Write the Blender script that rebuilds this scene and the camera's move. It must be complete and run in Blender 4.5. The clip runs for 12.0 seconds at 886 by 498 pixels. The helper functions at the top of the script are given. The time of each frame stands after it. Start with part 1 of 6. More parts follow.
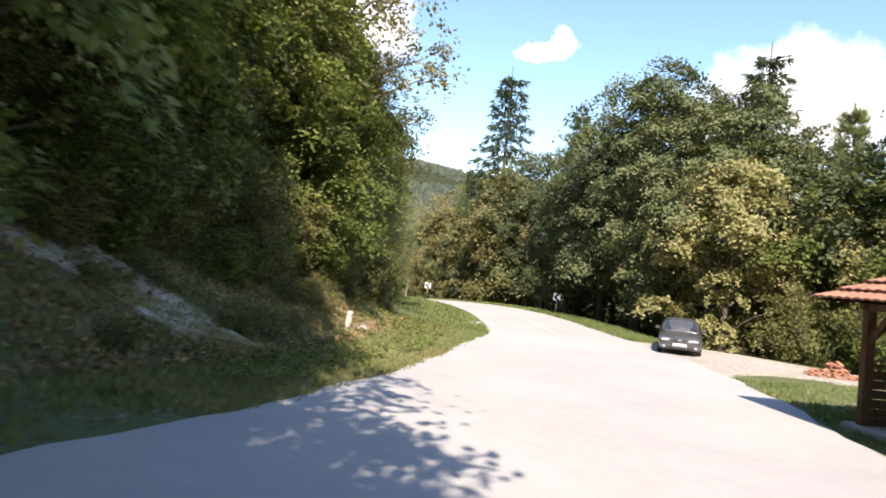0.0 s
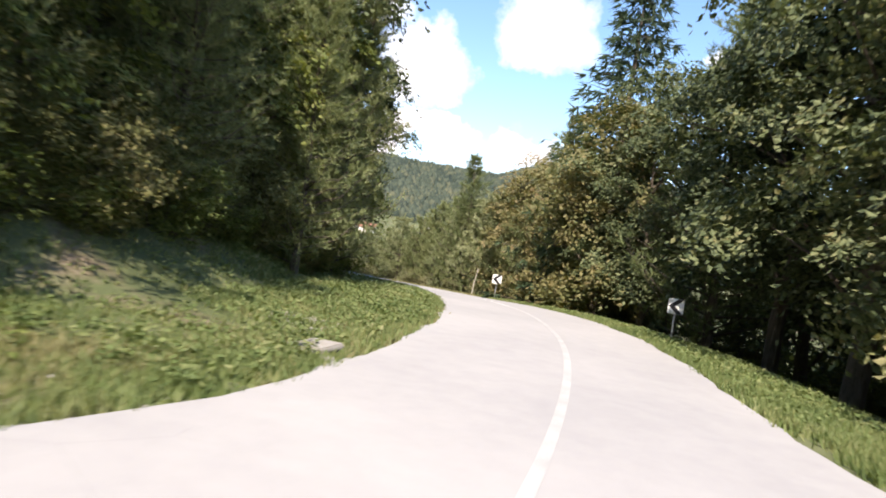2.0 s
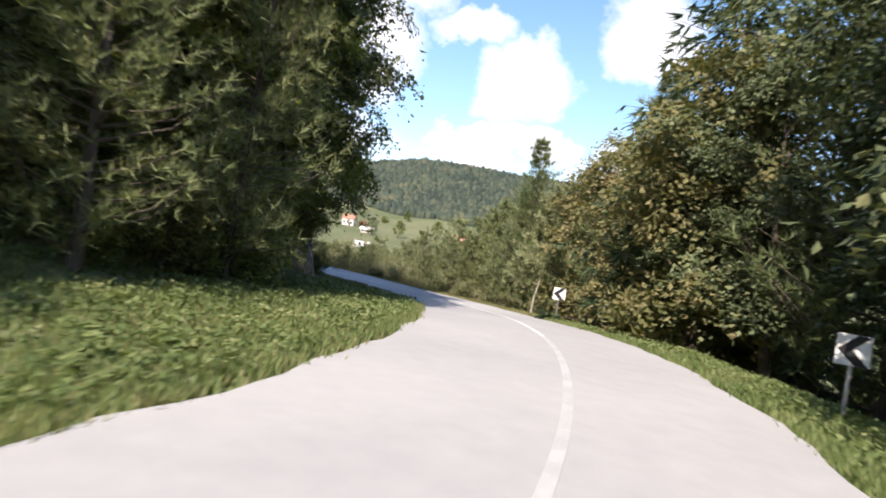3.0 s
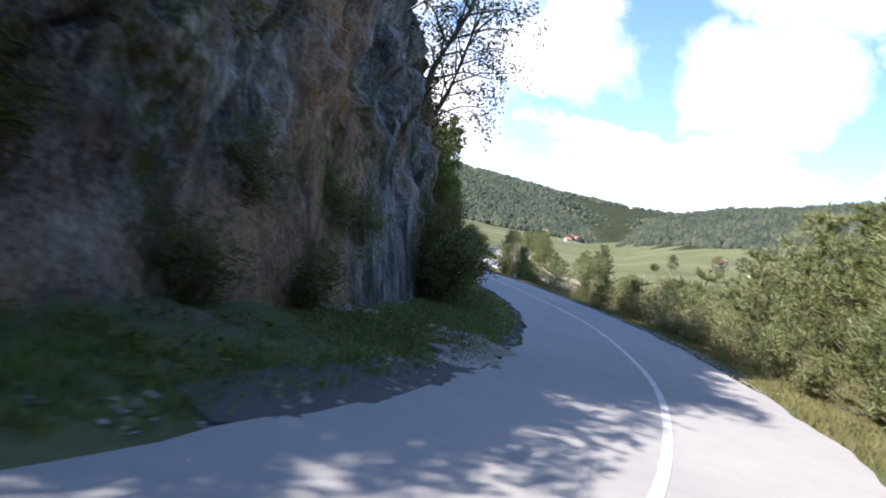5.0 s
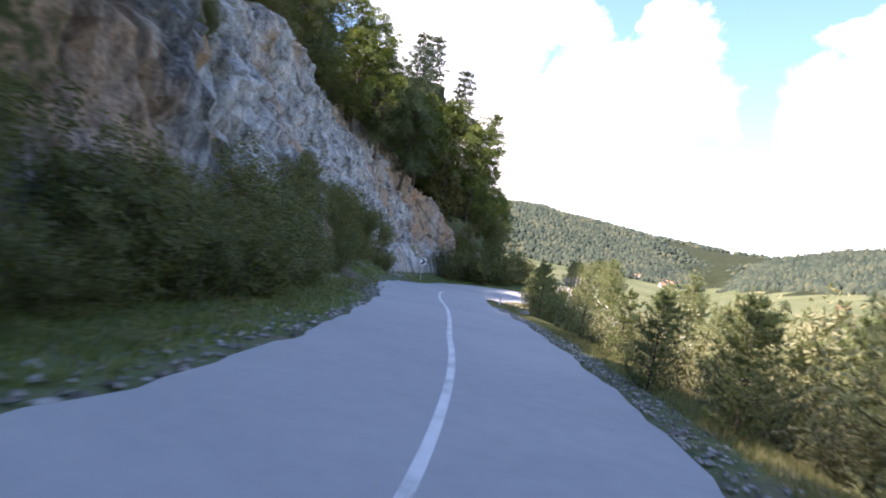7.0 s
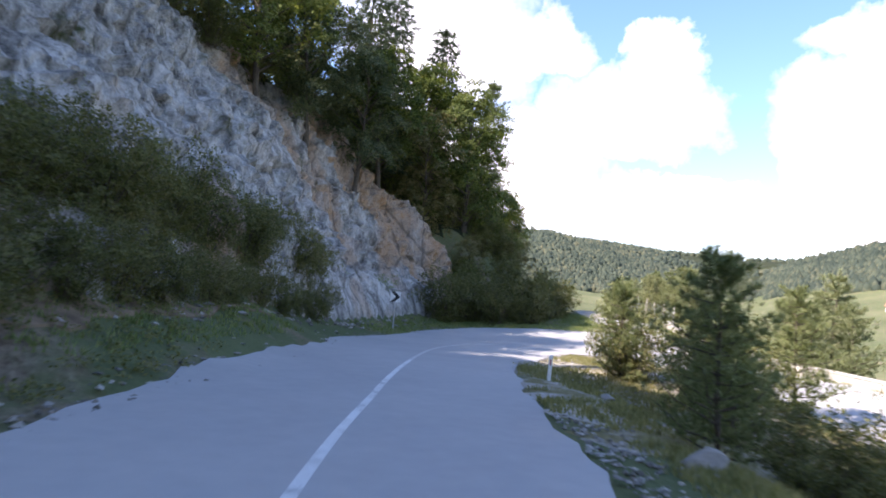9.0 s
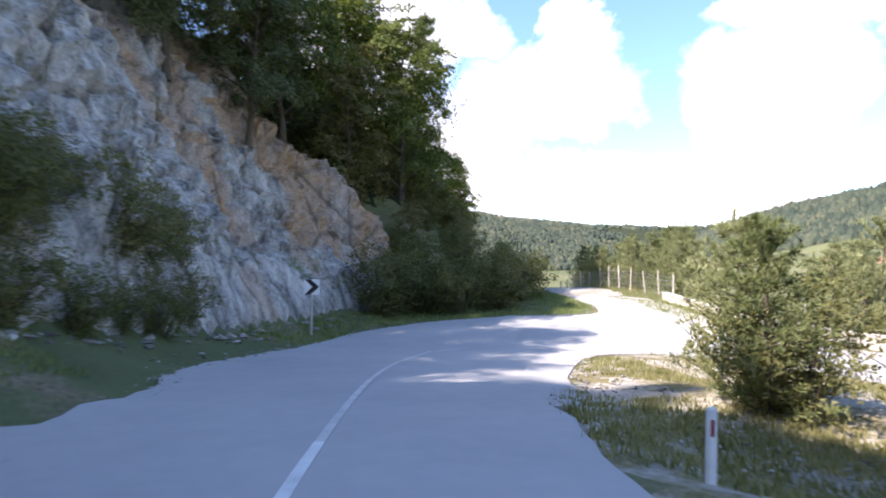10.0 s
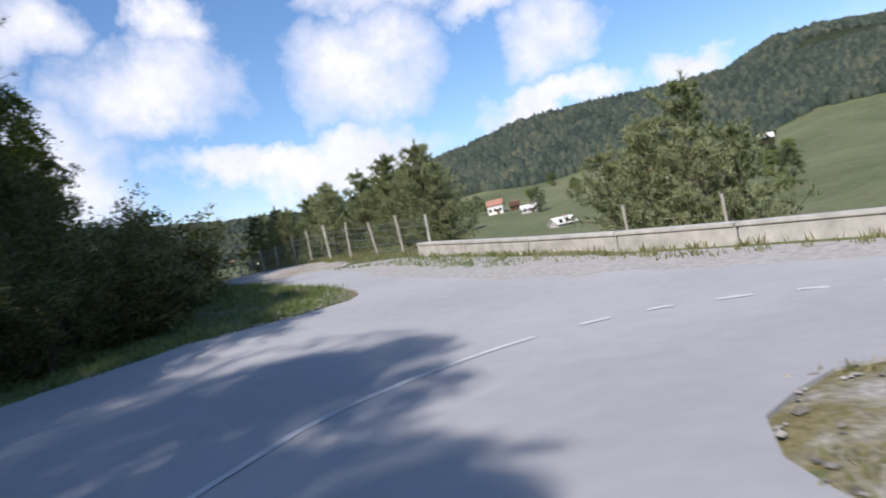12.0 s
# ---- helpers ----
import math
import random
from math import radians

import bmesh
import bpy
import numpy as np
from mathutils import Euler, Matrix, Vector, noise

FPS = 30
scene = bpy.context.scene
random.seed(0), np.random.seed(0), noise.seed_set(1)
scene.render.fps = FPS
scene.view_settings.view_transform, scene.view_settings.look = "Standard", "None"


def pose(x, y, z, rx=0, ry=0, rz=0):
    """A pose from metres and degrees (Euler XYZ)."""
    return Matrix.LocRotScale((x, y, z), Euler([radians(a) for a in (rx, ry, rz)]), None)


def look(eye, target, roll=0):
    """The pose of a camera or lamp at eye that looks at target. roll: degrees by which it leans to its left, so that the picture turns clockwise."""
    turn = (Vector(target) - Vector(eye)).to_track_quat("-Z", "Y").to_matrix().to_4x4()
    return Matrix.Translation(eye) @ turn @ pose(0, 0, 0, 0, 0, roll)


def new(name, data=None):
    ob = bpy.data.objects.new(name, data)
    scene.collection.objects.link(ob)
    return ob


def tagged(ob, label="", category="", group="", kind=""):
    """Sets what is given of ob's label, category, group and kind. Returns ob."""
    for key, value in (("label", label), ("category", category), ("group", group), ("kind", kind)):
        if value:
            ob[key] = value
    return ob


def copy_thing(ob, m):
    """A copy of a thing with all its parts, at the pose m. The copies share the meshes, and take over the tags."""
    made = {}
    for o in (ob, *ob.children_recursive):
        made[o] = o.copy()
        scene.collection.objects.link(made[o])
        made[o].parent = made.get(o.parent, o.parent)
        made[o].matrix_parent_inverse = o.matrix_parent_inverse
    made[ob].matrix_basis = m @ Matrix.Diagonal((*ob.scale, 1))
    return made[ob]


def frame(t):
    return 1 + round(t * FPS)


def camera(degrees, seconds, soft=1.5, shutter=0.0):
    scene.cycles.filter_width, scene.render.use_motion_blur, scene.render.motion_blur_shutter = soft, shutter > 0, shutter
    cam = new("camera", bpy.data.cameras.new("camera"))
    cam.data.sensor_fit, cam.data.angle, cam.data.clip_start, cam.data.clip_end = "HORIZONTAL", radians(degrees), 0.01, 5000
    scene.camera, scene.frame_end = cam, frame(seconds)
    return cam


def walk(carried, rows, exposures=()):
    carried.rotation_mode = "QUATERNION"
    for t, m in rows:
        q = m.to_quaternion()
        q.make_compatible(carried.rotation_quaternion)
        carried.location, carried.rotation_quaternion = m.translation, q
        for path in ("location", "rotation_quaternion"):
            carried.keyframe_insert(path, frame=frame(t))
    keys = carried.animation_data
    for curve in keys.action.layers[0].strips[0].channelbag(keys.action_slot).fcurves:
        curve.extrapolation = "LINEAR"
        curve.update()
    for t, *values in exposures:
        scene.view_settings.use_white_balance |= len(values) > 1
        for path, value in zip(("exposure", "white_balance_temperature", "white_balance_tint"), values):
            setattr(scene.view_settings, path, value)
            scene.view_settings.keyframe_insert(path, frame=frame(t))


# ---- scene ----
cam = camera(67.9, 12.0, soft=1.8, shutter=0.25)
PATH = [
    (0.0, pose(0.000, 0.000, 1.600, 91.50, -5.00, 0.00)),
    (0.5, pose(1.681, 4.688, 1.336, 92.59, -5.86, 2.39)),
    (1.0, pose(3.359, 9.992, 1.116, 93.06, -6.16, 8.32)),
    (1.5, pose(4.470, 14.816, 0.947, 91.78, -8.29, 10.31)),
    (2.0, pose(5.328, 20.397, 0.775, 90.40, -9.02, 14.54)),
    (2.5, pose(5.672, 25.189, 0.706, 90.58, -9.12, 18.08)),
    (4.5, pose(1.799, 46.709, 0.792, 88.14, -9.97, 49.75)),
    (5.0, pose(-0.629, 52.172, 0.464, 88.85, -10.47, 58.63)),
    (5.5, pose(-3.556, 56.991, 0.174, 89.58, -12.41, 63.39)),
    (6.0, pose(-7.564, 62.086, -0.067, 89.50, -11.92, 67.86)),
    (6.5, pose(-11.877, 66.228, -0.273, 91.13, -11.91, 71.03)),
    (7.0, pose(-17.340, 70.451, -0.371, 91.50, -10.43, 66.59)),
    (9.0, pose(-39.790, 81.653, -0.368, 94.64, -4.61, 67.55)),
    (9.5, pose(-45.040, 83.685, -0.394, 93.55, -2.36, 70.04)),
    (10.0, pose(-50.667, 85.958, -0.450, 93.76, -0.19, 61.97)),
    (10.5, pose(-54.967, 87.961, -0.517, 92.96, 2.28, 57.44)),
    (11.0, pose(-59.300, 90.280, -0.483, 92.77, 5.22, 46.85)),
    (11.5, pose(-62.300, 92.200, -0.550, 90.72, 8.25, 40.40)),
    (12.0, pose(-65.050, 94.960, -0.679, 89.69, 12.33, 31.53)),
]
EXPOSURES = [(0.0, 1.15, 7400, 18), (1.5, 1.1, 7200, 18), (2.7, 0.85, 7050, 18), (4.5, 0.9, 6500, 18), (5.5, 1.15, 6650, 21), (7.2, 1.58, 7150, 25),
             (9.0, 1.34, 6850, 24), (10.0, 1.4, 6800, 22), (11.0, 0.82, 6550, 18), (12.0, 0.1, 6250, 17)]
walk(cam, PATH, EXPOSURES)

# ---- light ----
SUN_AZ, SUN_UP = 183.0, 44.0   # degrees left of +y, degrees above the horizon


def heading(az, up):
    a, e = radians(az), radians(up)
    return Vector((-math.sin(a) * math.cos(e), math.cos(a) * math.cos(e), math.sin(e)))


sun_data = bpy.data.lights.new("sun", "SUN")
sun_data.energy, sun_data.angle, sun_data.color = 4.9, radians(0.53), (1.0, 0.95, 0.86)
sun = new("sun", sun_data)
sun.matrix_world = look(heading(SUN_AZ, SUN_UP) * 100, (0, 0, 0))


class Nodes:
    """Short hand for a node tree."""

    def __init__(self, tree):
        self.t = tree
        tree.nodes.clear()

    def n(self, kind, ins=None, **props):
        node = self.t.nodes.new(kind)
        for k, v in props.items():
            if k == "operation":
                node.operation = v
            elif k == "blend_type":
                node.blend_type = v
            elif k == "data_type":
                node.data_type = v
            elif k == "feature":
                node.feature = v
            elif k == "interpolation_type":
                node.interpolation_type = v
        for k, v in (ins or {}).items():
            if isinstance(v, bpy.types.NodeSocket):
                self.t.links.new(v, node.inputs[k])
            else:
                node.inputs[k].default_value = v
        return node

    def math(self, op, a, b=0.0):
        return self.n("ShaderNodeMath", {0: a, 1: b}, operation=op).outputs[0]

    def noise(self, vec, scale, detail=4.0, rough=0.55):
        return self.n("ShaderNodeTexNoise", {"Vector": vec, "Scale": scale, "Detail": detail, "Roughness": rough}).outputs["Fac"]

    def ramp(self, fac, stops):
        node = self.n("ShaderNodeValToRGB", {"Fac": fac})
        el = node.color_ramp.elements
        while len(el) < len(stops):
            el.new(0.5)
        for e, (p, c) in zip(el, stops):
            e.position, e.color = p, (*c, 1.0) if len(c) == 3 else c
        return node.outputs["Color"]

    def map(self, v, a, b, c=0.0, d=1.0):
        return self.n("ShaderNodeMapRange", {"Value": v, "From Min": a, "From Max": b, "To Min": c, "To Max": d}).outputs["Result"]

    def mix(self, fac, a, b, mode="MIX"):
        node = self.n("ShaderNodeMix", data_type="RGBA", blend_type=mode)
        for i, v in ((0, fac), (6, a), (7, b)):
            if isinstance(v, bpy.types.NodeSocket):
                self.t.links.new(v, node.inputs[i])
            else:
                node.inputs[i].default_value = (*v, 1.0) if isinstance(v, tuple) and len(v) == 3 else v
        return node.outputs[2]


world = bpy.data.worlds.new("sky")
scene.world = world
world.use_nodes = True
W = Nodes(world.node_tree)
way = W.n("ShaderNodeTexCoord").outputs["Generated"]
sky = W.n("ShaderNodeTexSky")
sky.sky_type, sky.sun_disc = "NISHITA", False
sky.sun_elevation, sky.sun_rotation = radians(SUN_UP), radians(360 - SUN_AZ)
sky.air_density, sky.dust_density, sky.ozone_density = 1.15, 0.35, 3.5
# fair-weather clouds: azimuth, height, half width, half height (degrees)
CLOUDS = [(35, 16, 6.5, 5), (53, 17, 7, 4), (50, 21, 3, 2), (60, 22, 4.5, 3), (19, 15.5, 4, 3.5), (20, 10, 5, 1.6), (45, 10, 8, 1.8),
          (24, 19.5, 4, 2), (-28, 15, 8, 5), (-8, 19, 2, 1.4), (64, 11, 9, 5.5), (72, 13, 8, 7), (38, 9, 8, 2.2), (9, 20, 4, 3.5), (70, 22, 9, 7), (-45, 18, 10, 6), (33, 22, 6, 2.5),
          (8, 10, 3.5, 1.5), (120, 30, 14, 8), (-110, 28, 16, 8), (180, 40, 12, 8)]
warp = W.n("ShaderNodeTexNoise", {"Vector": way, "Scale": 9.0, "Detail": 5.0, "Roughness": 0.6}).outputs["Color"]
warped = W.n("ShaderNodeVectorMath", {0: way, 1: W.n("ShaderNodeVectorMath", {0: W.n("ShaderNodeVectorMath", {0: warp, 1: (0.5, 0.5, 0.5)}, operation="SUBTRACT").outputs[0], 3: 0.16}, operation="SCALE").outputs[0]}, operation="ADD").outputs[0]
cover = None
for az, up, wide, high in CLOUDS:
    c = heading(az, up)
    right = Vector((math.cos(radians(az)), math.sin(radians(az)), 0))
    over = right.cross(c)
    off = W.n("ShaderNodeVectorMath", {0: warped, 1: c[:]}, operation="SUBTRACT").outputs[0]
    dx = W.n("ShaderNodeVectorMath", {0: off, 1: (right / radians(wide))[:]}, operation="DOT_PRODUCT").outputs["Value"]
    dy = W.n("ShaderNodeVectorMath", {0: off, 1: (over / radians(high))[:]}, operation="DOT_PRODUCT").outputs["Value"]
    dz = W.n("ShaderNodeVectorMath", {0: off, 1: (c * 3)[:]}, operation="DOT_PRODUCT").outputs["Value"]
    q = W.math("ADD", W.math("ADD", W.math("MULTIPLY", dx, dx), W.math("MULTIPLY", dy, dy)), W.math("MULTIPLY", dz, dz))
    one = W.map(q, 0.0, 1.5, 1.0, 0.0)
    cover = one if cover is None else W.math("MAXIMUM", cover, one)
fluff = W.noise(way, 14.0, 7.0, 0.62)
haze = W.map(W.n("ShaderNodeSeparateXYZ", {0: way}).outputs["Z"], 0.06, 0.27, 0.36, 0.0)
dense = W.map(W.math("ADD", W.math("MULTIPLY", cover, 0.75), W.math("ADD", haze, W.math("MULTIPLY", fluff, 0.45))), 0.38, 0.98)
shade = W.ramp(W.noise(warped, 10.0, 5.0), [(0.3, (0.78, 0.82, 0.90)), (0.6, (1.0, 1.0, 1.0))])
cloud = W.mix(1.0, shade, (6.3, 6.4, 6.6), "MULTIPLY")
deep = W.n("ShaderNodeHueSaturation", {"Color": sky.outputs["Color"], "Saturation": 1.12})
colour = W.mix(dense, deep.outputs["Color"], cloud)
back = W.n("ShaderNodeBackground", {"Color": colour, "Strength": 0.15})
out = W.n("ShaderNodeOutputWorld", {"Surface": back.outputs[0]})

# ---- materials ----
def material(name, rough=0.8, metal=0.0, spec=0.3):
    m = bpy.data.materials.new(name)
    m.use_nodes = True
    k = Nodes(m.node_tree)
    b = k.n("ShaderNodeBsdfPrincipled", {"Roughness": rough, "Metallic": metal, "Specular IOR Level": spec})
    k.n("ShaderNodeOutputMaterial", {"Surface": b.outputs[0]})
    pos = k.n("ShaderNodeTexCoord").outputs["Object"]
    return m, k, b, pos


def link(k, a, node, name):
    k.t.links.new(a, node.inputs[name])


def bump(k, b, height, strength=0.5, distance=0.05):
    link(k, k.n("ShaderNodeBump", {"Height": height, "Strength": strength, "Distance": distance}).outputs[0], b, "Normal")


def plain(name, colour, rough=0.6, metal=0.0, spread=0.15, scale=6.0, spec=0.4):
    """A painted or solid surface with slight stains."""
    m, k, b, pos = material(name, rough, metal, spec)
    f = k.noise(pos, scale, 5.0)
    dark, light = tuple(c * (1 - spread) for c in colour), tuple(min(1, c * (1 + spread)) for c in colour)
    link(k, k.ramp(f, [(0.3, dark), (0.7, light)]), b, "Base Color")
    link(k, k.map(f, 0.3, 0.7, rough * 0.9, min(1, rough * 1.1)), b, "Roughness")
    return m


def leafy(name, tones, thin=0.35, per_tree=0.25, gloss=0.58, patch_size=0.9):
    """Leaves or needles: tones vary leaf by leaf and plant by plant."""
    m, k, b, pos = material(name, gloss, 0.0, 0.22)
    isle = k.n("ShaderNodeNewGeometry").outputs["Random Per Island"]
    tree = k.n("ShaderNodeObjectInfo").outputs["Random"]
    clump = k.noise(pos, patch_size, 3.0)
    f = k.math("ADD", k.math("MULTIPLY", isle, 0.42), k.math("ADD", k.math("MULTIPLY", tree, per_tree), k.math("MULTIPLY", clump, 0.60)))
    steps = len(tones)
    col = k.ramp(k.map(f, 0.1, 1.1), [(0.08 + 0.84 * i / (steps - 1), c) for i, c in enumerate(tones)])
    link(k, col, b, "Base Color")
    lit = k.n("ShaderNodeBsdfTranslucent", {"Color": k.mix(1.0, col, (1.25, 1.2, 0.6), "MULTIPLY")})
    both = k.n("ShaderNodeMixShader", {0: thin, 1: b.outputs[0], 2: lit.outputs[0]})
    k.t.links.new(both.outputs[0], [n for n in k.t.nodes if n.bl_idname == "ShaderNodeOutputMaterial"][0].inputs[0])
    return m


def asphalt_material(name, base=0.16):
    m, k, b, pos = material(name, 0.85, 0.0, 0.25)
    wide, fine, grit = k.noise(pos, 0.22, 4.0), k.noise(pos, 3.0, 6.0), k.noise(pos, 90.0, 2.0)
    tone = k.math("ADD", k.math("MULTIPLY", wide, 0.55), k.math("ADD", k.math("MULTIPLY", fine, 0.25), k.math("MULTIPLY", grit, 0.2)))
    col = k.ramp(tone, [(0.36, (base * 0.88, base * 0.87, base * 0.87)), (0.5, (base, base * 0.985, base * 0.97)), (0.64, (base * 1.12, base * 1.10, base * 1.07))])
    crack = k.n("ShaderNodeTexVoronoi", {"Vector": pos, "Scale": 0.35}, feature="DISTANCE_TO_EDGE").outputs["Distance"]
    patch = k.math("GREATER_THAN", k.noise(pos, 0.12, 2.0), 0.58)
    col = k.mix(k.math("MULTIPLY", k.map(crack, 0.0, 0.004, 0.15, 0.0), patch), col, (base * 0.35, base * 0.35, base * 0.35))
    link(k, col, b, "Base Color")
    bump(k, b, grit, 0.35, 0.006)
    return m


def ground_material():
    """Meadow, verge soil and forest floor: grass greens with dry and bare patches."""
    m, k, b, pos = material("grassy_ground", 0.95, 0.0, 0.15)
    a, c, d = k.noise(pos, 0.018, 4.0), k.noise(pos, 0.5, 5.0), k.noise(pos, 9.0, 5.0)
    grass = k.ramp(k.math("ADD", k.math("MULTIPLY", a, 0.55), k.math("ADD", k.math("MULTIPLY", c, 0.25), k.math("MULTIPLY", d, 0.2))),
                   [(0.32, (0.058, 0.075, 0.034)), (0.47, (0.105, 0.126, 0.056)), (0.58, (0.155, 0.165, 0.082)), (0.72, (0.23, 0.20, 0.12))])
    soil = k.ramp(d, [(0.3, (0.09, 0.065, 0.042)), (0.7, (0.26, 0.21, 0.15))])
    link(k, k.mix(k.map(k.noise(pos, 0.33, 6.0, 0.65), 0.53, 0.66), grass, soil), b, "Base Color")
    bump(k, b, d, 0.6, 0.05)
    return m


def rock_material(name, tones, moss_from, ochre_from):
    """Broken limestone: pale grey planes, ochre stains, dark seams and moss."""
    m, k, b, pos = material(name, 0.9, 0.0, 0.2)
    stretch = k.n("ShaderNodeMapping", {"Vector": pos, "Rotation": (0.35, 0.25, 0.6), "Scale": (1.0, 1.0, 0.45)}).outputs[0]
    big, mid, fine = k.noise(stretch, 0.16, 5.0), k.noise(stretch, 1.3, 7.0, 0.65), k.noise(pos, 9.0, 6.0, 0.65)
    grey = k.ramp(k.math("ADD", k.math("MULTIPLY", mid, 0.65), k.math("MULTIPLY", fine, 0.35)),
                  [(p, (c, c * 0.965, c * 0.90)) for p, c in zip((0.37, 0.45, 0.53, 0.63), tones)])
    ochre = k.ramp(fine, [(0.3, (0.27, 0.14, 0.065)), (0.7, (0.55, 0.35, 0.19))])
    col = k.mix(k.math("MULTIPLY", k.map(big, ochre_from, ochre_from + 0.10), k.map(mid, 0.35, 0.6, 0.3, 0.9)), grey, ochre)
    seam = k.n("ShaderNodeTexVoronoi", {"Vector": stretch, "Scale": 0.42}, feature="DISTANCE_TO_EDGE").outputs["Distance"]
    col = k.mix(k.math("MULTIPLY", k.map(seam, 0.0, 0.045, 0.85, 0.0), k.map(fine, 0.40, 0.55)), col, (0.06, 0.055, 0.045))
    moss = k.math("MULTIPLY", k.map(k.noise(pos, 0.35, 5.0, 0.6), moss_from, moss_from + 0.10), k.map(k.noise(pos, 4.0, 4.0), 0.4, 0.6))
    col = k.mix(moss, col, (0.075, 0.085, 0.03))
    link(k, col, b, "Base Color")
    bump(k, b, k.math("ADD", k.math("MULTIPLY", mid, 1.0), k.math("ADD", k.math("MULTIPLY", fine, 0.35), k.map(seam, 0.0, 0.05, -0.1, 0.0))), 0.9, 0.18)
    return m


def gravel_material():
    m, k, b, pos = material("pale_gravel", 0.95, 0.0, 0.2)
    cell = k.n("ShaderNodeTexVoronoi", {"Vector": pos, "Scale": 22.0})
    col = k.ramp(cell.outputs["Color"], [(0.2, (0.26, 0.24, 0.21)), (0.8, (0.50, 0.47, 0.42))])
    col = k.mix(k.map(k.noise(pos, 0.7, 5.0), 0.45, 0.7), col, (0.30, 0.25, 0.19))
    link(k, col, b, "Base Color")
    bump(k, b, cell.outputs["Distance"], 0.8, 0.03)
    return m


def bark_material(name, dark, light):
    m, k, b, pos = material(name, 0.95, 0.0, 0.15)
    grain = k.n("ShaderNodeMapping", {"Vector": pos, "Scale": (9.0, 9.0, 1.6)}).outputs[0]
    f = k.noise(grain, 2.0, 6.0, 0.7)
    link(k, k.ramp(f, [(0.3, dark), (0.7, light)]), b, "Base Color")
    bump(k, b, f, 0.8, 0.03)
    return m


ASPHALT = asphalt_material("worn_asphalt", 0.37)
EARTH = plain("ochre_bank_earth", (0.20, 0.145, 0.095), 0.95, 0.0, 0.5, 2.6, 0.15)


def dry_ground_material():
    """Trampled stony ground: bleached grit between mats of dead grass."""
    m, k, b, pos = material("dry_stony_ground", 0.95, 0.0, 0.15)
    a, d = k.noise(pos, 0.7, 6.0, 0.65), k.noise(pos, 14.0, 5.0, 0.65)
    grit = k.ramp(d, [(0.3, (0.22, 0.20, 0.17)), (0.7, (0.50, 0.47, 0.42))])
    mat = k.ramp(d, [(0.3, (0.11, 0.095, 0.045)), (0.55, (0.20, 0.175, 0.08)), (0.75, (0.32, 0.27, 0.15))])
    link(k, k.mix(k.map(a, 0.46, 0.58), mat, grit), b, "Base Color")
    bump(k, b, d, 0.7, 0.04)
    return m


DRY_GROUND = dry_ground_material()
GROUND, GRAVEL = ground_material(), gravel_material()
ROCK = rock_material("pale_broken_limestone", (0.075, 0.24, 0.41, 0.58), 0.58, 0.53)
OLD_ROCK = rock_material("weathered_mossy_limestone", (0.022, 0.085, 0.22, 0.42), 0.50, 0.44)
OCHRE_ROCK = rock_material("ochre_crumbling_limestone", (0.10, 0.29, 0.45, 0.58), 0.64, 0.36)
# Dark green-brown ground laid under the woods so gaps between crowns stay dark.
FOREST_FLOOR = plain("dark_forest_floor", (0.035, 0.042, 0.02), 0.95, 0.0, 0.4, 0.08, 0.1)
BARK = bark_material("bark", (0.05, 0.04, 0.03), (0.17, 0.14, 0.11))
PALE_BARK = bark_material("pale_bark", (0.16, 0.14, 0.12), (0.40, 0.37, 0.33))
LEAF = leafy("broad_leaves", [(0.030, 0.046, 0.014), (0.064, 0.090, 0.024), (0.130, 0.170, 0.046), (0.205, 0.240, 0.074), (0.29, 0.275, 0.10)], 0.38)
LEAF_DARK = leafy("grey_green_leaves", [(0.022, 0.035, 0.017), (0.046, 0.066, 0.032), (0.096, 0.124, 0.058), (0.180, 0.205, 0.100), (0.20, 0.17, 0.08)], 0.25)
LEAF_AUTUMN = leafy("turning_leaves", [(0.060, 0.074, 0.028), (0.120, 0.130, 0.050), (0.205, 0.195, 0.085), (0.28, 0.235, 0.12), (0.25, 0.165, 0.09)])
LEAF_SHRUB = leafy("shrub_leaves", [(0.060, 0.070, 0.026), (0.105, 0.118, 0.042), (0.175, 0.180, 0.070), (0.26, 0.225, 0.100)])
NEEDLE = leafy("pine_needles", [(0.055, 0.085, 0.034), (0.115, 0.150, 0.062), (0.190, 0.225, 0.100), (0.29, 0.30, 0.14)], 0.25)
NEEDLE_DARK = leafy("spruce_needles", [(0.022, 0.042, 0.022), (0.044, 0.072, 0.036), (0.085, 0.115, 0.056)], 0.15)
# Darker greens lean to blue, so haze over the distance is in the colour.
HAZED_WOOD = leafy("hazy_wooded_hillside", [(0.022, 0.034, 0.027), (0.036, 0.050, 0.036), (0.062, 0.078, 0.052), (0.110, 0.108, 0.062), (0.15, 0.12, 0.065)], 0.05, 0.0, 0.8, 0.022)
BLADE = leafy("grass_blades", [(0.076, 0.118, 0.042), (0.140, 0.195, 0.070), (0.215, 0.262, 0.105), (0.31, 0.315, 0.16), (0.42, 0.37, 0.24)], 0.4, 0.0, 0.6)
LEAF_GOLD = leafy("yellowing_leaves", [(0.105, 0.120, 0.048), (0.190, 0.205, 0.085), (0.29, 0.285, 0.130), (0.38, 0.345, 0.18), (0.33, 0.22, 0.12)])
LITTER = leafy("fallen_leaves", [(0.10, 0.06, 0.035), (0.19, 0.115, 0.06), (0.30, 0.20, 0.10), (0.38, 0.31, 0.17), (0.14, 0.15, 0.05)], 0.1, 0.0, 0.8)
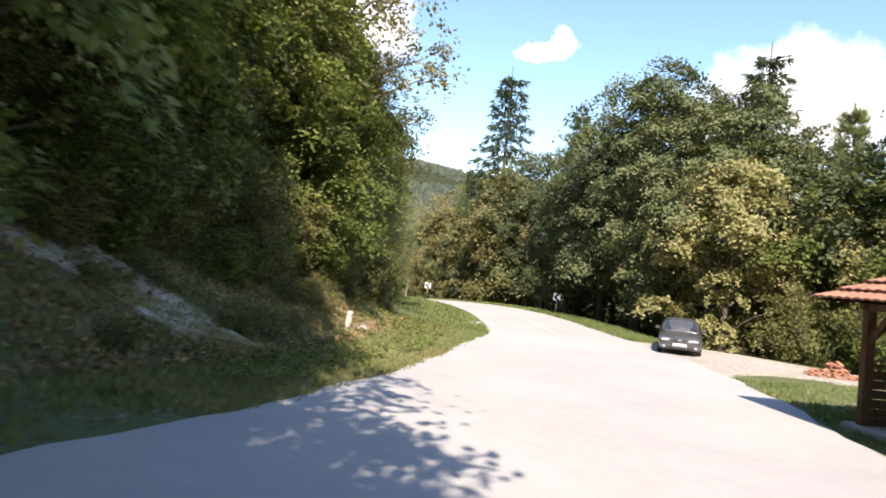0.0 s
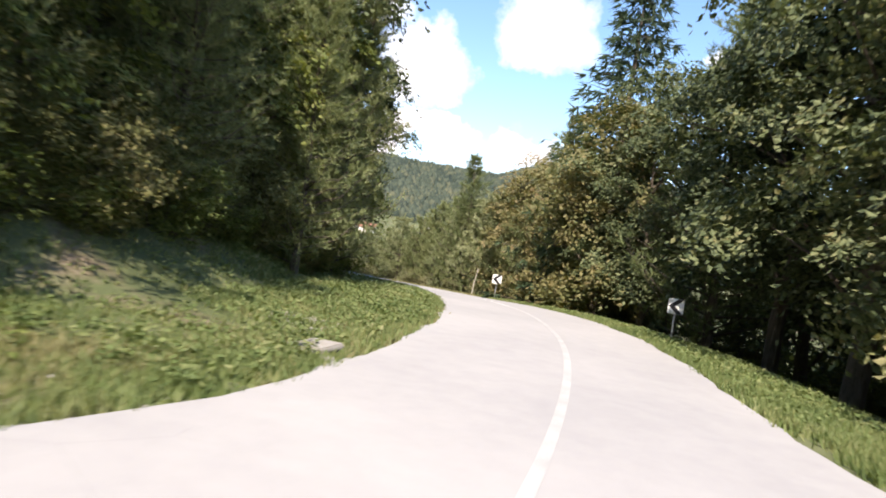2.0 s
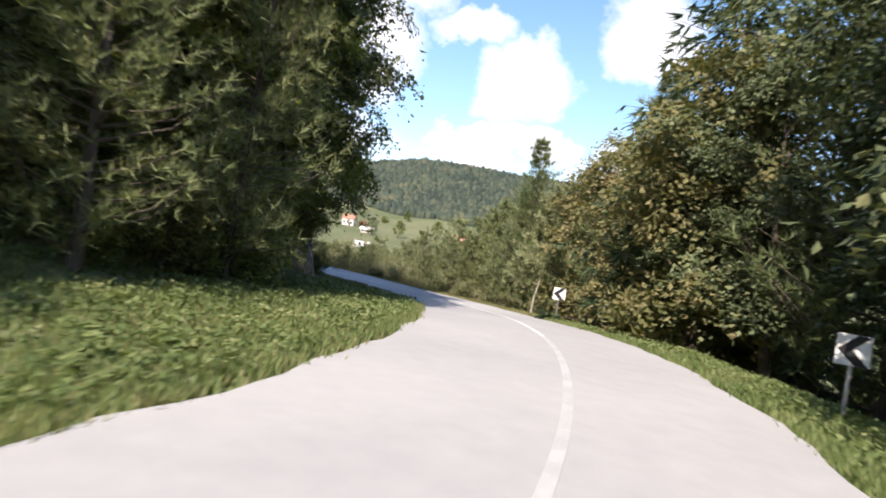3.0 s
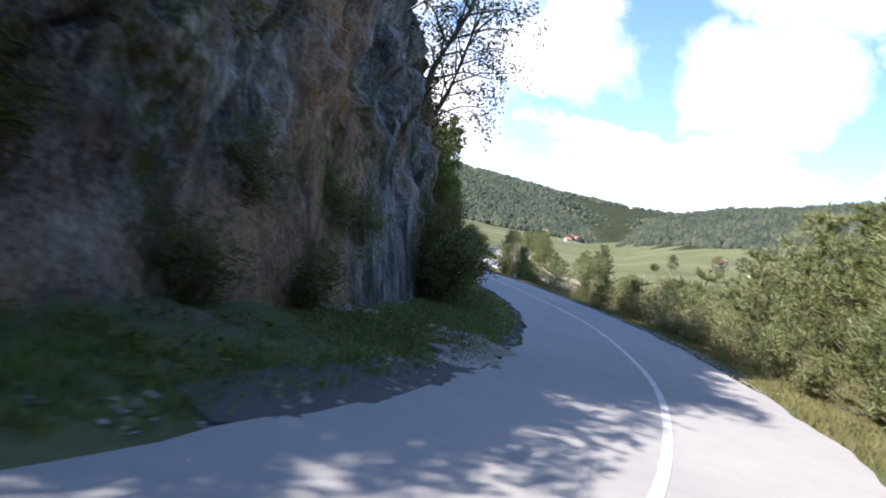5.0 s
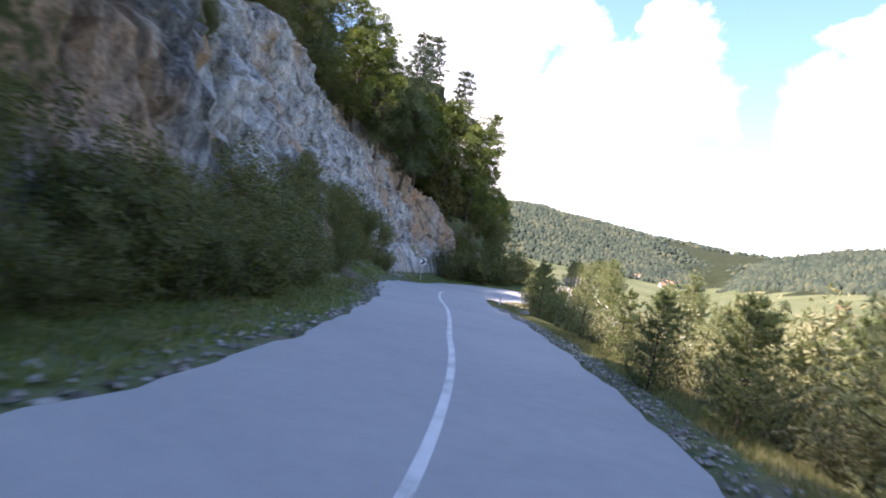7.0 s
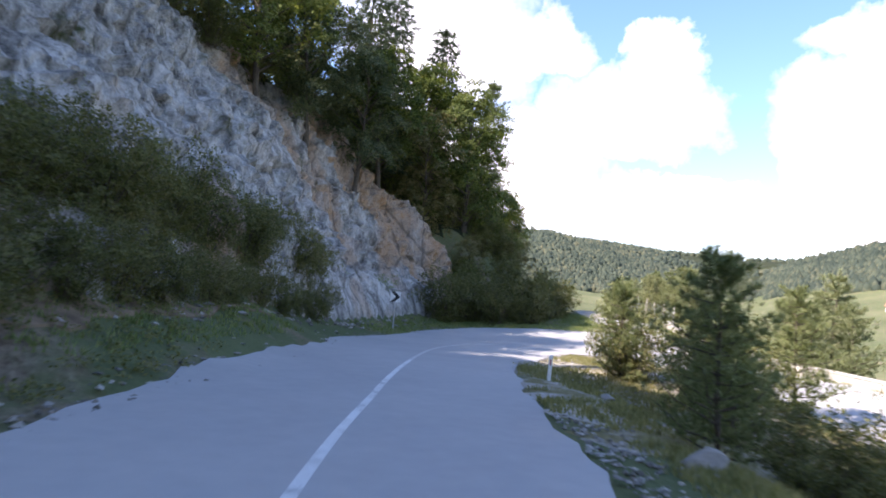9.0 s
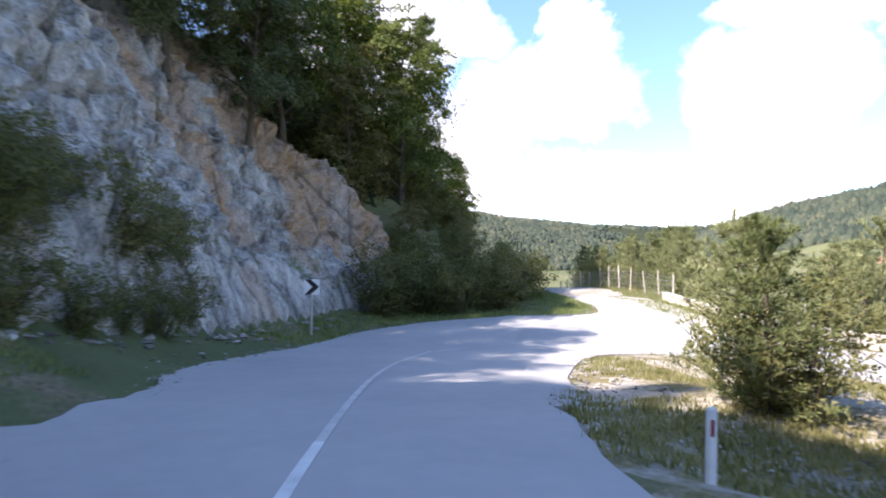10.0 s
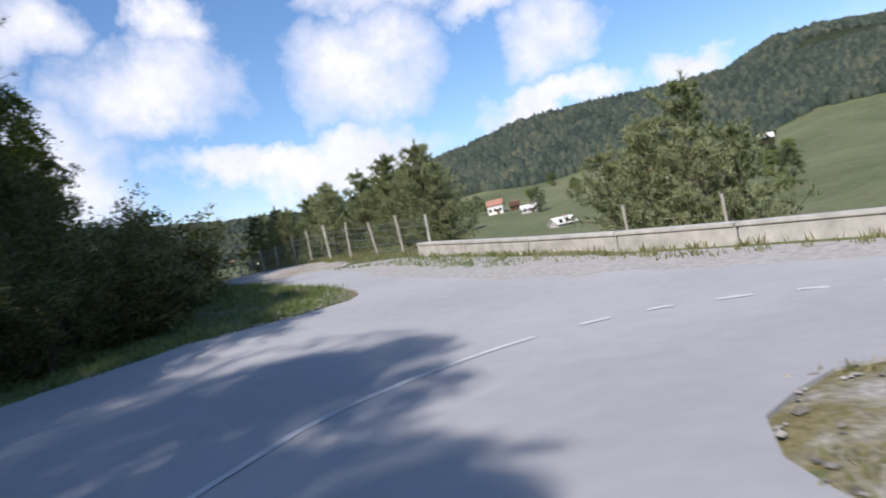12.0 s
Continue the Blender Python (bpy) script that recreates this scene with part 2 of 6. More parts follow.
# Pale leaf and needle tones, raised further so the plants look sunlit.
LEAF_PALE = leafy("sun_lightened_leaves", [(0.095, 0.105, 0.052), (0.185, 0.190, 0.100), (0.29, 0.285, 0.165), (0.40, 0.375, 0.25)])
NEEDLE_PALE = leafy("sun_lightened_needles", [(0.110, 0.140, 0.070), (0.205, 0.240, 0.125), (0.31, 0.335, 0.185), (0.42, 0.43, 0.26)], 0.3)
DRY_BLADE = leafy("dry_grass_blades", [(0.13, 0.145, 0.060), (0.23, 0.23, 0.105), (0.34, 0.31, 0.17), (0.45, 0.40, 0.26)], 0.4, 0.0, 0.6)
WHITE = plain("white_paint", (0.78, 0.78, 0.76), 0.5, 0.0, 0.08)
BLACK = plain("black_film", (0.018, 0.018, 0.022), 0.45, 0.0, 0.2)
RED_FILM = plain("red_reflector", (0.30, 0.02, 0.03), 0.3)
STEEL = plain("galvanised_steel", (0.45, 0.46, 0.47), 0.45, 0.8, 0.15)
CONCRETE = plain("weathered_concrete", (0.46, 0.44, 0.40), 0.9, 0.0, 0.25, 2.5, 0.2)
WOOD = bark_material("dark_stained_timber", (0.06, 0.035, 0.022), (0.14, 0.085, 0.05))
POST_WOOD = bark_material("grey_post_wood", (0.30, 0.27, 0.23), (0.52, 0.48, 0.42))
TILE = plain("clay_roof_tile", (0.37, 0.19, 0.13), 0.85, 0.0, 0.25, 3.0, 0.2)
PLASTER = plain("white_plaster", (0.72, 0.69, 0.63), 0.9, 0.0, 0.1, 1.0, 0.2)

# ---- the lie of the land ----
# the road's middle line: the way down to the hairpin, then the lower leg
ROAD_A = [(-6.2, -14.7, 0.88), (-3.6, -7.7, 0.46), (-1.1, -0.6, 0.05), (1.4, 6.4, -0.33), (3.4, 13.5, -0.61), (4.6, 20.9, -0.83), (4.9, 28.2, -0.89),
          (4.35, 35.6, -0.80), (2.6, 42.8, -0.80), (-0.3, 49.7, -1.02), (-3.9, 56.1, -1.40), (-8.5, 61.9, -1.68), (-13.9, 66.9, -1.91), (-19.9, 71.3, -1.99),
          (-26.3, 74.9, -2.01), (-33.1, 78.0, -1.98), (-40.0, 80.9, -1.97), (-47.0, 83.55, -2.01), (-53.95, 86.6, -2.10), (-60.55, 90.0, -2.15), (-65.35, 92.85, -2.25), (-68.5, 95.5, -2.28)]
ROAD_B = [(-68.5, 95.5, -2.28), (-70.05, 97.9, -2.25), (-70.45, 100.2, -2.2), (-69.75, 102.3, -2.15), (-68.5, 103.9, -2.15), (-66.8, 104.8, -2.2), (-64.0, 105.0, -2.3), (-57.0, 103.8, -2.9),
          (-47.0, 101.0, -4.0), (-36.0, 97.5, -5.4), (-22.0, 92.0, -7.2), (0.0, 80.0, -9.0), (30.0, 60.0, -11.0)]
# the foot of the slope uphill of the road
FOOT = [(-16.0, -16.0), (-12.5, -7.5), (-8.6, -0.5), (-5.2, 6.8), (-3.1, 14.0), (-2.0, 21.5), (-1.6, 28.2), (-2.2, 34.2), (-3.8, 40.0), (-6.4, 46.2), (-9.4, 51.9),
        (-13.4, 57.0), (-18.1, 61.6), (-23.5, 65.8), (-29.2, 69.2), (-36.0, 72.3), (-43.0, 75.2), (-50.0, 78.3), (-56.8, 81.0), (-64.5, 84.6), (-74.2, 90.7),
        (-81.0, 96.6), (-85.5, 102.5), (-88.0, 107.5), (-100.0, 115.5), (-125.0, 125.0), (-200.0, 150.0)]
# the outer rim, along the fence and the low wall
RIM = [(-220.0, 168.0), (-125.0, 133.5), (-99.2, 124.6), (-78.6, 116.8), (-71.0, 112.0), (-65.0, 109.6), (-54.0, 107.0), (-40.0, 103.6), (-24.0, 97.5), (0.0, 85.0), (30.0, 65.0)]


def rounded(points, step):
    """A smooth run through the given points, sampled about every step metres."""
    p = np.array(points, float)
    p = np.vstack([2 * p[0] - p[1], p, 2 * p[-1] - p[-2]])
    run = []
    for i in range(1, len(p) - 2):
        k = max(2, int(np.linalg.norm(p[i + 1] - p[i]) / step))
        for u in np.arange(k) / k:
            run.append(0.5 * (2 * p[i] + (p[i + 1] - p[i - 1]) * u + (2 * p[i - 1] - 5 * p[i] + 4 * p[i + 1] - p[i + 2]) * u * u
                              + (3 * p[i] - p[i - 1] - 3 * p[i + 1] + p[i + 2]) * u ** 3))
    return np.array(run + [p[-2]])


def along(line):
    return np.concatenate([[0], np.cumsum(np.hypot(*np.diff(line[:, :2], axis=0).T))])


def beside(line, x, y):
    """For each point: the way along the line, the distance to its right (left is negative), and the line's third value there."""
    x, y = np.atleast_1d(np.asarray(x, float)), np.atleast_1d(np.asarray(y, float))
    s = along(line)
    best, where, side, third = np.full(x.shape, 1e18), np.zeros(x.shape), np.zeros(x.shape), np.zeros(x.shape)
    for i in range(len(line) - 1):
        a, b = line[i], line[i + 1]
        dx, dy = b[0] - a[0], b[1] - a[1]
        u = np.clip(((x - a[0]) * dx + (y - a[1]) * dy) / (dx * dx + dy * dy), 0, 1)
        ex, ey = x - a[0] - u * dx, y - a[1] - u * dy
        d = ex * ex + ey * ey
        m = d < best
        best[m], where[m] = d[m], (s[i] + u * (s[i + 1] - s[i]))[m]
        side[m] = np.sign(ex * dy - ey * dx)[m]
        if len(a) > 2:
            third[m] = (a[2] + u * (b[2] - a[2]))[m]
    return where, np.where(side == 0, 1, side) * np.sqrt(best), third


LINE_A, LINE_B, LINE_FOOT, LINE_RIM = rounded(ROAD_A, 2.0), rounded(ROAD_B, 1.2), rounded(FOOT, 2.5), rounded(RIM, 4.0)
S0 = 16.0     # the way along LINE_A at the walk's start


def soft(v, a, b):
    t = np.clip((v - a) / (b - a), 0, 1)
    return t * t * (3 - 2 * t)


RIDGE_AZ = [-180, -120, -60, -20, -5, 2, 5.5, 9.7, 14, 19, 23.7, 29, 34, 39, 41, 42.5, 43.6, 45, 47, 50, 54, 59, 64, 75, 110, 180]
RIDGE_UP = [8, 8, 8, 7.4, 7.4, 7.6, 7.7, 7.8, 7.9, 8.1, 8.0, 6.9, 6.2, 4.9, 3.9, 2.7, 2.0, 2.3, 3.1, 4.2, 5.4, 6.4, 6.2, 7, 8, 8]
RIDGE_R = [700, 650, 600, 600, 620, 640, 640, 630, 620, 620, 630, 660, 740, 860, 950, 1050, 1150, 1150, 1150, 1150, 1150, 1150, 1150, 1100, 900, 700]
MEADOW_UP = [3, 3, 3.4, 2.6, 2.4, 3.4, 2.8, 2.9, 3.5, 3.9, 3.4, 3.7, 3.4, 2.6, 2.0, 1.7, 1.6, 1.7, 1.8, 1.9, 2.0, 2.2, 2.6, 3, 3, 3]
BACK_AZ = [-180, -12, -4.6, -0.3, 3.2, 5, 8, 12, 30, 36, 41, 45, 50, 56, 64, 180]
BACK_UP = [5, 8.0, 8.5, 9.3, 9.4, 8.7, 7.5, 6.0, 4.4, 4.7, 4.95, 5.1, 5.4, 5.9, 5.0, 5]
BACK_R = [1500, 1100, 1050, 1000, 1000, 1000, 1000, 1200, 2200, 2500, 2500, 2500, 2400, 2400, 2200, 1500]


def polar(x, y):
    ox, oy = x + 55.0, y - 92.0
    return np.hypot(ox, oy), np.degrees(np.arctan2(-ox, oy))


def valley(x, y):
    """The far side of the valley: meadows, then a wooded ridge, and a second one behind it."""
    r, az = polar(x, y)
    up, rr, mu = np.interp(az, RIDGE_AZ, RIDGE_UP), np.interp(az, RIDGE_AZ, RIDGE_R), np.interp(az, RIDGE_AZ, MEADOW_UP)
    r1 = rr * 0.62
    z1, z2 = r1 * np.tan(np.radians(mu)), rr * np.tan(np.radians(up))
    t = np.clip((r - 60) / (r1 - 60), 0, 1)
    low = -9.0 + (z1 + 9.0) * (0.35 * t + 0.65 * t * t)
    w = np.clip((r - r1) / (rr - r1), 0, 1)
    rise = z1 + (z2 - z1) * np.sin(w * math.pi / 2) ** 1.15
    fall = z2 - 0.06 * np.maximum(0, r - rr)
    front = np.where(r < r1, low, np.where(r < rr, rise, np.maximum(fall, 20)))
    br = np.interp(az, BACK_AZ, BACK_R)
    bz = br * np.tan(np.radians(np.interp(az, BACK_AZ, BACK_UP)))
    q = np.clip((r - rr) / (br - rr), 0, 1)
    behind = np.where(r > br, bz - 0.05 * (r - br), z2 + (bz - z2) * q * q * (3 - 2 * q))
    return np.where(r > rr, np.maximum(front, behind), front)


def inside(poly, x, y):
    c = np.zeros(x.shape, bool)
    for (x1, y1), (x2, y2) in zip(poly, poly[1:] + poly[:1]):
        with np.errstate(divide="ignore", invalid="ignore"):
            hit = ((y1 > y) != (y2 > y)) & (x < (x2 - x1) * (y - y1) / (y2 - y1) + x1)
        c ^= hit
    return c


# outlines of the paved and gravelled places
HAIRPIN = [(-61.0, 86.6), (-65.8, 87.7), (-71.7, 92.0), (-75.5, 95.2), (-77.5, 99.0), (-77.3, 102.8), (-75.4, 107.0), (-77.6, 109.4), (-82.0, 111.6), (-83.4, 114.0), (-79.0, 113.4), (-74.6, 110.6), (-70.0, 108.4),
           (-64.9, 107.3), (-57.0, 105.9), (-57.0, 101.4), (-61.8, 101.2), (-64.0, 101.3), (-65.3, 100.8), (-65.7, 99.7), (-65.0, 98.0), (-62.1, 95.1), (-58.6, 92.1)]
TRACK = [(-81.4, 111.2), (-86.0, 113.2), (-99.0, 118.6), (-125.0, 128.0), (-126.0, 132.0), (-99.0, 123.0), (-85.0, 117.4), (-82.0, 115.0)]
LAYBY = [(4.5, 5.5), (5.2, 9.0), (7.8, 17.6), (10.5, 20.0), (14.5, 17.8), (19.0, 17.5), (19.0, 20.5), (14.0, 23.0), (11.8, 26.6), (9.4, 27.8), (7.6, 27.6), (5.0, 25.0), (3.6, 14.0)]


def from_outline(poly, x, y):
    best = np.full(x.shape, 1e9)
    for (x1, y1), (x2, y2) in zip(poly, poly[1:] + poly[:1]):
        dx, dy = x2 - x1, y2 - y1
        u = np.clip(((x - x1) * dx + (y - y1) * dy) / (dx * dx + dy * dy), 0, 1)
        best = np.minimum(best, np.hypot(x - x1 - u * dx, y - y1 - u * dy))
    return best


def apron(x, y):
    """The banked surface of the hairpin, rising outwards."""
    return -2.3 + 0.085 * np.maximum(0, -(x + 68.5) * 0.77 + (y - 100.8) * 0.64)


def base(x, y):
    """The ground beside the roads without the hill."""
    x, y = np.atleast_1d(np.asarray(x, float)), np.atleast_1d(np.asarray(y, float))
    sa, da, za = beside(LINE_A, x, y)
    sb, db, zb = beside(LINE_B, x, y)
    sa = sa - S0
    wide = 2.8 + 6.0 * soft(sa, 4, 12) * (1 - soft(sa, 24, 31))
    v = np.maximum(0, da - wide)
    part = soft(sa, 40, 52)
    shelf = 1.6 + 3.4 * soft(sa, 46, 56) * (1 - soft(sa, 72, 82))
    drop = np.where(v < shelf, 0.03 * v, 0.03 * shelf + (0.16 + 0.14 * part) * (v - shelf))
    ha = za - np.minimum(drop, 9.0)
    ha = ha + 0.06 * np.minimum(np.maximum(0, -da - 3.0), 3.5)
    # a grassy bank rises from the pavement's edge to the rock beside the hairpin
    clear = np.where(inside(HAIRPIN, x, y), 0.0, from_outline(HAIRPIN, x, y))
    clear = np.where(sa < 112, -da - 4.7, np.minimum(-da - 3.2, clear))
    ha = ha + 0.42 * np.clip(clear - 0.3, 0, 2.4) * soft(sa, 98, 108) * (da < 0) * (1 - soft(y, 96, 100))
    far = soft(sb, 16, 30)
    hb = np.where(far < 1, (1 - far) * apron(x, y) + far * (zb + 0.12 * np.maximum(0, db - 3)), zb + 0.12 * np.maximum(0, db - 3))
    wa, wb = 1 / (np.maximum(0, np.abs(da) - 2.8) + 0.4) ** 3, 1 / (np.maximum(0, np.abs(db) - 2.8) + 0.4) ** 3
    wa = wa * (1 - 0.999 * soft(sa, 116, 121) * (da > 0))
    h = (ha * wa + hb * wb) / (wa + wb)
    _, rim, _ = beside(LINE_RIM, x, y)
    out = np.maximum(0, -rim - 0.5)
    h = h - np.minimum(0.38 * out, 7.0) * soft(out, 0, 2)
    near = np.minimum(np.abs(da), np.abs(db))
    return h, near, da, db, sa


def hill(x, y):
    """Height of the slope above its foot, and the distance in from the foot."""
    sf, df, _ = beside(LINE_FOOT, x, y)
    e = np.maximum(0, -df)
    sf = sf - 18.0
    cliff = soft(sf, 44, 58) * (1 - 0.6 * soft(sf, 148, 185))
    soft_part = np.where(e < 9, 0.62 * e, 5.6 + 0.50 * (e - 9))
    top = 13.0 + 1.6 * np.sin(sf * 0.11) + 1.0 * np.sin(sf * 0.29 + 1) - 5.5 * soft(sf, 132, 150)
    sheer = soft(sf, 52, 60) * (1 - soft(sf, 84, 97))
    top, pitch = top - 1.5 * sheer, 1.75 + 1.5 * sheer
    steep = np.where(e < top / pitch, pitch * e, top + 0.55 * (e - top / pitch))
    h = cliff * steep + (1 - cliff) * soft_part
    return np.minimum(h, 75 + 0.1 * e), e, sf, cliff


def land(x, y):
    x, y = np.atleast_1d(np.asarray(x, float)), np.atleast_1d(np.asarray(y, float))
    h, near, da, db, sa = base(x, y)
    up, e, sf, cliff = hill(x, y)
    w = soft(near, 22, 75) * (e <= 0)
    h = h * (1 - w) + valley(x, y) * w
    h = h + up
    far = soft(np.hypot(x + 55, y - 92), 350, 700)
    return h * (1 - far) + np.maximum(valley(x, y), 0) * far if np.any(far) else h


def spot(x, y):
    return float(land(x, y)[0])


# ---- mesh helpers ----
def mesh_of(name, verts, faces, mat, smooth=False):
    me = bpy.data.meshes.new(name)
    me.from_pydata([tuple(v) for v in verts] if not isinstance(verts, np.ndarray) else verts.tolist(), [], faces if not isinstance(faces, np.ndarray) else faces.tolist())
    me.materials.append(mat)
    if smooth:
        me.polygons.foreach_set("use_smooth", [True] * len(me.polygons))
    me.update()
    return me


def part(name, bm, mat, parent=None, label=""):
    """Links a bmesh as one mesh object under a thing or a part."""
    me = bpy.data.meshes.new(name)
    bm.to_mesh(me)
    bm.free()
    me.materials.append(mat)
    ob = new(name, me)
    ob.parent = parent
    if label:
        ob["label"] = label
    return ob


def box(bm, size, at, turn=None, bevel=0.0):
    made = bmesh.ops.create_cube(bm, size=1.0)["verts"]
    m = Matrix.Translation(at) @ (turn.to_4x4() if turn else Matrix.Identity(4)) @ Matrix.Diagonal((*size, 1))
    bmesh.ops.transform(bm, matrix=m, verts=made)
    if bevel:
        edges = list({e for v in made for e in v.link_edges})
        bmesh.ops.bevel(bm, geom=edges, offset=bevel, segments=2, affect="EDGES", clamp_overlap=True)
    return bm


def rod(bm, a, b, r1, r2=None, sides=8):
    a, b = Vector(a), Vector(b)
    made = bmesh.ops.create_cone(bm, cap_ends=True, segments=sides, radius1=r1, radius2=r1 if r2 is None else r2, depth=(b - a).length)["verts"]
    m = Matrix.Translation((a + b) / 2) @ (b - a).to_track_quat("Z", "Y").to_matrix().to_4x4()
    bmesh.ops.transform(bm, matrix=m, verts=made)
    return bm


def grid_faces(rows, cols):
    i = np.arange(rows - 1)[:, None] * cols + np.arange(cols - 1)[None, :]
    return np.stack([i, i + 1, i + cols + 1, i + cols], -1).reshape(-1, 4)


def rough_noise(v, scale, octaves=4):
    """Cheap smooth value noise on an array of points (n, 3)."""
    total, amp, f = np.zeros(len(v)), 1.0, scale
    for o in range(octaves):
        q = v * f + 17.3 * o
        i = np.floor(q).astype(np.int64)
        t = q - i
        t = t * t * (3 - 2 * t)
        acc = np.zeros(len(v))
        for cx in (0, 1):
            for cy in (0, 1):
                for cz in (0, 1):
                    hsh = ((i[:, 0] + cx) * 73856093) ^ ((i[:, 1] + cy) * 19349663) ^ ((i[:, 2] + cz) * 83492791)
                    hsh = (hsh ^ (hsh >> 13)) * 1274126177
                    val = ((hsh ^ (hsh >> 16)) & 0xFFFF) / 65535.0
                    wx = t[:, 0] if cx else 1 - t[:, 0]
                    wy = t[:, 1] if cy else 1 - t[:, 1]
                    wz = t[:, 2] if cz else 1 - t[:, 2]
                    acc += val * wx * wy * wz
        total += amp * (acc - 0.5)
        amp *= 0.5
        f *= 2.1
    return total


# ---- ground ----
def axis(lo, hi, fine, ends):
    mid = np.arange(lo, hi, fine)
    grow = [fine]
    while sum(grow) < ends:
        grow.append(grow[-1] * 1.09)
    grow = np.cumsum(grow)
    return np.concatenate([lo - grow[::-1], mid, mid[-1] + grow])


gx, gy = axis(-120, 34, 0.7, 3500), axis(-18, 140, 0.7, 3500)
X, Y = np.meshgrid(gx, gy)
Z = land(X.ravel(), Y.ravel())
hb0, near0, da0, db0, sa0 = base(X.ravel(), Y.ravel())
up0, e0, sf0, cl0 = hill(X.ravel(), Y.ravel())
pts = np.stack([X.ravel(), Y.ravel(), Z], 1)


wild = soft(np.minimum(np.abs(da0), np.abs(db0)), 3.4, 6.5)
for outline in (HAIRPIN, TRACK, LAYBY):
    wild = wild * soft(from_outline(outline, pts[:, 0], pts[:, 1]), 0.6, 3.0) * ~inside(outline, pts[:, 0], pts[:, 1])
pts[:, 2] += wild * 0.35 * rough_noise(pts, 0.35, 4) * (np.hypot(pts[:, 0] + 55, pts[:, 1] - 92) < 400)
sb0 = beside(LINE_B, pts[:, 0], pts[:, 1])[0]
spare = np.where(da0 < 0, 1.0 * (1 - soft(sa0, 19, 28)) + 0.9 * soft(sa0, 104, 118), 1.0 * soft(sa0, 4, 9) * (1 - soft(sa0, 24, 33)))
pts[:, 2] -= 0.14 * (1 - soft(np.abs(da0) - spare, 2.2, 3.0)) + 0.14 * (1 - soft(np.abs(db0), 2.2, 3.0)) * (sb0 > 19)
sheer0 = soft(sf0, 52, 60) * (1 - soft(sf0, 84, 97))
pts[:, 2] -= sheer0 * 0.95 * np.minimum(up0, 8.0) * soft(e0, -0.1, 0.25) * (1 - soft(e0, 6.5, 9.0))
pts[:, 2] -= 2.8 * soft(sf0, 49, 56) * (1 - soft(sf0 + 0.75 * e0, 145, 152)) * soft(e0, 0.8, 2.4) * (1 - soft(e0, 7.6, 10.0))
for outline in (HAIRPIN, TRACK, LAYBY):
    pts[:, 2] -= 0.10 * inside(outline, pts[:, 0], pts[:, 1]) * soft(from_outline(outline, pts[:, 0], pts[:, 1]), 0.2, 0.9)
gf = grid_faces(len(gy), len(gx))
ground_mesh = mesh_of("ground", pts, gf, GROUND, True)
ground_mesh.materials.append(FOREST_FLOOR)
mid = pts[gf].mean(1)
mr, maz = np.hypot(mid[:, 0] + 55, mid[:, 1] - 92), np.degrees(np.arctan2(-(mid[:, 0] + 55), mid[:, 1] - 92))
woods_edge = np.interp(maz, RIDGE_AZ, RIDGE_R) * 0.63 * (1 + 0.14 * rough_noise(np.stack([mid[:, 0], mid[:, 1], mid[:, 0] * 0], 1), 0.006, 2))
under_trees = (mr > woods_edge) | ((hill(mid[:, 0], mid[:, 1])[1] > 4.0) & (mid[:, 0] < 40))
ISLAND = [(-67.0, 100.0), (-65.0, 97.6), (-61.6, 94.3), (-57.6, 91.0), (-52.0, 88.4), (-46.5, 87.0), (-46.0, 90.0), (-50.0, 96.5), (-56.0, 101.5), (-62.0, 101.8), (-66.0, 101.8)]
shaky = 1.6 * rough_noise(np.stack([mid[:, 0], mid[:, 1], mid[:, 0] * 0 + 3], 1), 0.8, 2)
on_island = inside(ISLAND, mid[:, 0] + shaky, mid[:, 1] + shaky)
ground_mesh.materials.append(DRY_GROUND)
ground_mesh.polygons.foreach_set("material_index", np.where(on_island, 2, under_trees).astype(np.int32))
ground = new("ground", ground_mesh)
tagged(ground, "grassy verges, forest slope and valley meadows under the road", "ground", kind="structure")


# ---- the roads ----
def ribbon(line, left, right, lift, across=6, lo=None, hi=None):
    """Vertices and faces of a strip that follows the land; left and right may vary with the way along."""
    s = along(line)
    keep = [i for i in range(len(line)) if (lo is None or s[i] >= lo) and (hi is None or s[i] <= hi)]
    verts = []
    for i in keep:
        a, b = line[max(i - 1, 0)], line[min(i + 1, len(line) - 1)]
        t = np.array([b[0] - a[0], b[1] - a[1]])
        t /= np.hypot(*t)
        l = left(s[i]) if callable(left) else left
        r = right(s[i]) if callable(right) else right
        for q in np.linspace(l, r, across):
            verts.append((line[i][0] + q * t[1], line[i][1] - q * t[0], q))
    v = np.array(verts)
    z = land(v[:, 0], v[:, 1])
    return np.stack([v[:, 0], v[:, 1], z + lift], 1), grid_faces(len(keep), across)


FINE_A, FINE_B = rounded(LINE_A, 0.5), rounded(LINE_B, 0.5)


def ragged(side, calm, amount, f):
    return lambda s: side * (calm(s) + amount * (math.sin(s * f) + 0.6 * math.sin(s * f * 2.7 + 1.3) + 0.5 * math.sin(s * f * 6.1)))


left_edge = ragged(-1, lambda s: 2.82 + 1.0 * (1 - float(soft(s - S0, 19, 28))) + 0.9 * float(soft(s - S0, 104, 118)), 0.06, 1.3)
right_edge = ragged(1, lambda s: 2.75 + 1.0 * float(soft(s - S0, 4, 9)) * (1 - float(soft(s - S0, 24, 33))), 0.06, 1.5)
v, f = ribbon(FINE_A, left_edge, right_edge, 0.04, 7)
road = tagged(new("road", mesh_of("road", v, f, ASPHALT, True)), "worn pale grey asphalt country road with ragged edges", "road", kind="structure")
lower_left = ragged(-1, lambda s: 2.9, 0.05, 0.8)
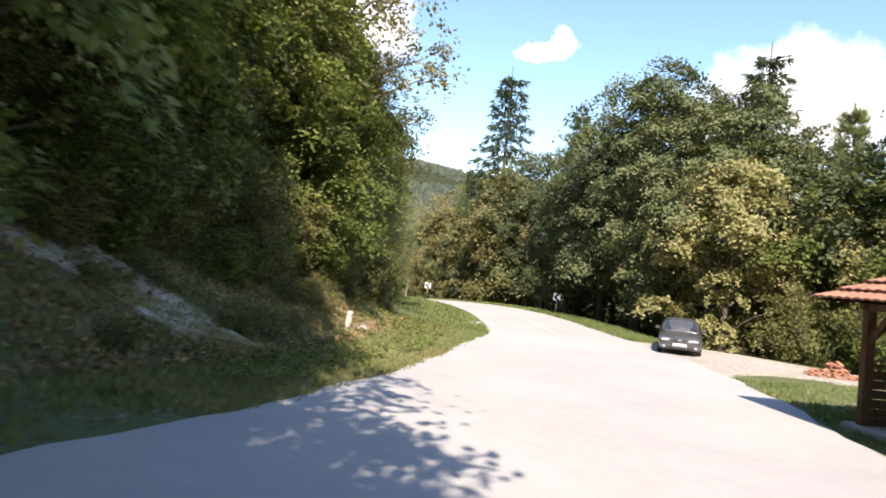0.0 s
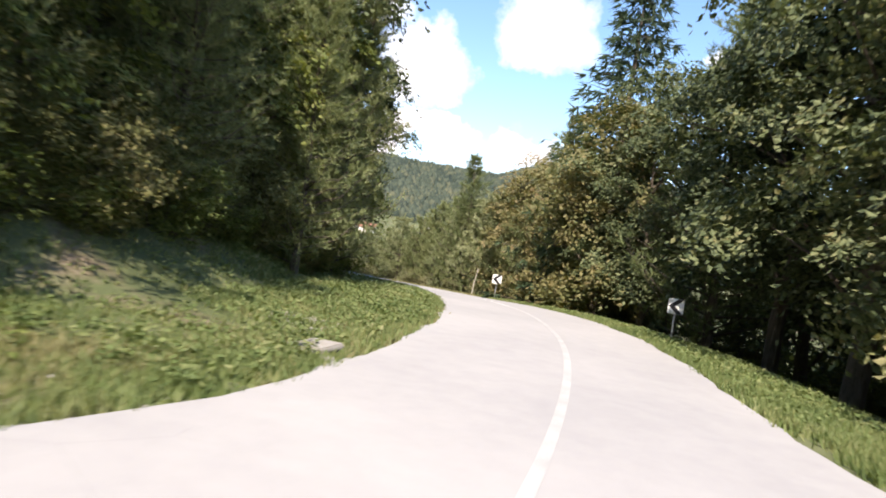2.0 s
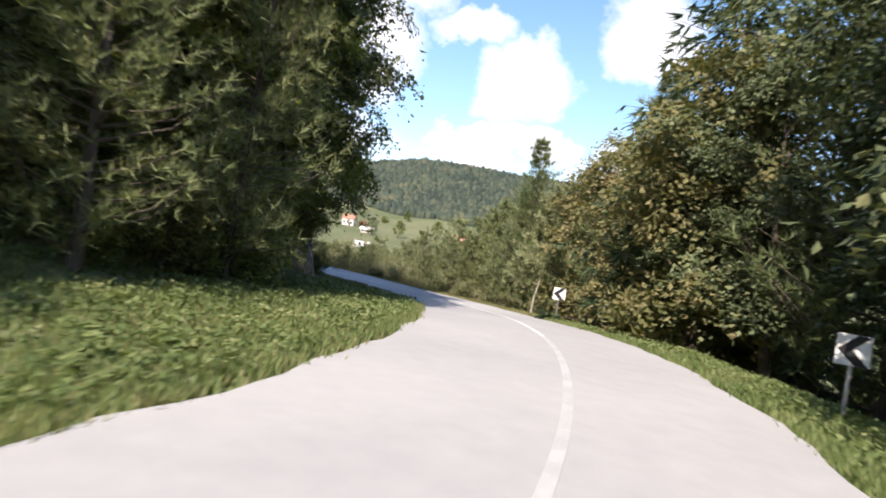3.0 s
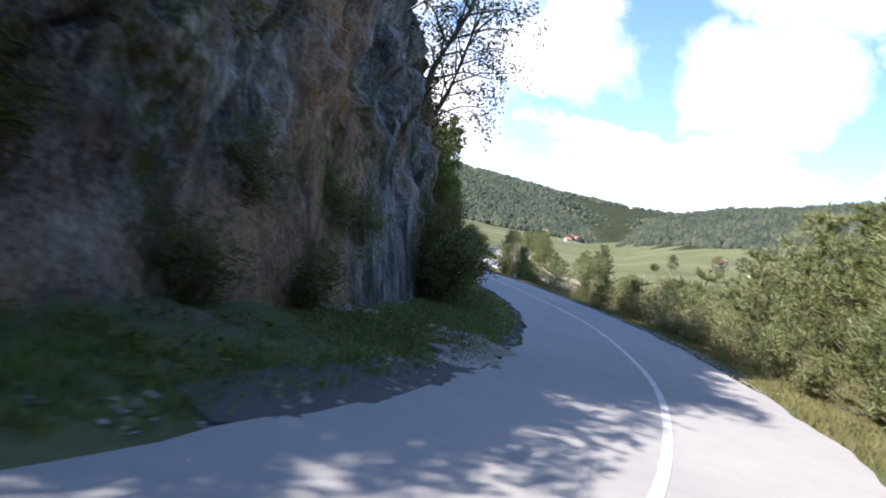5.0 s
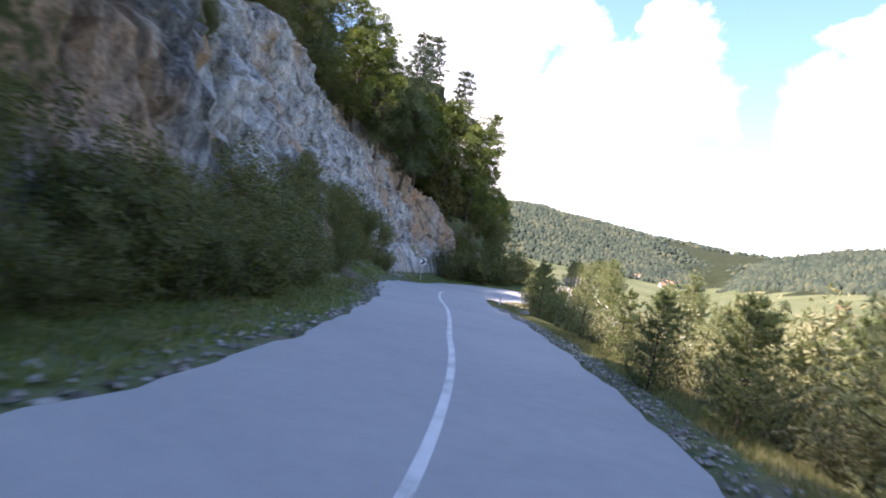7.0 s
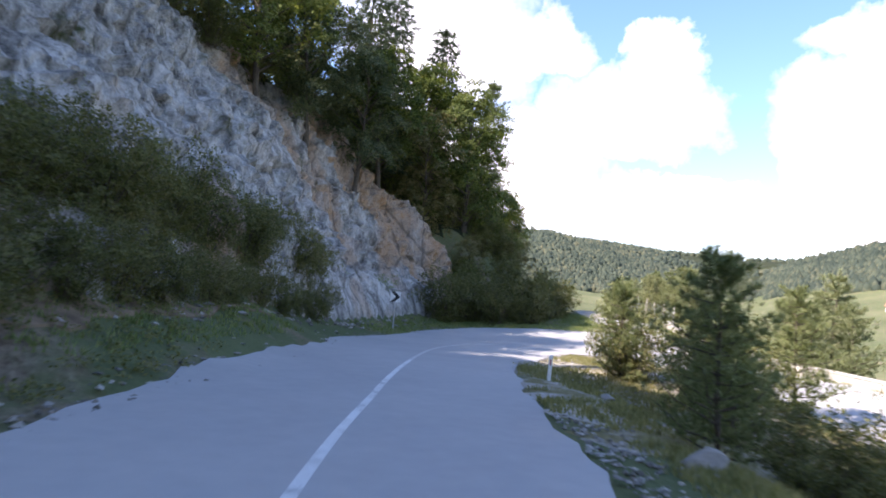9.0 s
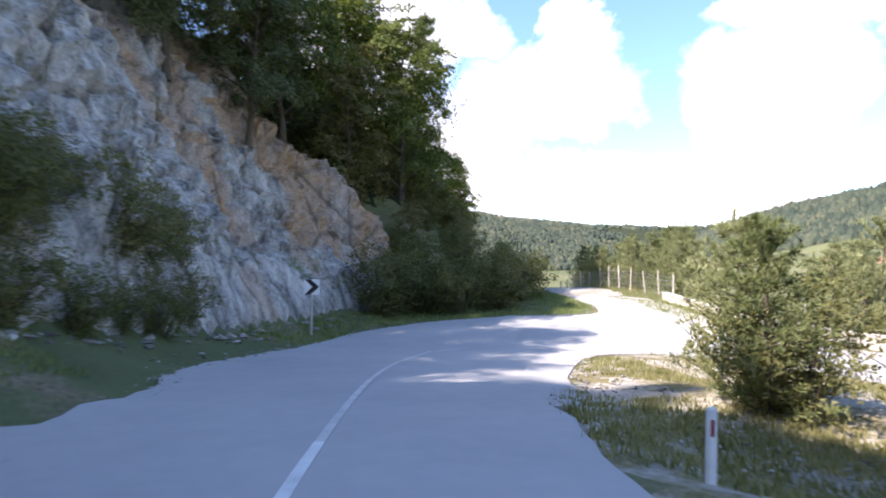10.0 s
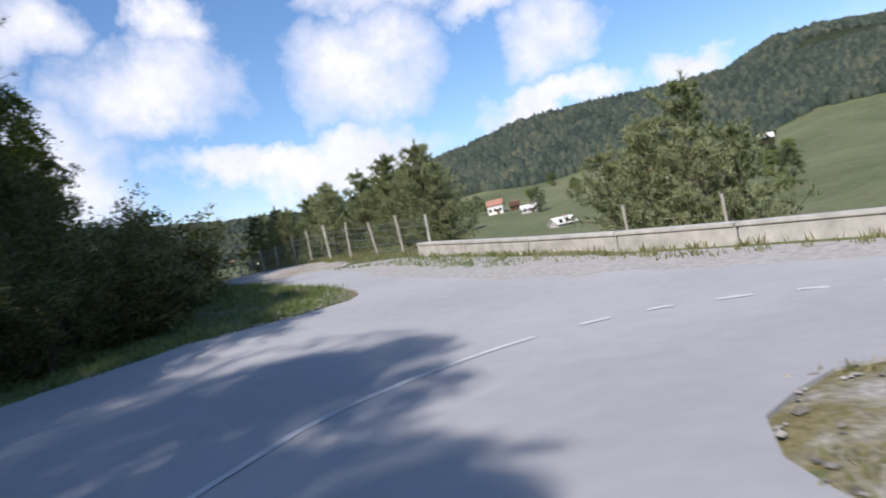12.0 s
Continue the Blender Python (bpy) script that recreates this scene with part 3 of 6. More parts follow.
v, f = ribbon(FINE_B, lower_left, ragged(1, lambda s: 1.7 + 1.2 * float(soft(s, 13, 18)), 0.05, 1.2), 0.044, 7, 19.5)
lower_road = tagged(new("road_lower", mesh_of("road_lower", v, f, ASPHALT, True)), "worn asphalt road leg below the hairpin bend", "road", kind="structure")


def patch(name, outline, step, lift, mat, jag=0.15):
    """A flat-lying surface over the land within an outline, with an uneven edge."""
    smooth_line = rounded([(*p,) for p in outline + [outline[0]]], step)[:, :2]
    bm = bmesh.new()
    ring = []
    for i, (px, py) in enumerate(smooth_line[:-1]):
        j = jag * (math.sin(i * 1.7) + math.sin(i * 0.61 + 2) + 0.6 * math.sin(i * 3.9)) / 2
        c = smooth_line.mean(0)
        d = np.array([px, py]) - c
        d = d / max(1e-6, np.hypot(*d))
        ring.append(bm.verts.new((px + d[0] * j, py + d[1] * j, 0)))
    face = bm.faces.new(ring)
    bmesh.ops.triangulate(bm, faces=[face])
    for _ in range(7):
        long = [e for e in bm.edges if e.calc_length() > step * 2.0]
        if not long:
            break
        bmesh.ops.subdivide_edges(bm, edges=long, cuts=1)
        bmesh.ops.triangulate(bm, faces=[f for f in bm.faces if len(f.verts) > 3])
    co = np.array([v.co[:] for v in bm.verts])
    z = land(co[:, 0], co[:, 1])
    for v, h in zip(bm.verts, z):
        v.co.z = h + lift
    bmesh.ops.recalc_face_normals(bm, faces=bm.faces)
    if sum(f.normal.z for f in bm.faces) < 0:
        bmesh.ops.reverse_faces(bm, faces=bm.faces)
    rim = [e for e in bm.edges if e.is_boundary]
    made = bmesh.ops.extrude_edge_only(bm, edges=rim)["geom"]
    bmesh.ops.translate(bm, vec=(0, 0, -0.16), verts=[g for g in made if isinstance(g, bmesh.types.BMVert)])
    bmesh.ops.recalc_face_normals(bm, faces=bm.faces)
    if sum(f.normal.z for f in bm.faces) < 0:
        bmesh.ops.reverse_faces(bm, faces=bm.faces)
    return part(name, bm, mat)


hairpin = patch("pavement_hairpin", HAIRPIN, 0.8, 0.032, ASPHALT, 0.1)
tagged(hairpin, "wide worn asphalt apron of the hairpin bend", "pavement", kind="structure")
track = patch("track", TRACK, 0.9, 0.028, GRAVEL, 0.2)
tagged(track, "pale gravel track leading off beside the fence", "track", kind="structure")
layby = patch("pavement_layby", LAYBY, 0.8, 0.03, GRAVEL, 0.15)
tagged(layby, "dusty pale gravel lay-by beside the road", "pavement", kind="structure")


OLD_ASPHALT = asphalt_material("dark_patched_asphalt", 0.10)
PALE_GRAVEL = plain("white_limestone_grit", (0.36, 0.342, 0.31), 0.95, 0.0, 0.22, 7.0, 0.2)
shoulder = patch("pavement_shoulder", [(-9.0, 56.4), (-9.5, 57.6), (-9.2, 58.4), (-7.4, 57.0), (-5.6, 54.4), (-6.6, 53.4)], 0.5, 0.036, OLD_ASPHALT, 0.15)
tagged(shoulder, "dark patched asphalt shoulder below the rock", "pavement", kind="structure")
grit = patch("gravel_strip", [(-82.6, 114.2), (-79.6, 112.6), (-75.4, 109.7), (-70.4, 107.6), (-65.2, 106.6), (-57.4, 105.2), (-57.4, 106.3), (-65.1, 108.2), (-70.8, 110.2), (-77.6, 114.1), (-80.4, 114.9)], 0.6, 0.038, PALE_GRAVEL, 0.3)
tagged(grit, "strip of white limestone grit along the outside of the bend", "gravel", kind="structure")
spill = patch("rubble_apron", [(-9.7, 58.0), (-9.3, 58.6), (-9.9, 59.5), (-11.6, 60.9), (-13.6, 61.2), (-13.4, 60.2), (-11.6, 59.3)], 0.4, 0.045, GRAVEL, 0.35)
tagged(spill, "pale broken rubble spilled beside the road under the rock", "gravel", kind="structure")


# the middle line, and the dashes round the bend
def stripe(name, line, lo, hi, width, label, mat, lift=0.047):
    off = lambda s: float(np.interp(s, (0, 3, 6, 9, 14), (-0.25, 0.2, 0.45, 0.45, 0.4)))
    v, f = ribbon(line, lambda s: off(s) - width / 2, lambda s: off(s) + width / 2, lift, 2, lo, hi)
    return tagged(new(name, mesh_of(name, v, f, mat, True)), label, "road marking", kind="structure")


def line_paint(name, tones):
    m, k, b, pos = material(name, 0.7, 0.0, 0.3)
    f = k.math("ADD", k.math("MULTIPLY", k.noise(pos, 2.2, 5.0), 0.6), k.math("MULTIPLY", k.noise(pos, 45.0, 3.0), 0.4))
    link(k, k.ramp(f, [(p, (c, c, c * 0.97)) for p, c in zip((0.34, 0.46, 0.6), tones)]), b, "Base Color")
    return m


PAINT, GLARE_PAINT = line_paint("worn_line_paint", (0.30, 0.62, 0.74)), line_paint("glare_washed_line_paint", (0.36, 0.41, 0.48))
THIN_PAINT = line_paint("half_worn_line_paint", (0.36, 0.48, 0.58))
def paint_run(name, lo, hi, width, label, mat):
    """The painted line wanders a little off the road's middle."""
    off = lambda s: float(np.interp(s - S0, (22, 45, 60, 70, 82, 93, 105, 114, 120, 127, 136), (0.1, 0.05, 0.2, 0.08, 0.0, -0.22, -0.12, -0.08, -0.22, -0.36, -0.4)))
    v, f = ribbon(FINE_A, lambda s: off(s) - width / 2, lambda s: off(s) + width / 2, 0.047, 2, lo, hi)
    return tagged(new(name, mesh_of(name, v, f, mat, True)), label, "road marking", kind="structure")


# Tone kept near the asphalt's, for a line washed out by strong sun.
paint_run("middle_line", S0 + 22, S0 + 46, 0.125, "white middle line on the asphalt, toned down as in glare", GLARE_PAINT)
paint_run("middle_line", S0 + 45.5, S0 + 122, 0.125, "worn white middle line on the asphalt", PAINT)
paint_run("middle_line", S0 + 121.5, 400, 0.115, "half-worn white middle line on the asphalt", THIN_PAINT)
stripe("middle_line", FINE_B, 0.0, 8.6, 0.11, "half-worn white middle line on the asphalt", THIN_PAINT, 0.042)
DASH_LINE = rounded(LINE_B, 0.08)
for k in range(16):
    stripe("line_dash", DASH_LINE, 9.2 + 1.05 * k, 9.75 + 1.05 * k, 0.11, "faded short white dash of the middle line", THIN_PAINT, 0.042)

# ---- the rock face ----
def blocks(p, size, seed):
    """Broken blocks of about a size: a step of its own for each, and the distance to the joint between them."""
    q = p / size
    home = np.floor(q).astype(np.int64)
    first, second, own = np.full(len(p), 1e9), np.full(len(p), 1e9), np.zeros(len(p))
    for dx in (-1, 0, 1):
        for dy in (-1, 0, 1):
            for dz in (-1, 0, 1):
                c = home + np.array([dx, dy, dz])
                h = (c[:, 0] * 73856093) ^ (c[:, 1] * 19349663) ^ (c[:, 2] * 83492791) ^ (seed * 2654435761)
                h = ((h ^ (h >> 13)) * 1274126177) & 0xFFFFFFFF
                at = c + np.stack([(h & 255), (h >> 8) & 255, (h >> 16) & 255], 1) / 255.0
                d = np.linalg.norm(q - at, axis=1)
                near = d < first
                second = np.where(near, first, np.minimum(second, d))
                own = np.where(near, ((h >> 24) & 255) / 255.0, own)
                first = np.where(near, d, first)
    return own - 0.5, second - first


def cliff_mesh():
    """A broken limestone face that follows the foot of the slope."""
    fine = rounded(LINE_FOOT, 0.19)
    s = along(fine) - 18.0
    keep = [i for i in range(1, len(fine) - 1) if 47 < s[i] < 152]
    es = np.concatenate([np.linspace(-0.5, 0.6, 6), np.linspace(0.72, 9.2, 78)])
    verts = []
    for i in keep:
        t = fine[i + 1] - fine[i - 1]
        t = t / np.hypot(*t)
        for e in es:
            verts.append((fine[i][0] - t[1] * e, fine[i][1] + t[0] * e, s[i], e, -t[1], t[0]))
    v = np.array(verts)
    z = land(v[:, 0], v[:, 1])
    e = v[:, 3]
    p = np.stack([v[:, 0], v[:, 1], z], 1)
    fade = soft(v[:, 2], 47, 54) * (1 - soft(v[:, 2] + 0.75 * e, 147, 151))
    q = p * np.array([1.0, 1.0, 0.6])
    tilt = np.stack([q[:, 0] * 0.8 + q[:, 2] * 0.5, q[:, 1], q[:, 2] - 0.4 * q[:, 0]], 1)
    big = rough_noise(p, 0.16, 3)
    ribs = 1 - np.abs(rough_noise(tilt, 0.45, 3)) * 3
    steps = np.round(rough_noise(tilt + 40, 0.55, 2) * 7) / 7
    chips = np.round(rough_noise(tilt + 90, 1.6, 2) * 5) / 5
    shards = np.round(rough_noise(tilt * np.array([1.0, 1.0, 0.7]) + 140, 3.3, 1) * 4) / 4
    old = 1 - soft(v[:, 2], 84, 98)
    turned = np.stack([p[:, 0] * 0.9 + p[:, 2] * 0.35, p[:, 1] * 0.9 - p[:, 2] * 0.2, p[:, 2] * 0.8 - p[:, 0] * 0.25], 1) + 0.35 * rough_noise(p, 0.8, 2)[:, None]
    big_step, big_joint = blocks(turned, 1.9, 3)
    small_step, small_joint = blocks(turned, 0.75, 5)
    broken = (0.55 + 0.40 * old) * big_step + (0.16 + 0.14 * old) * small_step
    broken -= (0.26 + 0.10 * old) * (1 - soft(big_joint, 0.0, 0.14)) + (0.05 + 0.06 * old) * (1 - soft(small_joint, 0.0, 0.2))
    d = (broken + 1.8 * big + 0.22 * ribs + 1.2 * steps + 0.5 * chips + 0.3 * shards + 0.12 * rough_noise(p, 3.0, 2)) * soft(e, 0.2, 2.0)
    d = d + 0.4 * soft(e, -0.5, 0.4)
    d = d * fade - 1.4 * (1 - fade) - 0.8 * soft(e, 8.0, 9.2)
    p[:, 0] -= v[:, 4] * d * 0.85
    p[:, 1] -= v[:, 5] * d * 0.85
    p[:, 2] += d * 0.35 - 0.5 * (1 - soft(e, -0.5, 0.35))
    faces = grid_faces(len(keep), len(es))
    me = mesh_of("cliff", p, faces, ROCK)
    me.materials.append(OLD_ROCK)
    me.materials.append(OCHRE_ROCK)
    at, up = v[:, 2][faces].mean(1), e[faces].mean(1)
    jag = 5 * rough_noise(p[faces].mean(1), 0.3, 3)
    me.polygons.foreach_set("material_index", np.where(at + jag < 90, 1, np.where(at + 0.8 * up + jag > 142, 2, 0)).astype(np.int32))
    return me


cliff = tagged(new("cliff", cliff_mesh()), "broken grey limestone rock face with ochre stains", "cliff", kind="structure")


def boulder(name, size, seed, mat=None):
    """An angular stone with broken faces."""
    bm = bmesh.new()
    bmesh.ops.create_icosphere(bm, subdivisions=3, radius=1.0)
    rng = random.Random(seed)
    cuts = [(Vector((rng.uniform(-1, 1), rng.uniform(-1, 1), rng.uniform(-0.6, 1))).normalized(), rng.uniform(0.55, 0.85)) for _ in range(16)]
    for v in bm.verts:
        for n, d in cuts:
            over = v.co.dot(n) - d
            if over > 0:
                v.co -= n * over
        v.co *= 1 + rng.uniform(-0.035, 0.035)
        v.co = Vector((v.co.x * size[0], v.co.y * size[1], v.co.z * size[2]))
    return part(name, bm, mat or ROCK)

# ---- plants: patterns ----
rng = np.random.default_rng(7)


def leaves_mesh(name, centres, normals, length, width, mat, jitter=0.8):
    """Many single leaves: pointed quads, folded a little, each an island of its own."""
    n = len(centres)
    nor = normals + rng.normal(0, jitter, (n, 3))
    nor /= np.linalg.norm(nor, axis=1)[:, None]
    ref = rng.normal(0, 1, (n, 3))
    ax = np.cross(nor, ref)
    ax /= np.linalg.norm(ax, axis=1)[:, None]
    ay = np.cross(nor, ax)
    L = length * rng.uniform(0.65, 1.3, (n, 1))
    Wd = width * rng.uniform(0.7, 1.25, (n, 1))
    droop = nor * L * 0.12
    v = np.stack([centres - ax * L * 0.5, centres + ay * Wd * 0.5 - droop, centres + ax * L * 0.5, centres - ay * Wd * 0.5 - droop], 1).reshape(-1, 3)
    f = np.arange(4 * n).reshape(n, 4)
    return mesh_of(name, v, f, mat)


def needles_mesh(name, centres, ways, count, length, width, mat, spread=0.75):
    """Tufts of needles: thin pointed blades fanning out round the twig's way."""
    n = len(centres) * count
    c = np.repeat(centres, count, 0)
    w = np.repeat(ways, count, 0) + rng.normal(0, spread, (n, 3))
    w /= np.linalg.norm(w, axis=1)[:, None]
    side = np.cross(w, rng.normal(0, 1, (n, 3)))
    side /= np.linalg.norm(side, axis=1)[:, None]
    L = length * rng.uniform(0.7, 1.25, (n, 1))
    v = np.stack([c - side * width / 2, c + side * width / 2, c + w * L], 1).reshape(-1, 3)
    return mesh_of(name, v, np.arange(3 * n).reshape(n, 3), mat)


def tube(bm, pts, r0, r1, sides=6):
    """A tapering limb through the points."""
    rings = []
    for i, p in enumerate(pts):
        a, b = Vector(pts[max(i - 1, 0)]), Vector(pts[min(i + 1, len(pts) - 1)])
        m = (b - a).to_track_quat("Z", "Y").to_matrix()
        r = r0 + (r1 - r0) * i / (len(pts) - 1)
        rings.append([bm.verts.new(Vector(p) + m @ Vector((r * math.cos(2 * math.pi * k / sides), r * math.sin(2 * math.pi * k / sides), 0))) for k in range(sides)])
    for lo, hi in zip(rings, rings[1:]):
        for k in range(sides):
            bm.faces.new((lo[k], lo[(k + 1) % sides], hi[(k + 1) % sides], hi[k]))
    bm.faces.new(rings[-1])
    return rings


def plant(name, wood, crown, wood_name="trunk"):
    """A plant from a bmesh of wood and a mesh of leaves, kept out of the picture far below until copied."""
    top = new(name)
    part(wood_name, wood, BARK, top)
    ob = new("crown", crown)
    ob.parent = top
    return top


def broadleaf(seed, height, spread, leaves, size, mat, bare=0.22):
    """A broad-leaved tree: trunk with limbs, crown of many leaves in uneven lobes."""
    r = random.Random(seed)
    bm = bmesh.new()
    lean = Vector((r.uniform(-0.06, 0.06), r.uniform(-0.06, 0.06), 1))
    trunk = [lean * (height * 0.85 * i / 6) + Vector((r.uniform(-0.1, 0.1), r.uniform(-0.1, 0.1), 0)) * (i > 0) for i in range(7)]
    tube(bm, trunk, height * 0.02, 0.03, 8)
    lobes = []
    count = 22
    for i in range(count):
        f = bare + (0.97 - bare) * (i + 0.5) / count
        a = i * 2.4 + r.uniform(-0.4, 0.4)
        shape = math.sin(math.pi * min(1, (f - bare) / (1 - bare) * 0.8 + 0.2)) ** 0.7
        out = spread * shape * r.uniform(0.45, 0.95)
        base_p = lean * (height * max(0.04, f - 0.14))
        tip = Vector((math.cos(a) * out, math.sin(a) * out, height * f + r.uniform(-0.3, 0.3)))
        mid = (base_p + tip) / 2 + Vector((0, 0, 0.25))
        tube(bm, [base_p, mid, tip], height * 0.006, 0.012, 5)
        lobes.append((tip, spread * r.uniform(0.26, 0.46)))
    lobes.append((lean * height * 0.93, spread * 0.35))
    # sprays of leaves on the outside of each lobe, with gaps between them
    centres, facing, radii = [], [], []
    for tip, rad in lobes:
        for k in range(11):
            w = Vector((r.gauss(0, 1), r.gauss(0, 1), r.gauss(0.35, 0.9))).normalized()
            q = Vector(tip) + Vector((w.x, w.y, w.z * 0.8)) * rad * r.uniform(0.55, 1.12)
            centres.append(q[:])
            facing.append((w * 0.55 + Vector((0, 0, 0.75)) + Vector((r.gauss(0, 0.2), r.gauss(0, 0.2), 0)))[:])
            radii.append(rad * r.uniform(0.24, 0.50))
    centres, facing, radii = np.array(centres), np.array(facing), np.array(radii)
    facing /= np.linalg.norm(facing, axis=1)[:, None]
    pick = rng.choice(len(centres), leaves, p=radii ** 2 / (radii ** 2).sum())
    off = rng.normal(0, 0.55, (leaves, 3))
    flat = (off * facing[pick]).sum(1)[:, None]
    off = (off - 0.62 * flat * facing[pick]) * radii[pick][:, None]
    off[:, 2] -= 0.35 * (off[:, :2] ** 2).sum(1) / radii[pick]
    p = centres[pick] + off
    return plant("broadleaf_tree", bm, leaves_mesh("crown", p, facing[pick], size, size * 0.66, mat, 0.42))


def pine(seed, height, spread, mat, tufts=9, count=9, length=0.20):
    """A pine with whorls of upturned branches carrying needle tufts."""
    r = random.Random(seed)
    bm = bmesh.new()
    trunk = [Vector((r.uniform(-0.05, 0.05) * i * 0.3, r.uniform(-0.05, 0.05) * i * 0.3, height * i / 6)) for i in range(7)]
    tube(bm, trunk, height * 0.016, 0.012, 7)
    cen, ways = [], []
    whorls = int(height * 3.0)
    for w in range(whorls):
        f = 0.06 + 0.92 * w / whorls
        reach = spread * (1 - f) ** 0.75 * (0.55 + 0.45 * min(1, f * 6)) + 0.18
        i = min(5, int(f * 6))
        foot = trunk[i].lerp(trunk[i + 1], f * 6 - i) + Vector((0, 0, r.uniform(-0.08, 0.08)))
        for b in range(r.randint(3, 5)):
            a = b * 1.6 + w * 0.9 + r.uniform(-0.4, 0.4)
            l = reach * r.uniform(0.5, 1.15)
            rise = l * r.uniform(0.2, 0.75)
            tip = foot + Vector((math.cos(a) * l, math.sin(a) * l, rise))
            mid = foot.lerp(tip, 0.55) - Vector((0, 0, rise * 0.25))
            tube(bm, [foot, mid, tip], 0.008 + 0.012 * l, 0.005, 4)
            for k in range(tufts):
                u = 0.25 + 0.75 * (k + r.random()) / tufts
                p = foot.lerp(mid, u / 0.55) if u < 0.55 else mid.lerp(tip, (u - 0.55) / 0.45)
                q = p + Vector((r.gauss(0, 0.10 * l), r.gauss(0, 0.10 * l), r.gauss(0.02, 0.06 * l)))
                cen.append(q[:])
                ways.append(((q - foot).normalized() * 0.7 + Vector((0, 0, 0.55)))[:])
    for k in range(5):
        cen.append((trunk[-1] - Vector((0, 0, 0.1 * k)))[:])
        ways.append((0, 0, 1.5))
    return plant("pine_tree", bm, needles_mesh("crown", np.array(cen), np.array(ways), count, length, 0.028, mat))


def spruce(seed, height, spread, mat):
    """A tall spruce: tiers of drooping boughs hung with twigs."""
    r = random.Random(seed)
    bm = bmesh.new()
    tube(bm, [(0, 0, height * i / 6) for i in range(7)], height * 0.014, 0.015, 8)
    cen, ways = [], []
    tiers = int(height * 1.5)
    for w in range(tiers):
        f = 0.08 + 0.91 * w / tiers
        for b in range(8):
            a = b * 0.785 + w * 0.5 + r.uniform(-0.25, 0.25)
            l = (spread * (1 - f) ** 0.85 + 0.25) * r.uniform(0.6, 1.15)
            foot = Vector((0, 0, height * f))
            tip = foot + Vector((math.cos(a) * l, math.sin(a) * l, -0.18 * l))
            mid = foot.lerp(tip, 0.5) - Vector((0, 0, 0.10 * l))
            tube(bm, [foot, mid, tip], 0.01 + 0.008 * l, 0.006, 3)
            for k in range(int(5 + 5 * l)):
                u = r.uniform(0.15, 1.0)
                p = foot.lerp(mid, u * 2) if u < 0.5 else mid.lerp(tip, u * 2 - 1)
                s = (1 - u) * l * 0.35 + 0.1
                q = p + Vector((-math.sin(a) * r.gauss(0, s), math.cos(a) * r.gauss(0, s), r.uniform(-0.22, 0.05)))
                cen.append(q[:])
                ways.append((math.cos(a) * 0.8 + r.gauss(0, 0.3), math.sin(a) * 0.8 + r.gauss(0, 0.3), -0.45))
    return plant("spruce_tree", bm, needles_mesh("crown", np.array(cen), np.array(ways), 5, 0.42, 0.075, mat, 0.4))


def shrub(seed, height, spread, leaves, size, mat, name="shrub"):
    """A many-stemmed bush with small leaves thinning out to bare shoots."""
    r = random.Random(seed)
    bm = bmesh.new()
    shoots = []
    for i in range(26):
        a, o = r.uniform(0, 6.28), r.uniform(0.15, 1.0) ** 0.6
        tip = Vector((math.cos(a) * spread * o, math.sin(a) * spread * o, height * (1.05 - 0.55 * o ** 2) * r.uniform(0.72, 1.08)))
        foot = Vector((math.cos(a) * spread * 0.18 * o, math.sin(a) * spread * 0.18 * o, -0.1))
        mid = foot.lerp(tip, 0.5) + Vector((0, 0, 0.12 * height))
        tube(bm, [foot, mid, tip], 0.022, 0.004, 4)
        shoots.append((foot, mid, tip))
    # leaves sit in tufts along the shoots
    tufts = np.clip(rng.normal(0, 1, (420, 3)), -1.9, 1.9) * (0.12 * spread + 0.04) * np.array([1, 1, 0.8])
    tu = rng.uniform(0.08, 1.03, 420)
    which = rng.integers(0, len(shoots), 420)
    A, B, C = (np.array([s[k][:] for s in shoots])[which] for k in range(3))
    t = tu[:, None]
    tc = (1 - t) ** 2 * A + 2 * t * (1 - t) * B + t * t * C + tufts
    lean_out = tc * np.array([0.5, 0.5, 0.0]) / spread + np.array([0, 0, 0.75])
    pick = rng.integers(0, 420, leaves)
    p = tc[pick] + rng.normal(0, 1, (leaves, 3)) * (0.055 * spread + 0.03) * np.array([1, 1, 0.7])
    p[:, 2] = np.maximum(p[:, 2], 0.02)
    return plant(name, bm, leaves_mesh("crown", p, lean_out[pick], size, size * 0.52, mat, 0.5), "stem_clump")


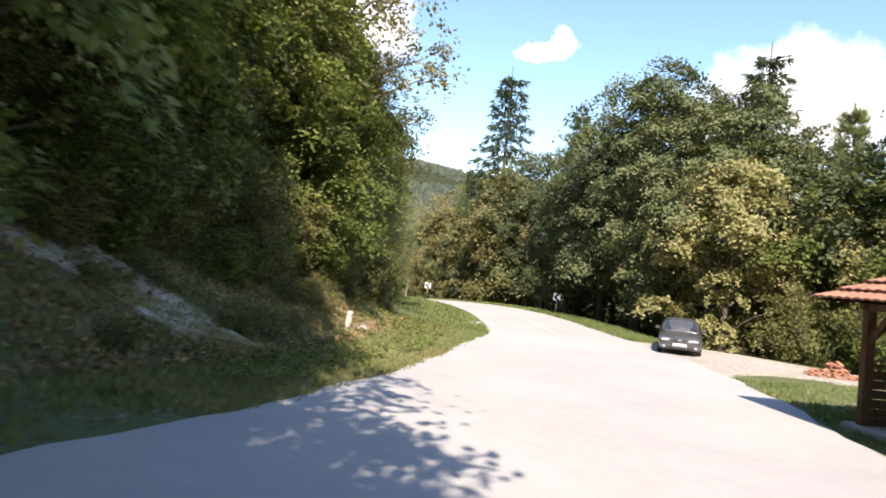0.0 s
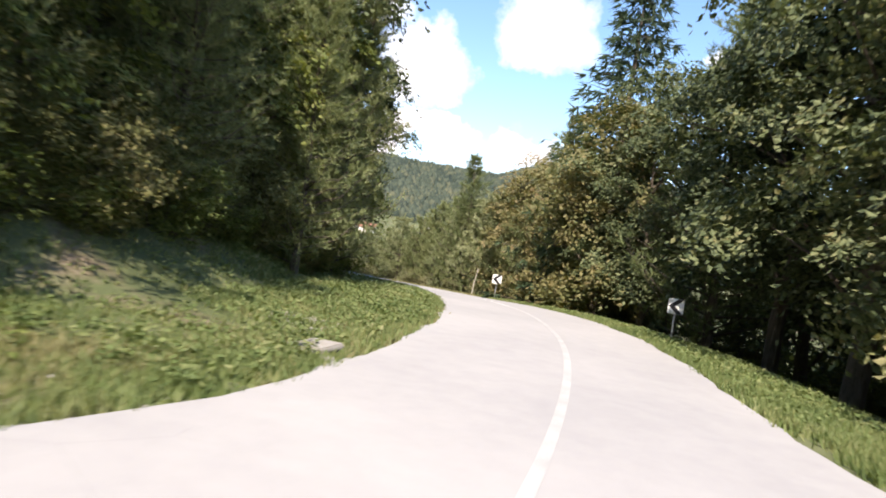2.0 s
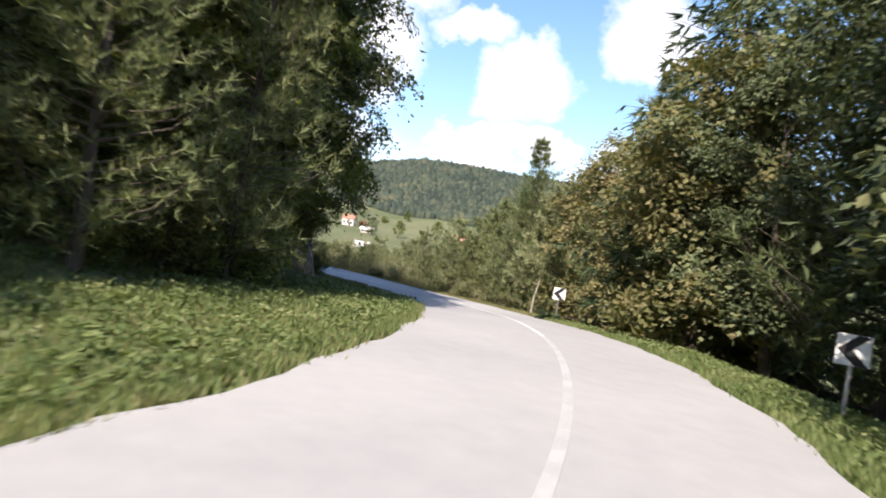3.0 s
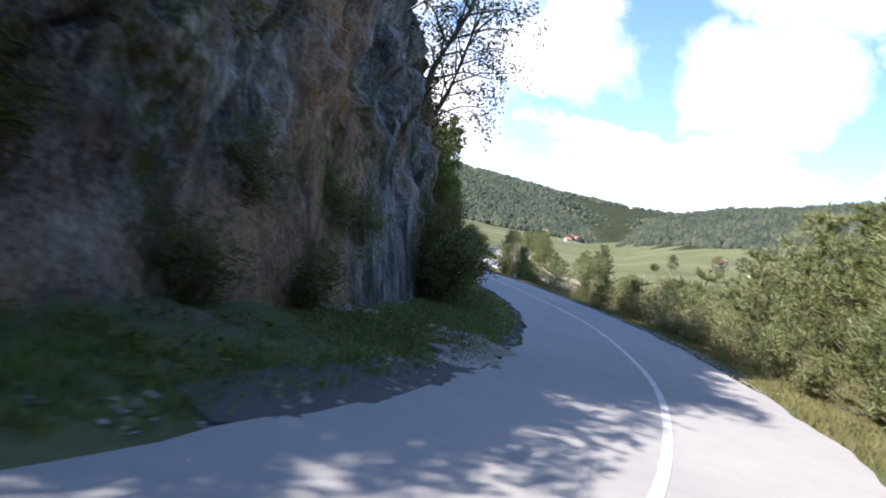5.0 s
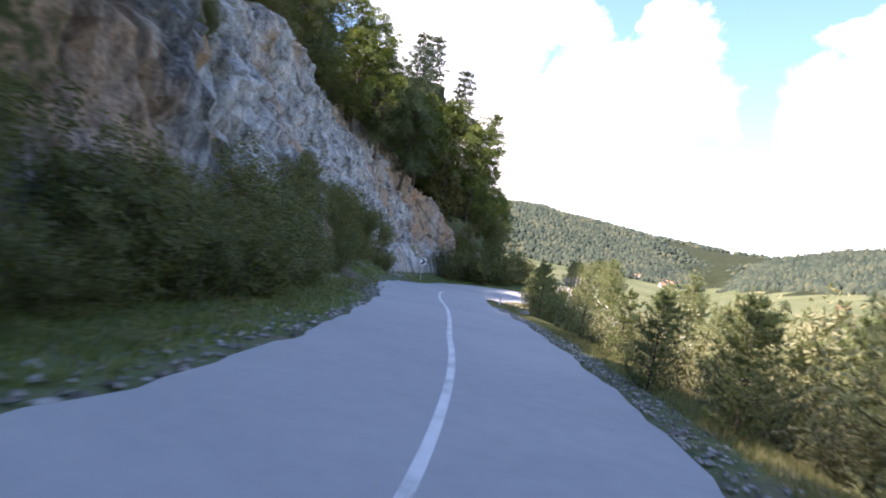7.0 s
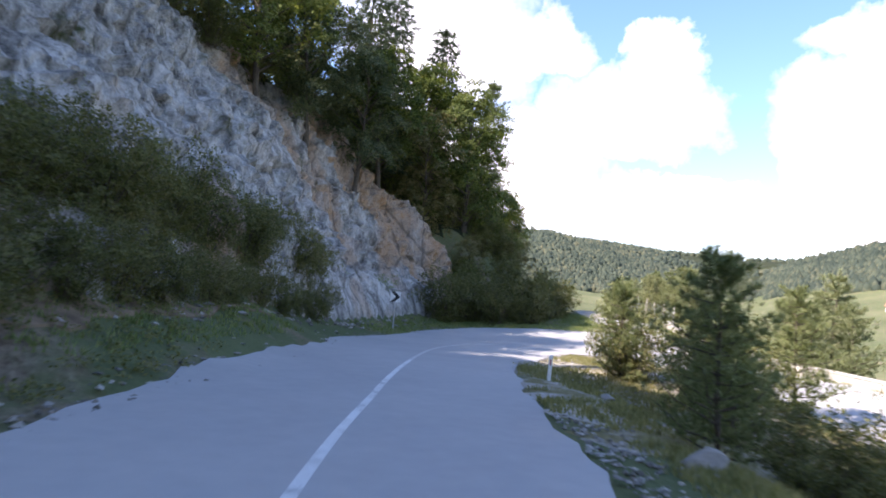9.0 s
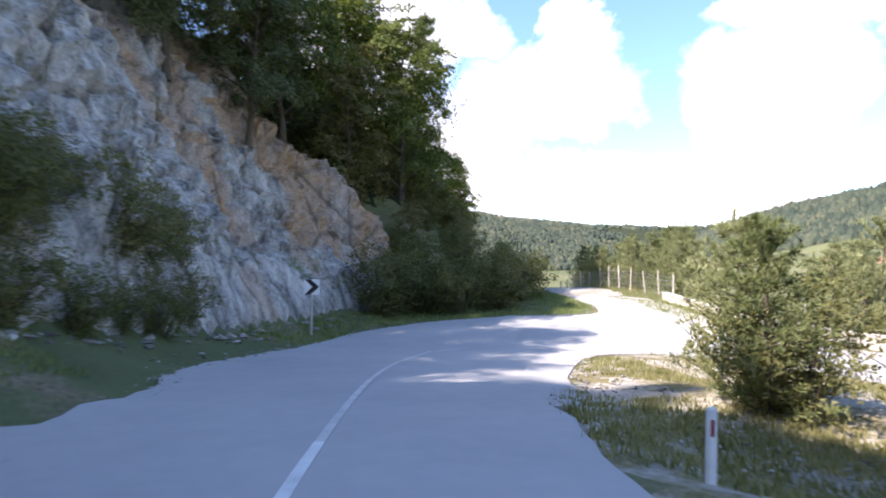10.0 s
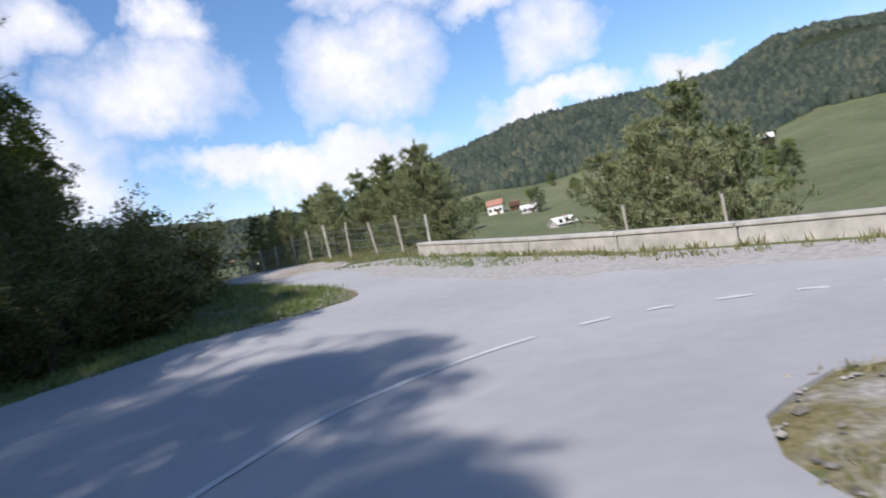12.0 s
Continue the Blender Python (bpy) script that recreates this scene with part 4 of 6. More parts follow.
PATTERNS = {
    "shade_tree": [broadleaf(s, 12.0, 3.9, 24000, 0.175, LEAF_DARK, 0.24) for s in (31, 32)],
    "high_crown": [broadleaf(s, 11.0, 3.4, 12000, 0.14, LEAF_AUTUMN, 0.42) for s in (41, 42)],
    "golden": [broadleaf(s, 8.0, 2.9, 21000, 0.17, LEAF_GOLD, -0.04) for s in (43, 44)],
    "sparse": [broadleaf(s, 7.0, 2.6, 3600, 0.13, LEAF_DARK, 0.12) for s in (33, 34)],
    "pale_shrub": [shrub(s, 2.4, 1.5, 6500, 0.10, LEAF_PALE, "bush") for s in (35, 36)],
    "pale_pine": [pine(s, 4.5, 1.85, NEEDLE_PALE, 18, 12, 0.20) for s in (37, 38, 39)],
    "oak": [broadleaf(s, 10.0, 3.6, 11000, 0.23, LEAF) for s in (1, 2, 3)],
    "ash": [broadleaf(s, 12.0, 3.9, 11500, 0.24, LEAF_DARK) for s in (4, 5)],
    "near": [broadleaf(s, 9.0, 3.2, 19000, 0.16, LEAF, 0.10) for s in (6, 7)],
    "autumn": [broadleaf(s, 8.0, 2.9, 8000, 0.20, LEAF_AUTUMN, 0.06) for s in (8, 9)],
    "pine": [pine(s, 5.0, 2.1, NEEDLE, 19, 12, 0.21) for s in (11, 12, 13)],
    "tall_pine": [pine(s, 12.0, 3.0, NEEDLE, 17, 9, 0.34) for s in (14, 15)],
    "spruce": [spruce(s, 14.0, 4.0, NEEDLE_DARK) for s in (16, 17)],
    "shrub": [shrub(s, 3.2, 1.9, 8000, 0.12, LEAF_SHRUB) for s in (21, 22, 23)],
    "low_shrub": [shrub(s, 1.5, 1.1, 2600, 0.10, LEAF_SHRUB, "bush") for s in (24, 25)],
    "green_shrub": [shrub(s, 2.2, 1.6, 6000, 0.13, LEAF, "bush") for s in (26, 27)],
}
LABELS = {
    "shade_tree": ("tall broad-leaved tree with dense grey-green leaves over the verge", "tree"),
    "high_crown": ("slender roadside tree with ochre-green crown above a bare trunk", "tree"),
    "golden": ("bushy tree with yellowing olive leaves beside the lay-by", "tree"),
    "sparse": ("small tree with thin open foliage on the rock edge", "tree"),
    "pale_shrub": ("pale olive bush on the downhill verge, leaf colour lightened for sunlight", "bush"),
    "pale_pine": ("young pine with pale needles, colour lightened for sunlight", "tree"),
    "oak": ("broad-leaved tree with dense green crown on the slope", "tree"),
    "ash": ("tall broad-leaved tree with grey-green foliage at the forest edge", "tree"),
    "near": ("leafy roadside tree with sunlit yellow-green leaves", "tree"),
    "autumn": ("broad-leaved tree with leaves turning ochre and brown", "tree"),
    "pine": ("young pine with pale green needle tufts beside the road", "tree"),
    "tall_pine": ("tall pine with upturned branches above the road", "tree"),
    "spruce": ("tall dark spruce with drooping boughs", "tree"),
    "shrub": ("dense olive-green shrub at the foot of the slope", "shrub"),
    "low_shrub": ("low twiggy bush on the road verge", "bush"),
    "green_shrub": ("fresh green bush in the undergrowth", "bush"),
}
USED = {}
dice = random.Random(5)


def grow(kind, x, y, scale=1.0, stretch=1.0, sink=0.12):
    """Stands a plant of a kind on the ground."""
    k = USED.get(kind, 0)
    USED[kind] = k + 1
    src = PATTERNS[kind][k % len(PATTERNS[kind])]
    s = scale * dice.uniform(0.88, 1.14)
    m = Matrix.Translation((x, y, spot(x, y) - sink)) @ Matrix.Rotation(dice.uniform(0, 6.28), 4, "Z") @ Matrix.Rotation(dice.gauss(0, 0.03), 4, "X") @ Matrix.Diagonal((s, s, s * stretch, 1))
    if k < len(PATTERNS[kind]):
        ob = src
        ob.matrix_basis = m
    else:
        ob = copy_thing(src, m)
        ob.matrix_basis = m
    label, cat = LABELS[kind]
    return tagged(ob, label, cat, kind.replace("_", " ") + " plants")


S_FOOT, S_ROAD = along(LINE_FOOT) - 18.0, along(LINE_A) - S0


def beside_foot(sf, e):
    """A point e metres up from the slope's foot, sf metres along it."""
    s = S_FOOT
    i = int(np.clip(np.searchsorted(s, sf), 1, len(s) - 1))
    a, b = LINE_FOOT[i - 1], LINE_FOOT[i]
    t = (b - a) / np.hypot(*(b - a))
    p = a + t * (sf - s[i - 1])
    return p[0] - t[1] * e, p[1] + t[0] * e


def beside_road(s, d):
    """A point d metres to the right of the upper road's middle line, s metres from the walk's start."""
    q = S_ROAD
    i = int(np.clip(np.searchsorted(q, s), 1, len(q) - 1))
    a, b = LINE_A[i - 1][:2], LINE_A[i][:2]
    t = (b - a) / np.hypot(*(b - a))
    p = a + t * (s - q[i - 1])
    return p[0] + t[1] * d, p[1] - t[0] * d


# the wood uphill of the first stretch
for i in range(13):
    sf = 14 + i * 2.9
    grow(("near", "tall_pine", "near")[i % 3], *beside_foot(sf + dice.uniform(-0.7, 0.7), dice.uniform(2.9, 4.0) + (0.4 if sf > 26 else 0)), (0.95, 0.85, 0.9)[i % 3])
    grow("green_shrub", *beside_foot(sf + 1.2, dice.uniform(1.9, 2.9)), 0.6)
for i in range(16):
    sf = 6 + i * 3.1
    grow(("oak", "tall_pine", "oak", "ash")[i % 4], *beside_foot(sf + dice.uniform(-1, 1), dice.uniform(5.5, 8.0)), 1.05)
    grow("shrub", *beside_foot(sf + 1.5, dice.uniform(4.0, 6.5)), 1.1)
for i in range(14):
    grow(("spruce", "oak")[i % 2], *beside_foot(0 + i * 4.2, dice.uniform(10.5, 14)), 1.05)
for i in range(8):
    grow("shrub", *beside_foot(4 + i * 2.6, dice.uniform(8, 10)), 1.3)
for sf, e, kind, s in ((-6, 3.8, "oak", 1.05), (0, 8.5, "near", 1.2), (5, 9.5, "oak", 1.05), (-10, 7, "oak", 1.15), (9.5, 7.5, "near", 1.1), (-4, 12, "spruce", 1.1), (-13, 3.0, "oak", 1.15), (-9, 11, "ash", 1.1), (-15, 8, "ash", 1.1),
                       (-2.5, 6.5, "oak", 1.0), (26, 7.5, "autumn", 1.5), (31, 6.8, "autumn", 1.3)):
    grow(kind, *beside_foot(sf, e), s)
# Includes mostly unseen trees added to shade bank and road.
for x, y, kind, k in ((-7.4, -6.8, "oak", 1.35), (-9.0, -1.0, "near", 1.3), (-11.5, 3.5, "oak", 1.2), (-12.5, -5.0, "oak", 1.4), (-16.0, 1.0, "oak", 1.35), (-6.0, -13.0, "oak", 1.45), (-17.0, 7.0, "oak", 1.3), (-13.0, 8.5, "near", 1.2), (-6.4, 21.5, "near", 1.25), (-7.0, 24.5, "near", 1.15), (-5.2, 31.0, "tall_pine", 0.9), (-5.0, 35.5, "tall_pine", 0.85), (-6.4, 28.5, "near", 1.2),
                      (-6.2, 43.4, "near", 1.0), (-7.4, 46.4, "shade_tree", 0.72), (-8.8, 48.8, "near", 0.9), (-6.4, 41.6, "shade_tree", 1.05), (-10.6, 46.2, "shade_tree", 1.15), (-11.9, 48.9, "shade_tree", 1.1), (-13.0, 51.2, "shade_tree", 1.0), (-9.4, 43.6, "shade_tree", 1.15), (-11.6, 44.2, "shade_tree", 1.1), (-14.4, 53.0, "shade_tree", 0.9), (-4.4, 21.2, "near", 0.85), (-10.6, 50.4, "shade_tree", 0.7)):
    grow(kind, x, y, k)

for i in range(34):
    grow(("shrub", "green_shrub")[i % 2], *beside_foot(-2 + i * 1.55, dice.uniform(2.6, 7.0)), dice.uniform(0.7, 1.05))
# Shade trees beside the start, mostly out of view, added to darken the bank.
for x, y, kind, k in ((-8.3, -6.2, "shade_tree", 1.3), (-7.6, -1.4, "shade_tree", 1.2), (-6.9, 2.6, "shade_tree", 1.0), (-6.7, -4.2, "shade_tree", 1.4), (-5.9, 0.2, "shade_tree", 1.05), (-6.1, 4.0, "near", 1.0), (-8.0, 6.6, "shade_tree", 0.9), (-9.6, 1.2, "near", 1.2), (-8.5, 5.5, "near", 1.2), (-7.8, 9.5, "near", 1.05), (-4.3, 23.5, "high_crown", 1.15), (-4.6, 27.5, "high_crown", 1.0),
                      (-3.4, 31.8, "tall_pine", 0.75), (-2.9, 36.6, "tall_pine", 0.8), (-3.6, 40.4, "tall_pine", 0.75), (-6.6, 41.5, "near", 0.9), (-6.0, 38.0, "near", 1.0)):
    grow(kind, x, y, k)
for i in range(18):
    grow("shrub", *beside_foot(23 + i * 0.95, dice.uniform(1.5, 3.2)), dice.uniform(0.65, 0.95))
for i in range(26):
    grow(("shrub", "green_shrub")[i % 2], *beside_foot(11 + i * 1.5, dice.uniform(2.0, 3.3)), dice.uniform(0.6, 0.85))
for i in range(18):
    grow(("shrub", "green_shrub", "shrub")[i % 3], *beside_foot(17 + i * 1.1, dice.uniform(2.4, 5.2)), dice.uniform(0.75, 1.05))
for sf, e, k in ((23.5, 3.0, 0.75), (28.5, 2.6, 0.8), (33.0, 2.8, 0.75)):
    grow("tall_pine", *beside_foot(sf, e), k)
for i in range(26):
    grow("low_shrub", *beside_foot(10 + i * 0.8, dice.uniform(0.2, 2.4)), dice.uniform(0.28, 0.6))

# the wood on the downhill side of the first stretch
for s, d, kind, k in ((31.2, 8.6, "golden", 1.08), (26.0, 14.5, "golden", 1.0), (22.6, 14.6, "tall_pine", 0.8), (20, 18.0, "near", 1.0), (21.0, 16.0, "golden", 1.1), (24.5, 16.0, "golden", 1.1), (35.0, 8.4, "shade_tree", 1.1), (38.0, 7.6, "shade_tree", 1.15), (42.5, 8.2, "shade_tree", 1.15), (47, 8.8, "tall_pine", 1.4), (51, 9.5, "shade_tree", 1.1), (35.5, 11.5, "shade_tree", 1.2), (40.2, 11.5, "shade_tree", 1.2), (33.0, 13.5, "shade_tree", 1.1), (45, 11.5, "shade_tree", 1.2), (29.5, 13.5, "oak", 1.1),
                      (55.5, 8.8, "autumn", 1.35), (31, 14, "tall_pine", 1.2), (37, 14, "spruce", 1.3), (43, 15, "ash", 1.35), (50, 15, "spruce", 1.4), (27, 15, "ash", 1.15),
                      (22, 19, "spruce", 1.1), (17, 20, "ash", 1.0), (12, 22, "oak", 1.0), (6, 20, "oak", 1.1), (24, 22, "spruce", 1.25), (31, 22, "oak", 1.3), (40, 22, "oak", 1.3), (57, 17, "ash", 1.2), (-4, 17, "oak", 1.0), (-12, 14, "oak", 1.0)):
    grow(kind, *beside_road(s, d), k)
for x, y, kind, k in ((4.6, 59.5, "spruce", 1.75), (1.6, 61.5, "tall_pine", 1.15), (2.9, 57.8, "tall_pine", 0.95), (-1.0, 63.8, "autumn", 1.1), (0.2, 64.5, "autumn", 1.45), (1.8, 67.5, "high_crown", 1.35), (-1.5, 67.0, "tall_pine", 0.8), (4.0, 64.0, "tall_pine", 1.15), (8.0, 66.0, "spruce", 1.3), (-4.0, 70.5, "tall_pine", 0.75), (2.5, 70.0, "tall_pine", 1.0), (-1.0, 74.0, "tall_pine", 0.9)):
    grow(kind, x, y, k)
for i in range(26):
    x, y = dice.uniform(-10.5, 7), dice.uniform(66, 92)
    if x < -3.0 and y < 71:
        x += 5
    grow(("tall_pine", "pine", "tall_pine", "autumn")[i % 4], x, y, (0.72, 1.5, 0.85, 0.85)[i % 4])
for i in range(18):
    grow(("green_shrub", "shrub")[i % 2], *beside_road(22 + i * 2.0, dice.uniform(10.5, 14.0)), 1.2)
for i in range(12):
    grow("spruce", *beside_road(27 + i * 2.6, dice.uniform(15.0, 19.0)), 0.75)
for i in range(9):
    grow("green_shrub", *beside_road(14 + i * 1.3, 13.5 + dice.uniform(-1, 4)), 0.9)

# pines and bushes on the downhill verge of the second stretch, standing up past the road's level
TALL = {"pale_pine": 4.5, "pine": 5.0, "pale_shrub": 2.4, "shrub": 3.2, "autumn": 8.0}


def stand(kind, s, d, top):
    """Grows a plant whose tip stands so far above the road's level."""
    x, y = beside_road(s, d)
    level = float(np.interp(s, S_ROAD, LINE_A[:, 2]))
    k = (level + top - spot(x, y)) / TALL[kind]
    grow(kind, x, y, min(max(k, 0.45), 2.3))


for i in range(130):
    s = 53.5 + 46 * (i + dice.random()) / 130
    d = (6.1, 7.7, 9.8)[i % 3] + dice.uniform(-0.4, 1.2)
    top = float(np.interp(s, (53, 58, 64, 72, 78, 85, 95, 106, 112), (5.0, 7.0, 8.6, 7.6, 4.2, 3.2, 2.6, 2.7, 2.0))) * dice.uniform(0.5, 1.0)
    kind = ("pale_pine", "pine", "pale_pine", "pale_shrub", "pale_pine", "pine", "pale_shrub", "pale_pine")[dice.randrange(8)]
    if s < 63 and d < 7:
        d += 1.4
    if top > 2.2 and "shrub" in kind:
        kind = "pale_pine"
    stand(kind, s, d * (0.93 if "shrub" in kind else 1.0), top)
for i in range(14):
    stand("pale_shrub", 64 + i * 2.9 + dice.uniform(-0.8, 0.8), dice.uniform(4.9, 5.6), dice.uniform(0.9, 1.5))
for x, y, kind, k in ((-58.5, 96.0, "pale_pine", 0.68), (-57.4, 95.3, "pine", 0.62), (-57.4, 95.9, "shrub", 0.75), (-55.2, 97.2, "shrub", 0.9), (-52.6, 94.5, "shrub", 0.8), (-50.2, 92.6, "pine", 0.6), (-54.0, 99.0, "pine", 0.8), (-48.5, 94.5, "low_shrub", 1.2), (-46.0, 91.5, "shrub", 0.6)):
    grow(kind, x, y, k)

for x, y, kind, k in ((-27.5, 79.6, "pine", 0.42), (-31.5, 82.0, "pine", 0.45), (-24.4, 78.6, "pine", 0.40), (-36.0, 84.0, "pale_pine", 0.55), (-47.6, 89.6, "pine", 0.6), (-49.2, 91.0, "pine", 0.65), (-46.2, 89.8, "shrub", 0.5)):
    grow(kind, x, y, k)

# shrubs against the rock face and on the tongue of the verge
for i in range(64):
    sf = 74 + i * 0.84
    row = i % 2
    k = dice.uniform(0.72, 1.02) * float(np.interp(sf, (74, 80, 86, 98, 104), (0.95, 0.95, 0.92, 0.74, 0.78)))
    grow("shrub", *beside_foot(sf + dice.uniform(-0.4, 0.4), (-1.0, 0.1)[row] + 0.9 * float(soft(sf, 92, 100)) + dice.uniform(-0.25, 0.25)), k * (0.8, 1.1)[row], dice.uniform(0.9, 1.2))
for i in range(5):
    grow("shrub", *beside_foot(70.0 + i * 1.6, dice.uniform(-0.5, 0.1)), 0.95)
for i in range(5):
    grow("shrub", *beside_foot(57 + i * 1.6, dice.uniform(-0.2, 0.6)), 0.5)
for x, y, k in ((-81.0, 98.8, 1.25), (-83.0, 101.6, 1.35), (-84.2, 105.0, 1.35), (-83.6, 108.2, 1.2), (-86.8, 110.6, 1.2), (-80.0, 102.2, 1.0), (-81.2, 105.6, 1.05), (-91.0, 112.6, 1.3), (-96.5, 116.0, 1.3)):
    grow("shrub", x, y, k)
# the wood above the rock face
for i in range(52):
    sf = 48 + i * 2.0
    low = 0.9 if 92 < sf < 107 else 0.6 if 107 <= sf < 146 else 0.55 if 70 < sf <= 92 else 0.8
    if sf > 111 and i % 2 == 0:
        continue
    grow(("oak", "spruce", "ash", "oak")[i % 4], *beside_foot(sf + dice.uniform(-1, 1), dice.uniform(8.6, 11.0)), (0.85, 0.72, 0.8, 0.82)[i % 4] * low)
    if i % 2:
        grow("shrub", *beside_foot(sf + 1.5, 7.9), 0.9)
for i in range(20):
    grow(("spruce", "ash")[i % 2], *beside_foot(52 + i * 5.4, dice.uniform(14, 18)), 0.8 if i < 3 or i > 9 else 0.5)
for i in range(22):
    grow(("oak", "shade_tree", "ash")[i % 3], *beside_foot(62 + i * 1.3, dice.uniform(11.5, 14.0)), 0.5)
for i in range(9):
    grow("shrub", *beside_foot(dice.uniform(60, 92), dice.uniform(1.5, 6.5)), dice.uniform(0.25, 0.45), sink=0.3)
for i in range(30):
    grow(("shrub", "shrub", "green_shrub", "autumn", "shrub")[i % 5], *beside_foot(146.5 + i * 0.75 + dice.uniform(-0.6, 0.6), dice.uniform(0.5, 10)), (1.1, 1.25, 1.3, 0.5, 1.0)[i % 5])
for i in range(14):
    grow(("shrub", "autumn", "oak", "shrub")[i % 4], *beside_foot(159 + i * 1.9, dice.uniform(2.5, 8)), (1.2, 0.7, 0.8, 1.1)[i % 4])
for x, y, kind, k in ((-97.0, 103.0, "spruce", 1.35), (-102.0, 109.0, "tall_pine", 1.2), (-92.0, 101.0, "oak", 1.25), (-88.5, 99.5, "autumn", 1.2), (-90.5, 104.0, "near", 1.2), (-86.5, 95.0, "oak", 1.15), (-94.0, 106.5, "tall_pine", 1.15), (-83.5, 92.5, "shade_tree", 0.8), (-78.0, 85.0, "oak", 1.1), (-81.0, 88.5, "shade_tree", 0.95), (-82.0, 81.0, "oak", 1.2), (-76.0, 78.0, "sparse", 1.5), (-72.0, 76.0, "sparse", 1.4), (-69.5, 77.5, "sparse", 1.2), (-86.0, 87.0, "near", 1.3), (-96.0, 98.0, "spruce", 1.3), (-90.0, 94.0, "spruce", 1.2), (-106.0, 116.5, "autumn", 1.0), (-112.0, 119.5, "spruce", 0.7), (-118.0, 123.5, "spruce", 0.7), (-124.0, 128.0, "spruce", 0.7), (-130, 131, "spruce", 0.8), (-136, 136, "spruce", 0.8)):
    grow(kind, x, y, k)
for sf, e, k in ((71.5, 2.8, 1.15), (74.0, 2.0, 1.2), (77.0, 1.7, 1.1)):
    ob = grow("sparse", *beside_foot(sf, e), k)
    at = ob.matrix_basis.translation.copy()
    ob.matrix_basis = Matrix.Translation(at) @ Matrix.Rotation(0.30, 4, Vector((-0.8, 0.6, 0))) @ Matrix.Translation(-at) @ ob.matrix_basis
# Denser rows up the slope, added to keep the road in shade.
for i in range(21):
    grow("shade_tree", *beside_foot(49.5 + i * 1.9, dice.uniform(8.2, 9.6)), 0.85 if i < 7 else 0.5)
    grow(("shade_tree", "oak")[i % 2], *beside_foot(50.4 + i * 1.9, dice.uniform(10.0, 12.5)), 1.0 if i < 6 else 0.5)
    grow("shrub", *beside_foot(50 + i * 1.5, dice.uniform(6.0, 7.6)), 1.3)
for i in range(14):
    grow("shrub", *beside_foot(49 + i * 1.2, dice.uniform(0.8, 5.5)), dice.uniform(0.6, 0.85), sink=0.3)
# Further trees set above the rock for the shade they cast below.
for sf, e in ((111.0, 8.6), (114.5, 8.2), (121.0, 8.4)):
    grow("sparse", *beside_foot(sf, e), 0.75 if sf < 118 else 1.25)
for i in range(7):
    grow(("shade_tree", "ash")[i % 2], *beside_foot(93.5 + i * 2.2, dice.uniform(9.5, 12.0)), 0.95 if i < 5 else 0.7)
# young pines behind the fence and beyond the wall
for i in range(24):
    f = i / 23
    grow(("pale_pine", "pale_pine", "pine")[i % 3], -79.6 - 20.5 * f + dice.uniform(-0.5, 0.5), 118.9 + 7.4 * f + dice.uniform(-0.3, 2.0), dice.uniform(0.85, 1.12), sink=0.2)
for x, y, k in ((-71.8, 123.0, 1.55), (-70.0, 121.6, 1.75), (-68.2, 121.0, 1.35), (-72.8, 120.8, 1.1), (-71.0, 119.4, 1.2), (-69.0, 118.6, 1.3)):
    grow("pale_pine", x, y, k * 0.93)
for i in range(9):
    grow("green_shrub", -66.0 + i * 1.9, 115.0 - i * 0.5 + dice.uniform(-0.8, 1.5), 0.6)
# Trees by the start, mostly out of view, added to shade verge and road.
for x, y, k in ((-5.4, -7.6, 1.05), (-6.4, -10.4, 1.15), (-3.7, -9.2, 1.2), (-3.4, -5.2, 1.2), (-4.3, -12.0, 1.3), (-7.4, -3.0, 1.15), (-8.8, 1.6, 1.1)):
    grow("shade_tree", x, y, k)
for x, y, k in ((-4.7, -3.4, 1.15), (-5.6, 1.4, 1.1), (-4.9, -0.6, 1.0), (-7.2, 0.6, 1.2), (-8.6, 3.4, 1.1)):
    grow("shade_tree", x, y, k, 1.25)
# Undergrowth closing the wood's edge on the bank, turning trees behind the first bend, two trees added over the rock to
# shade the hairpin.
for i, (x, y) in enumerate(((-2.9, 26.6), (-3.3, 27.9), (-3.2, 29.2), (-3.7, 30.4), (-3.4, 31.6), (-3.7, 33.0), (-3.5, 34.4), (-3.9, 35.8), (-3.8, 37.4), (-4.0, 39.0), (-3.7, 40.6), (-2.7, 25.2))):
    grow(("green_shrub", "shrub")[i % 2], x, y, dice.uniform(0.55, 0.8))
for x, y, kind, k in ((4.6, 55.4, "autumn", 1.35), (2.0, 58.6, "autumn", 1.0), (7.0, 52.5, "shade_tree", 0.85), (17.2, 29.6, "golden", 1.0), (-66.6, 77.2, "shade_tree", 0.66), (-70.4, 78.8, "shade_tree", 0.66)):
    grow(kind, x, y, k)

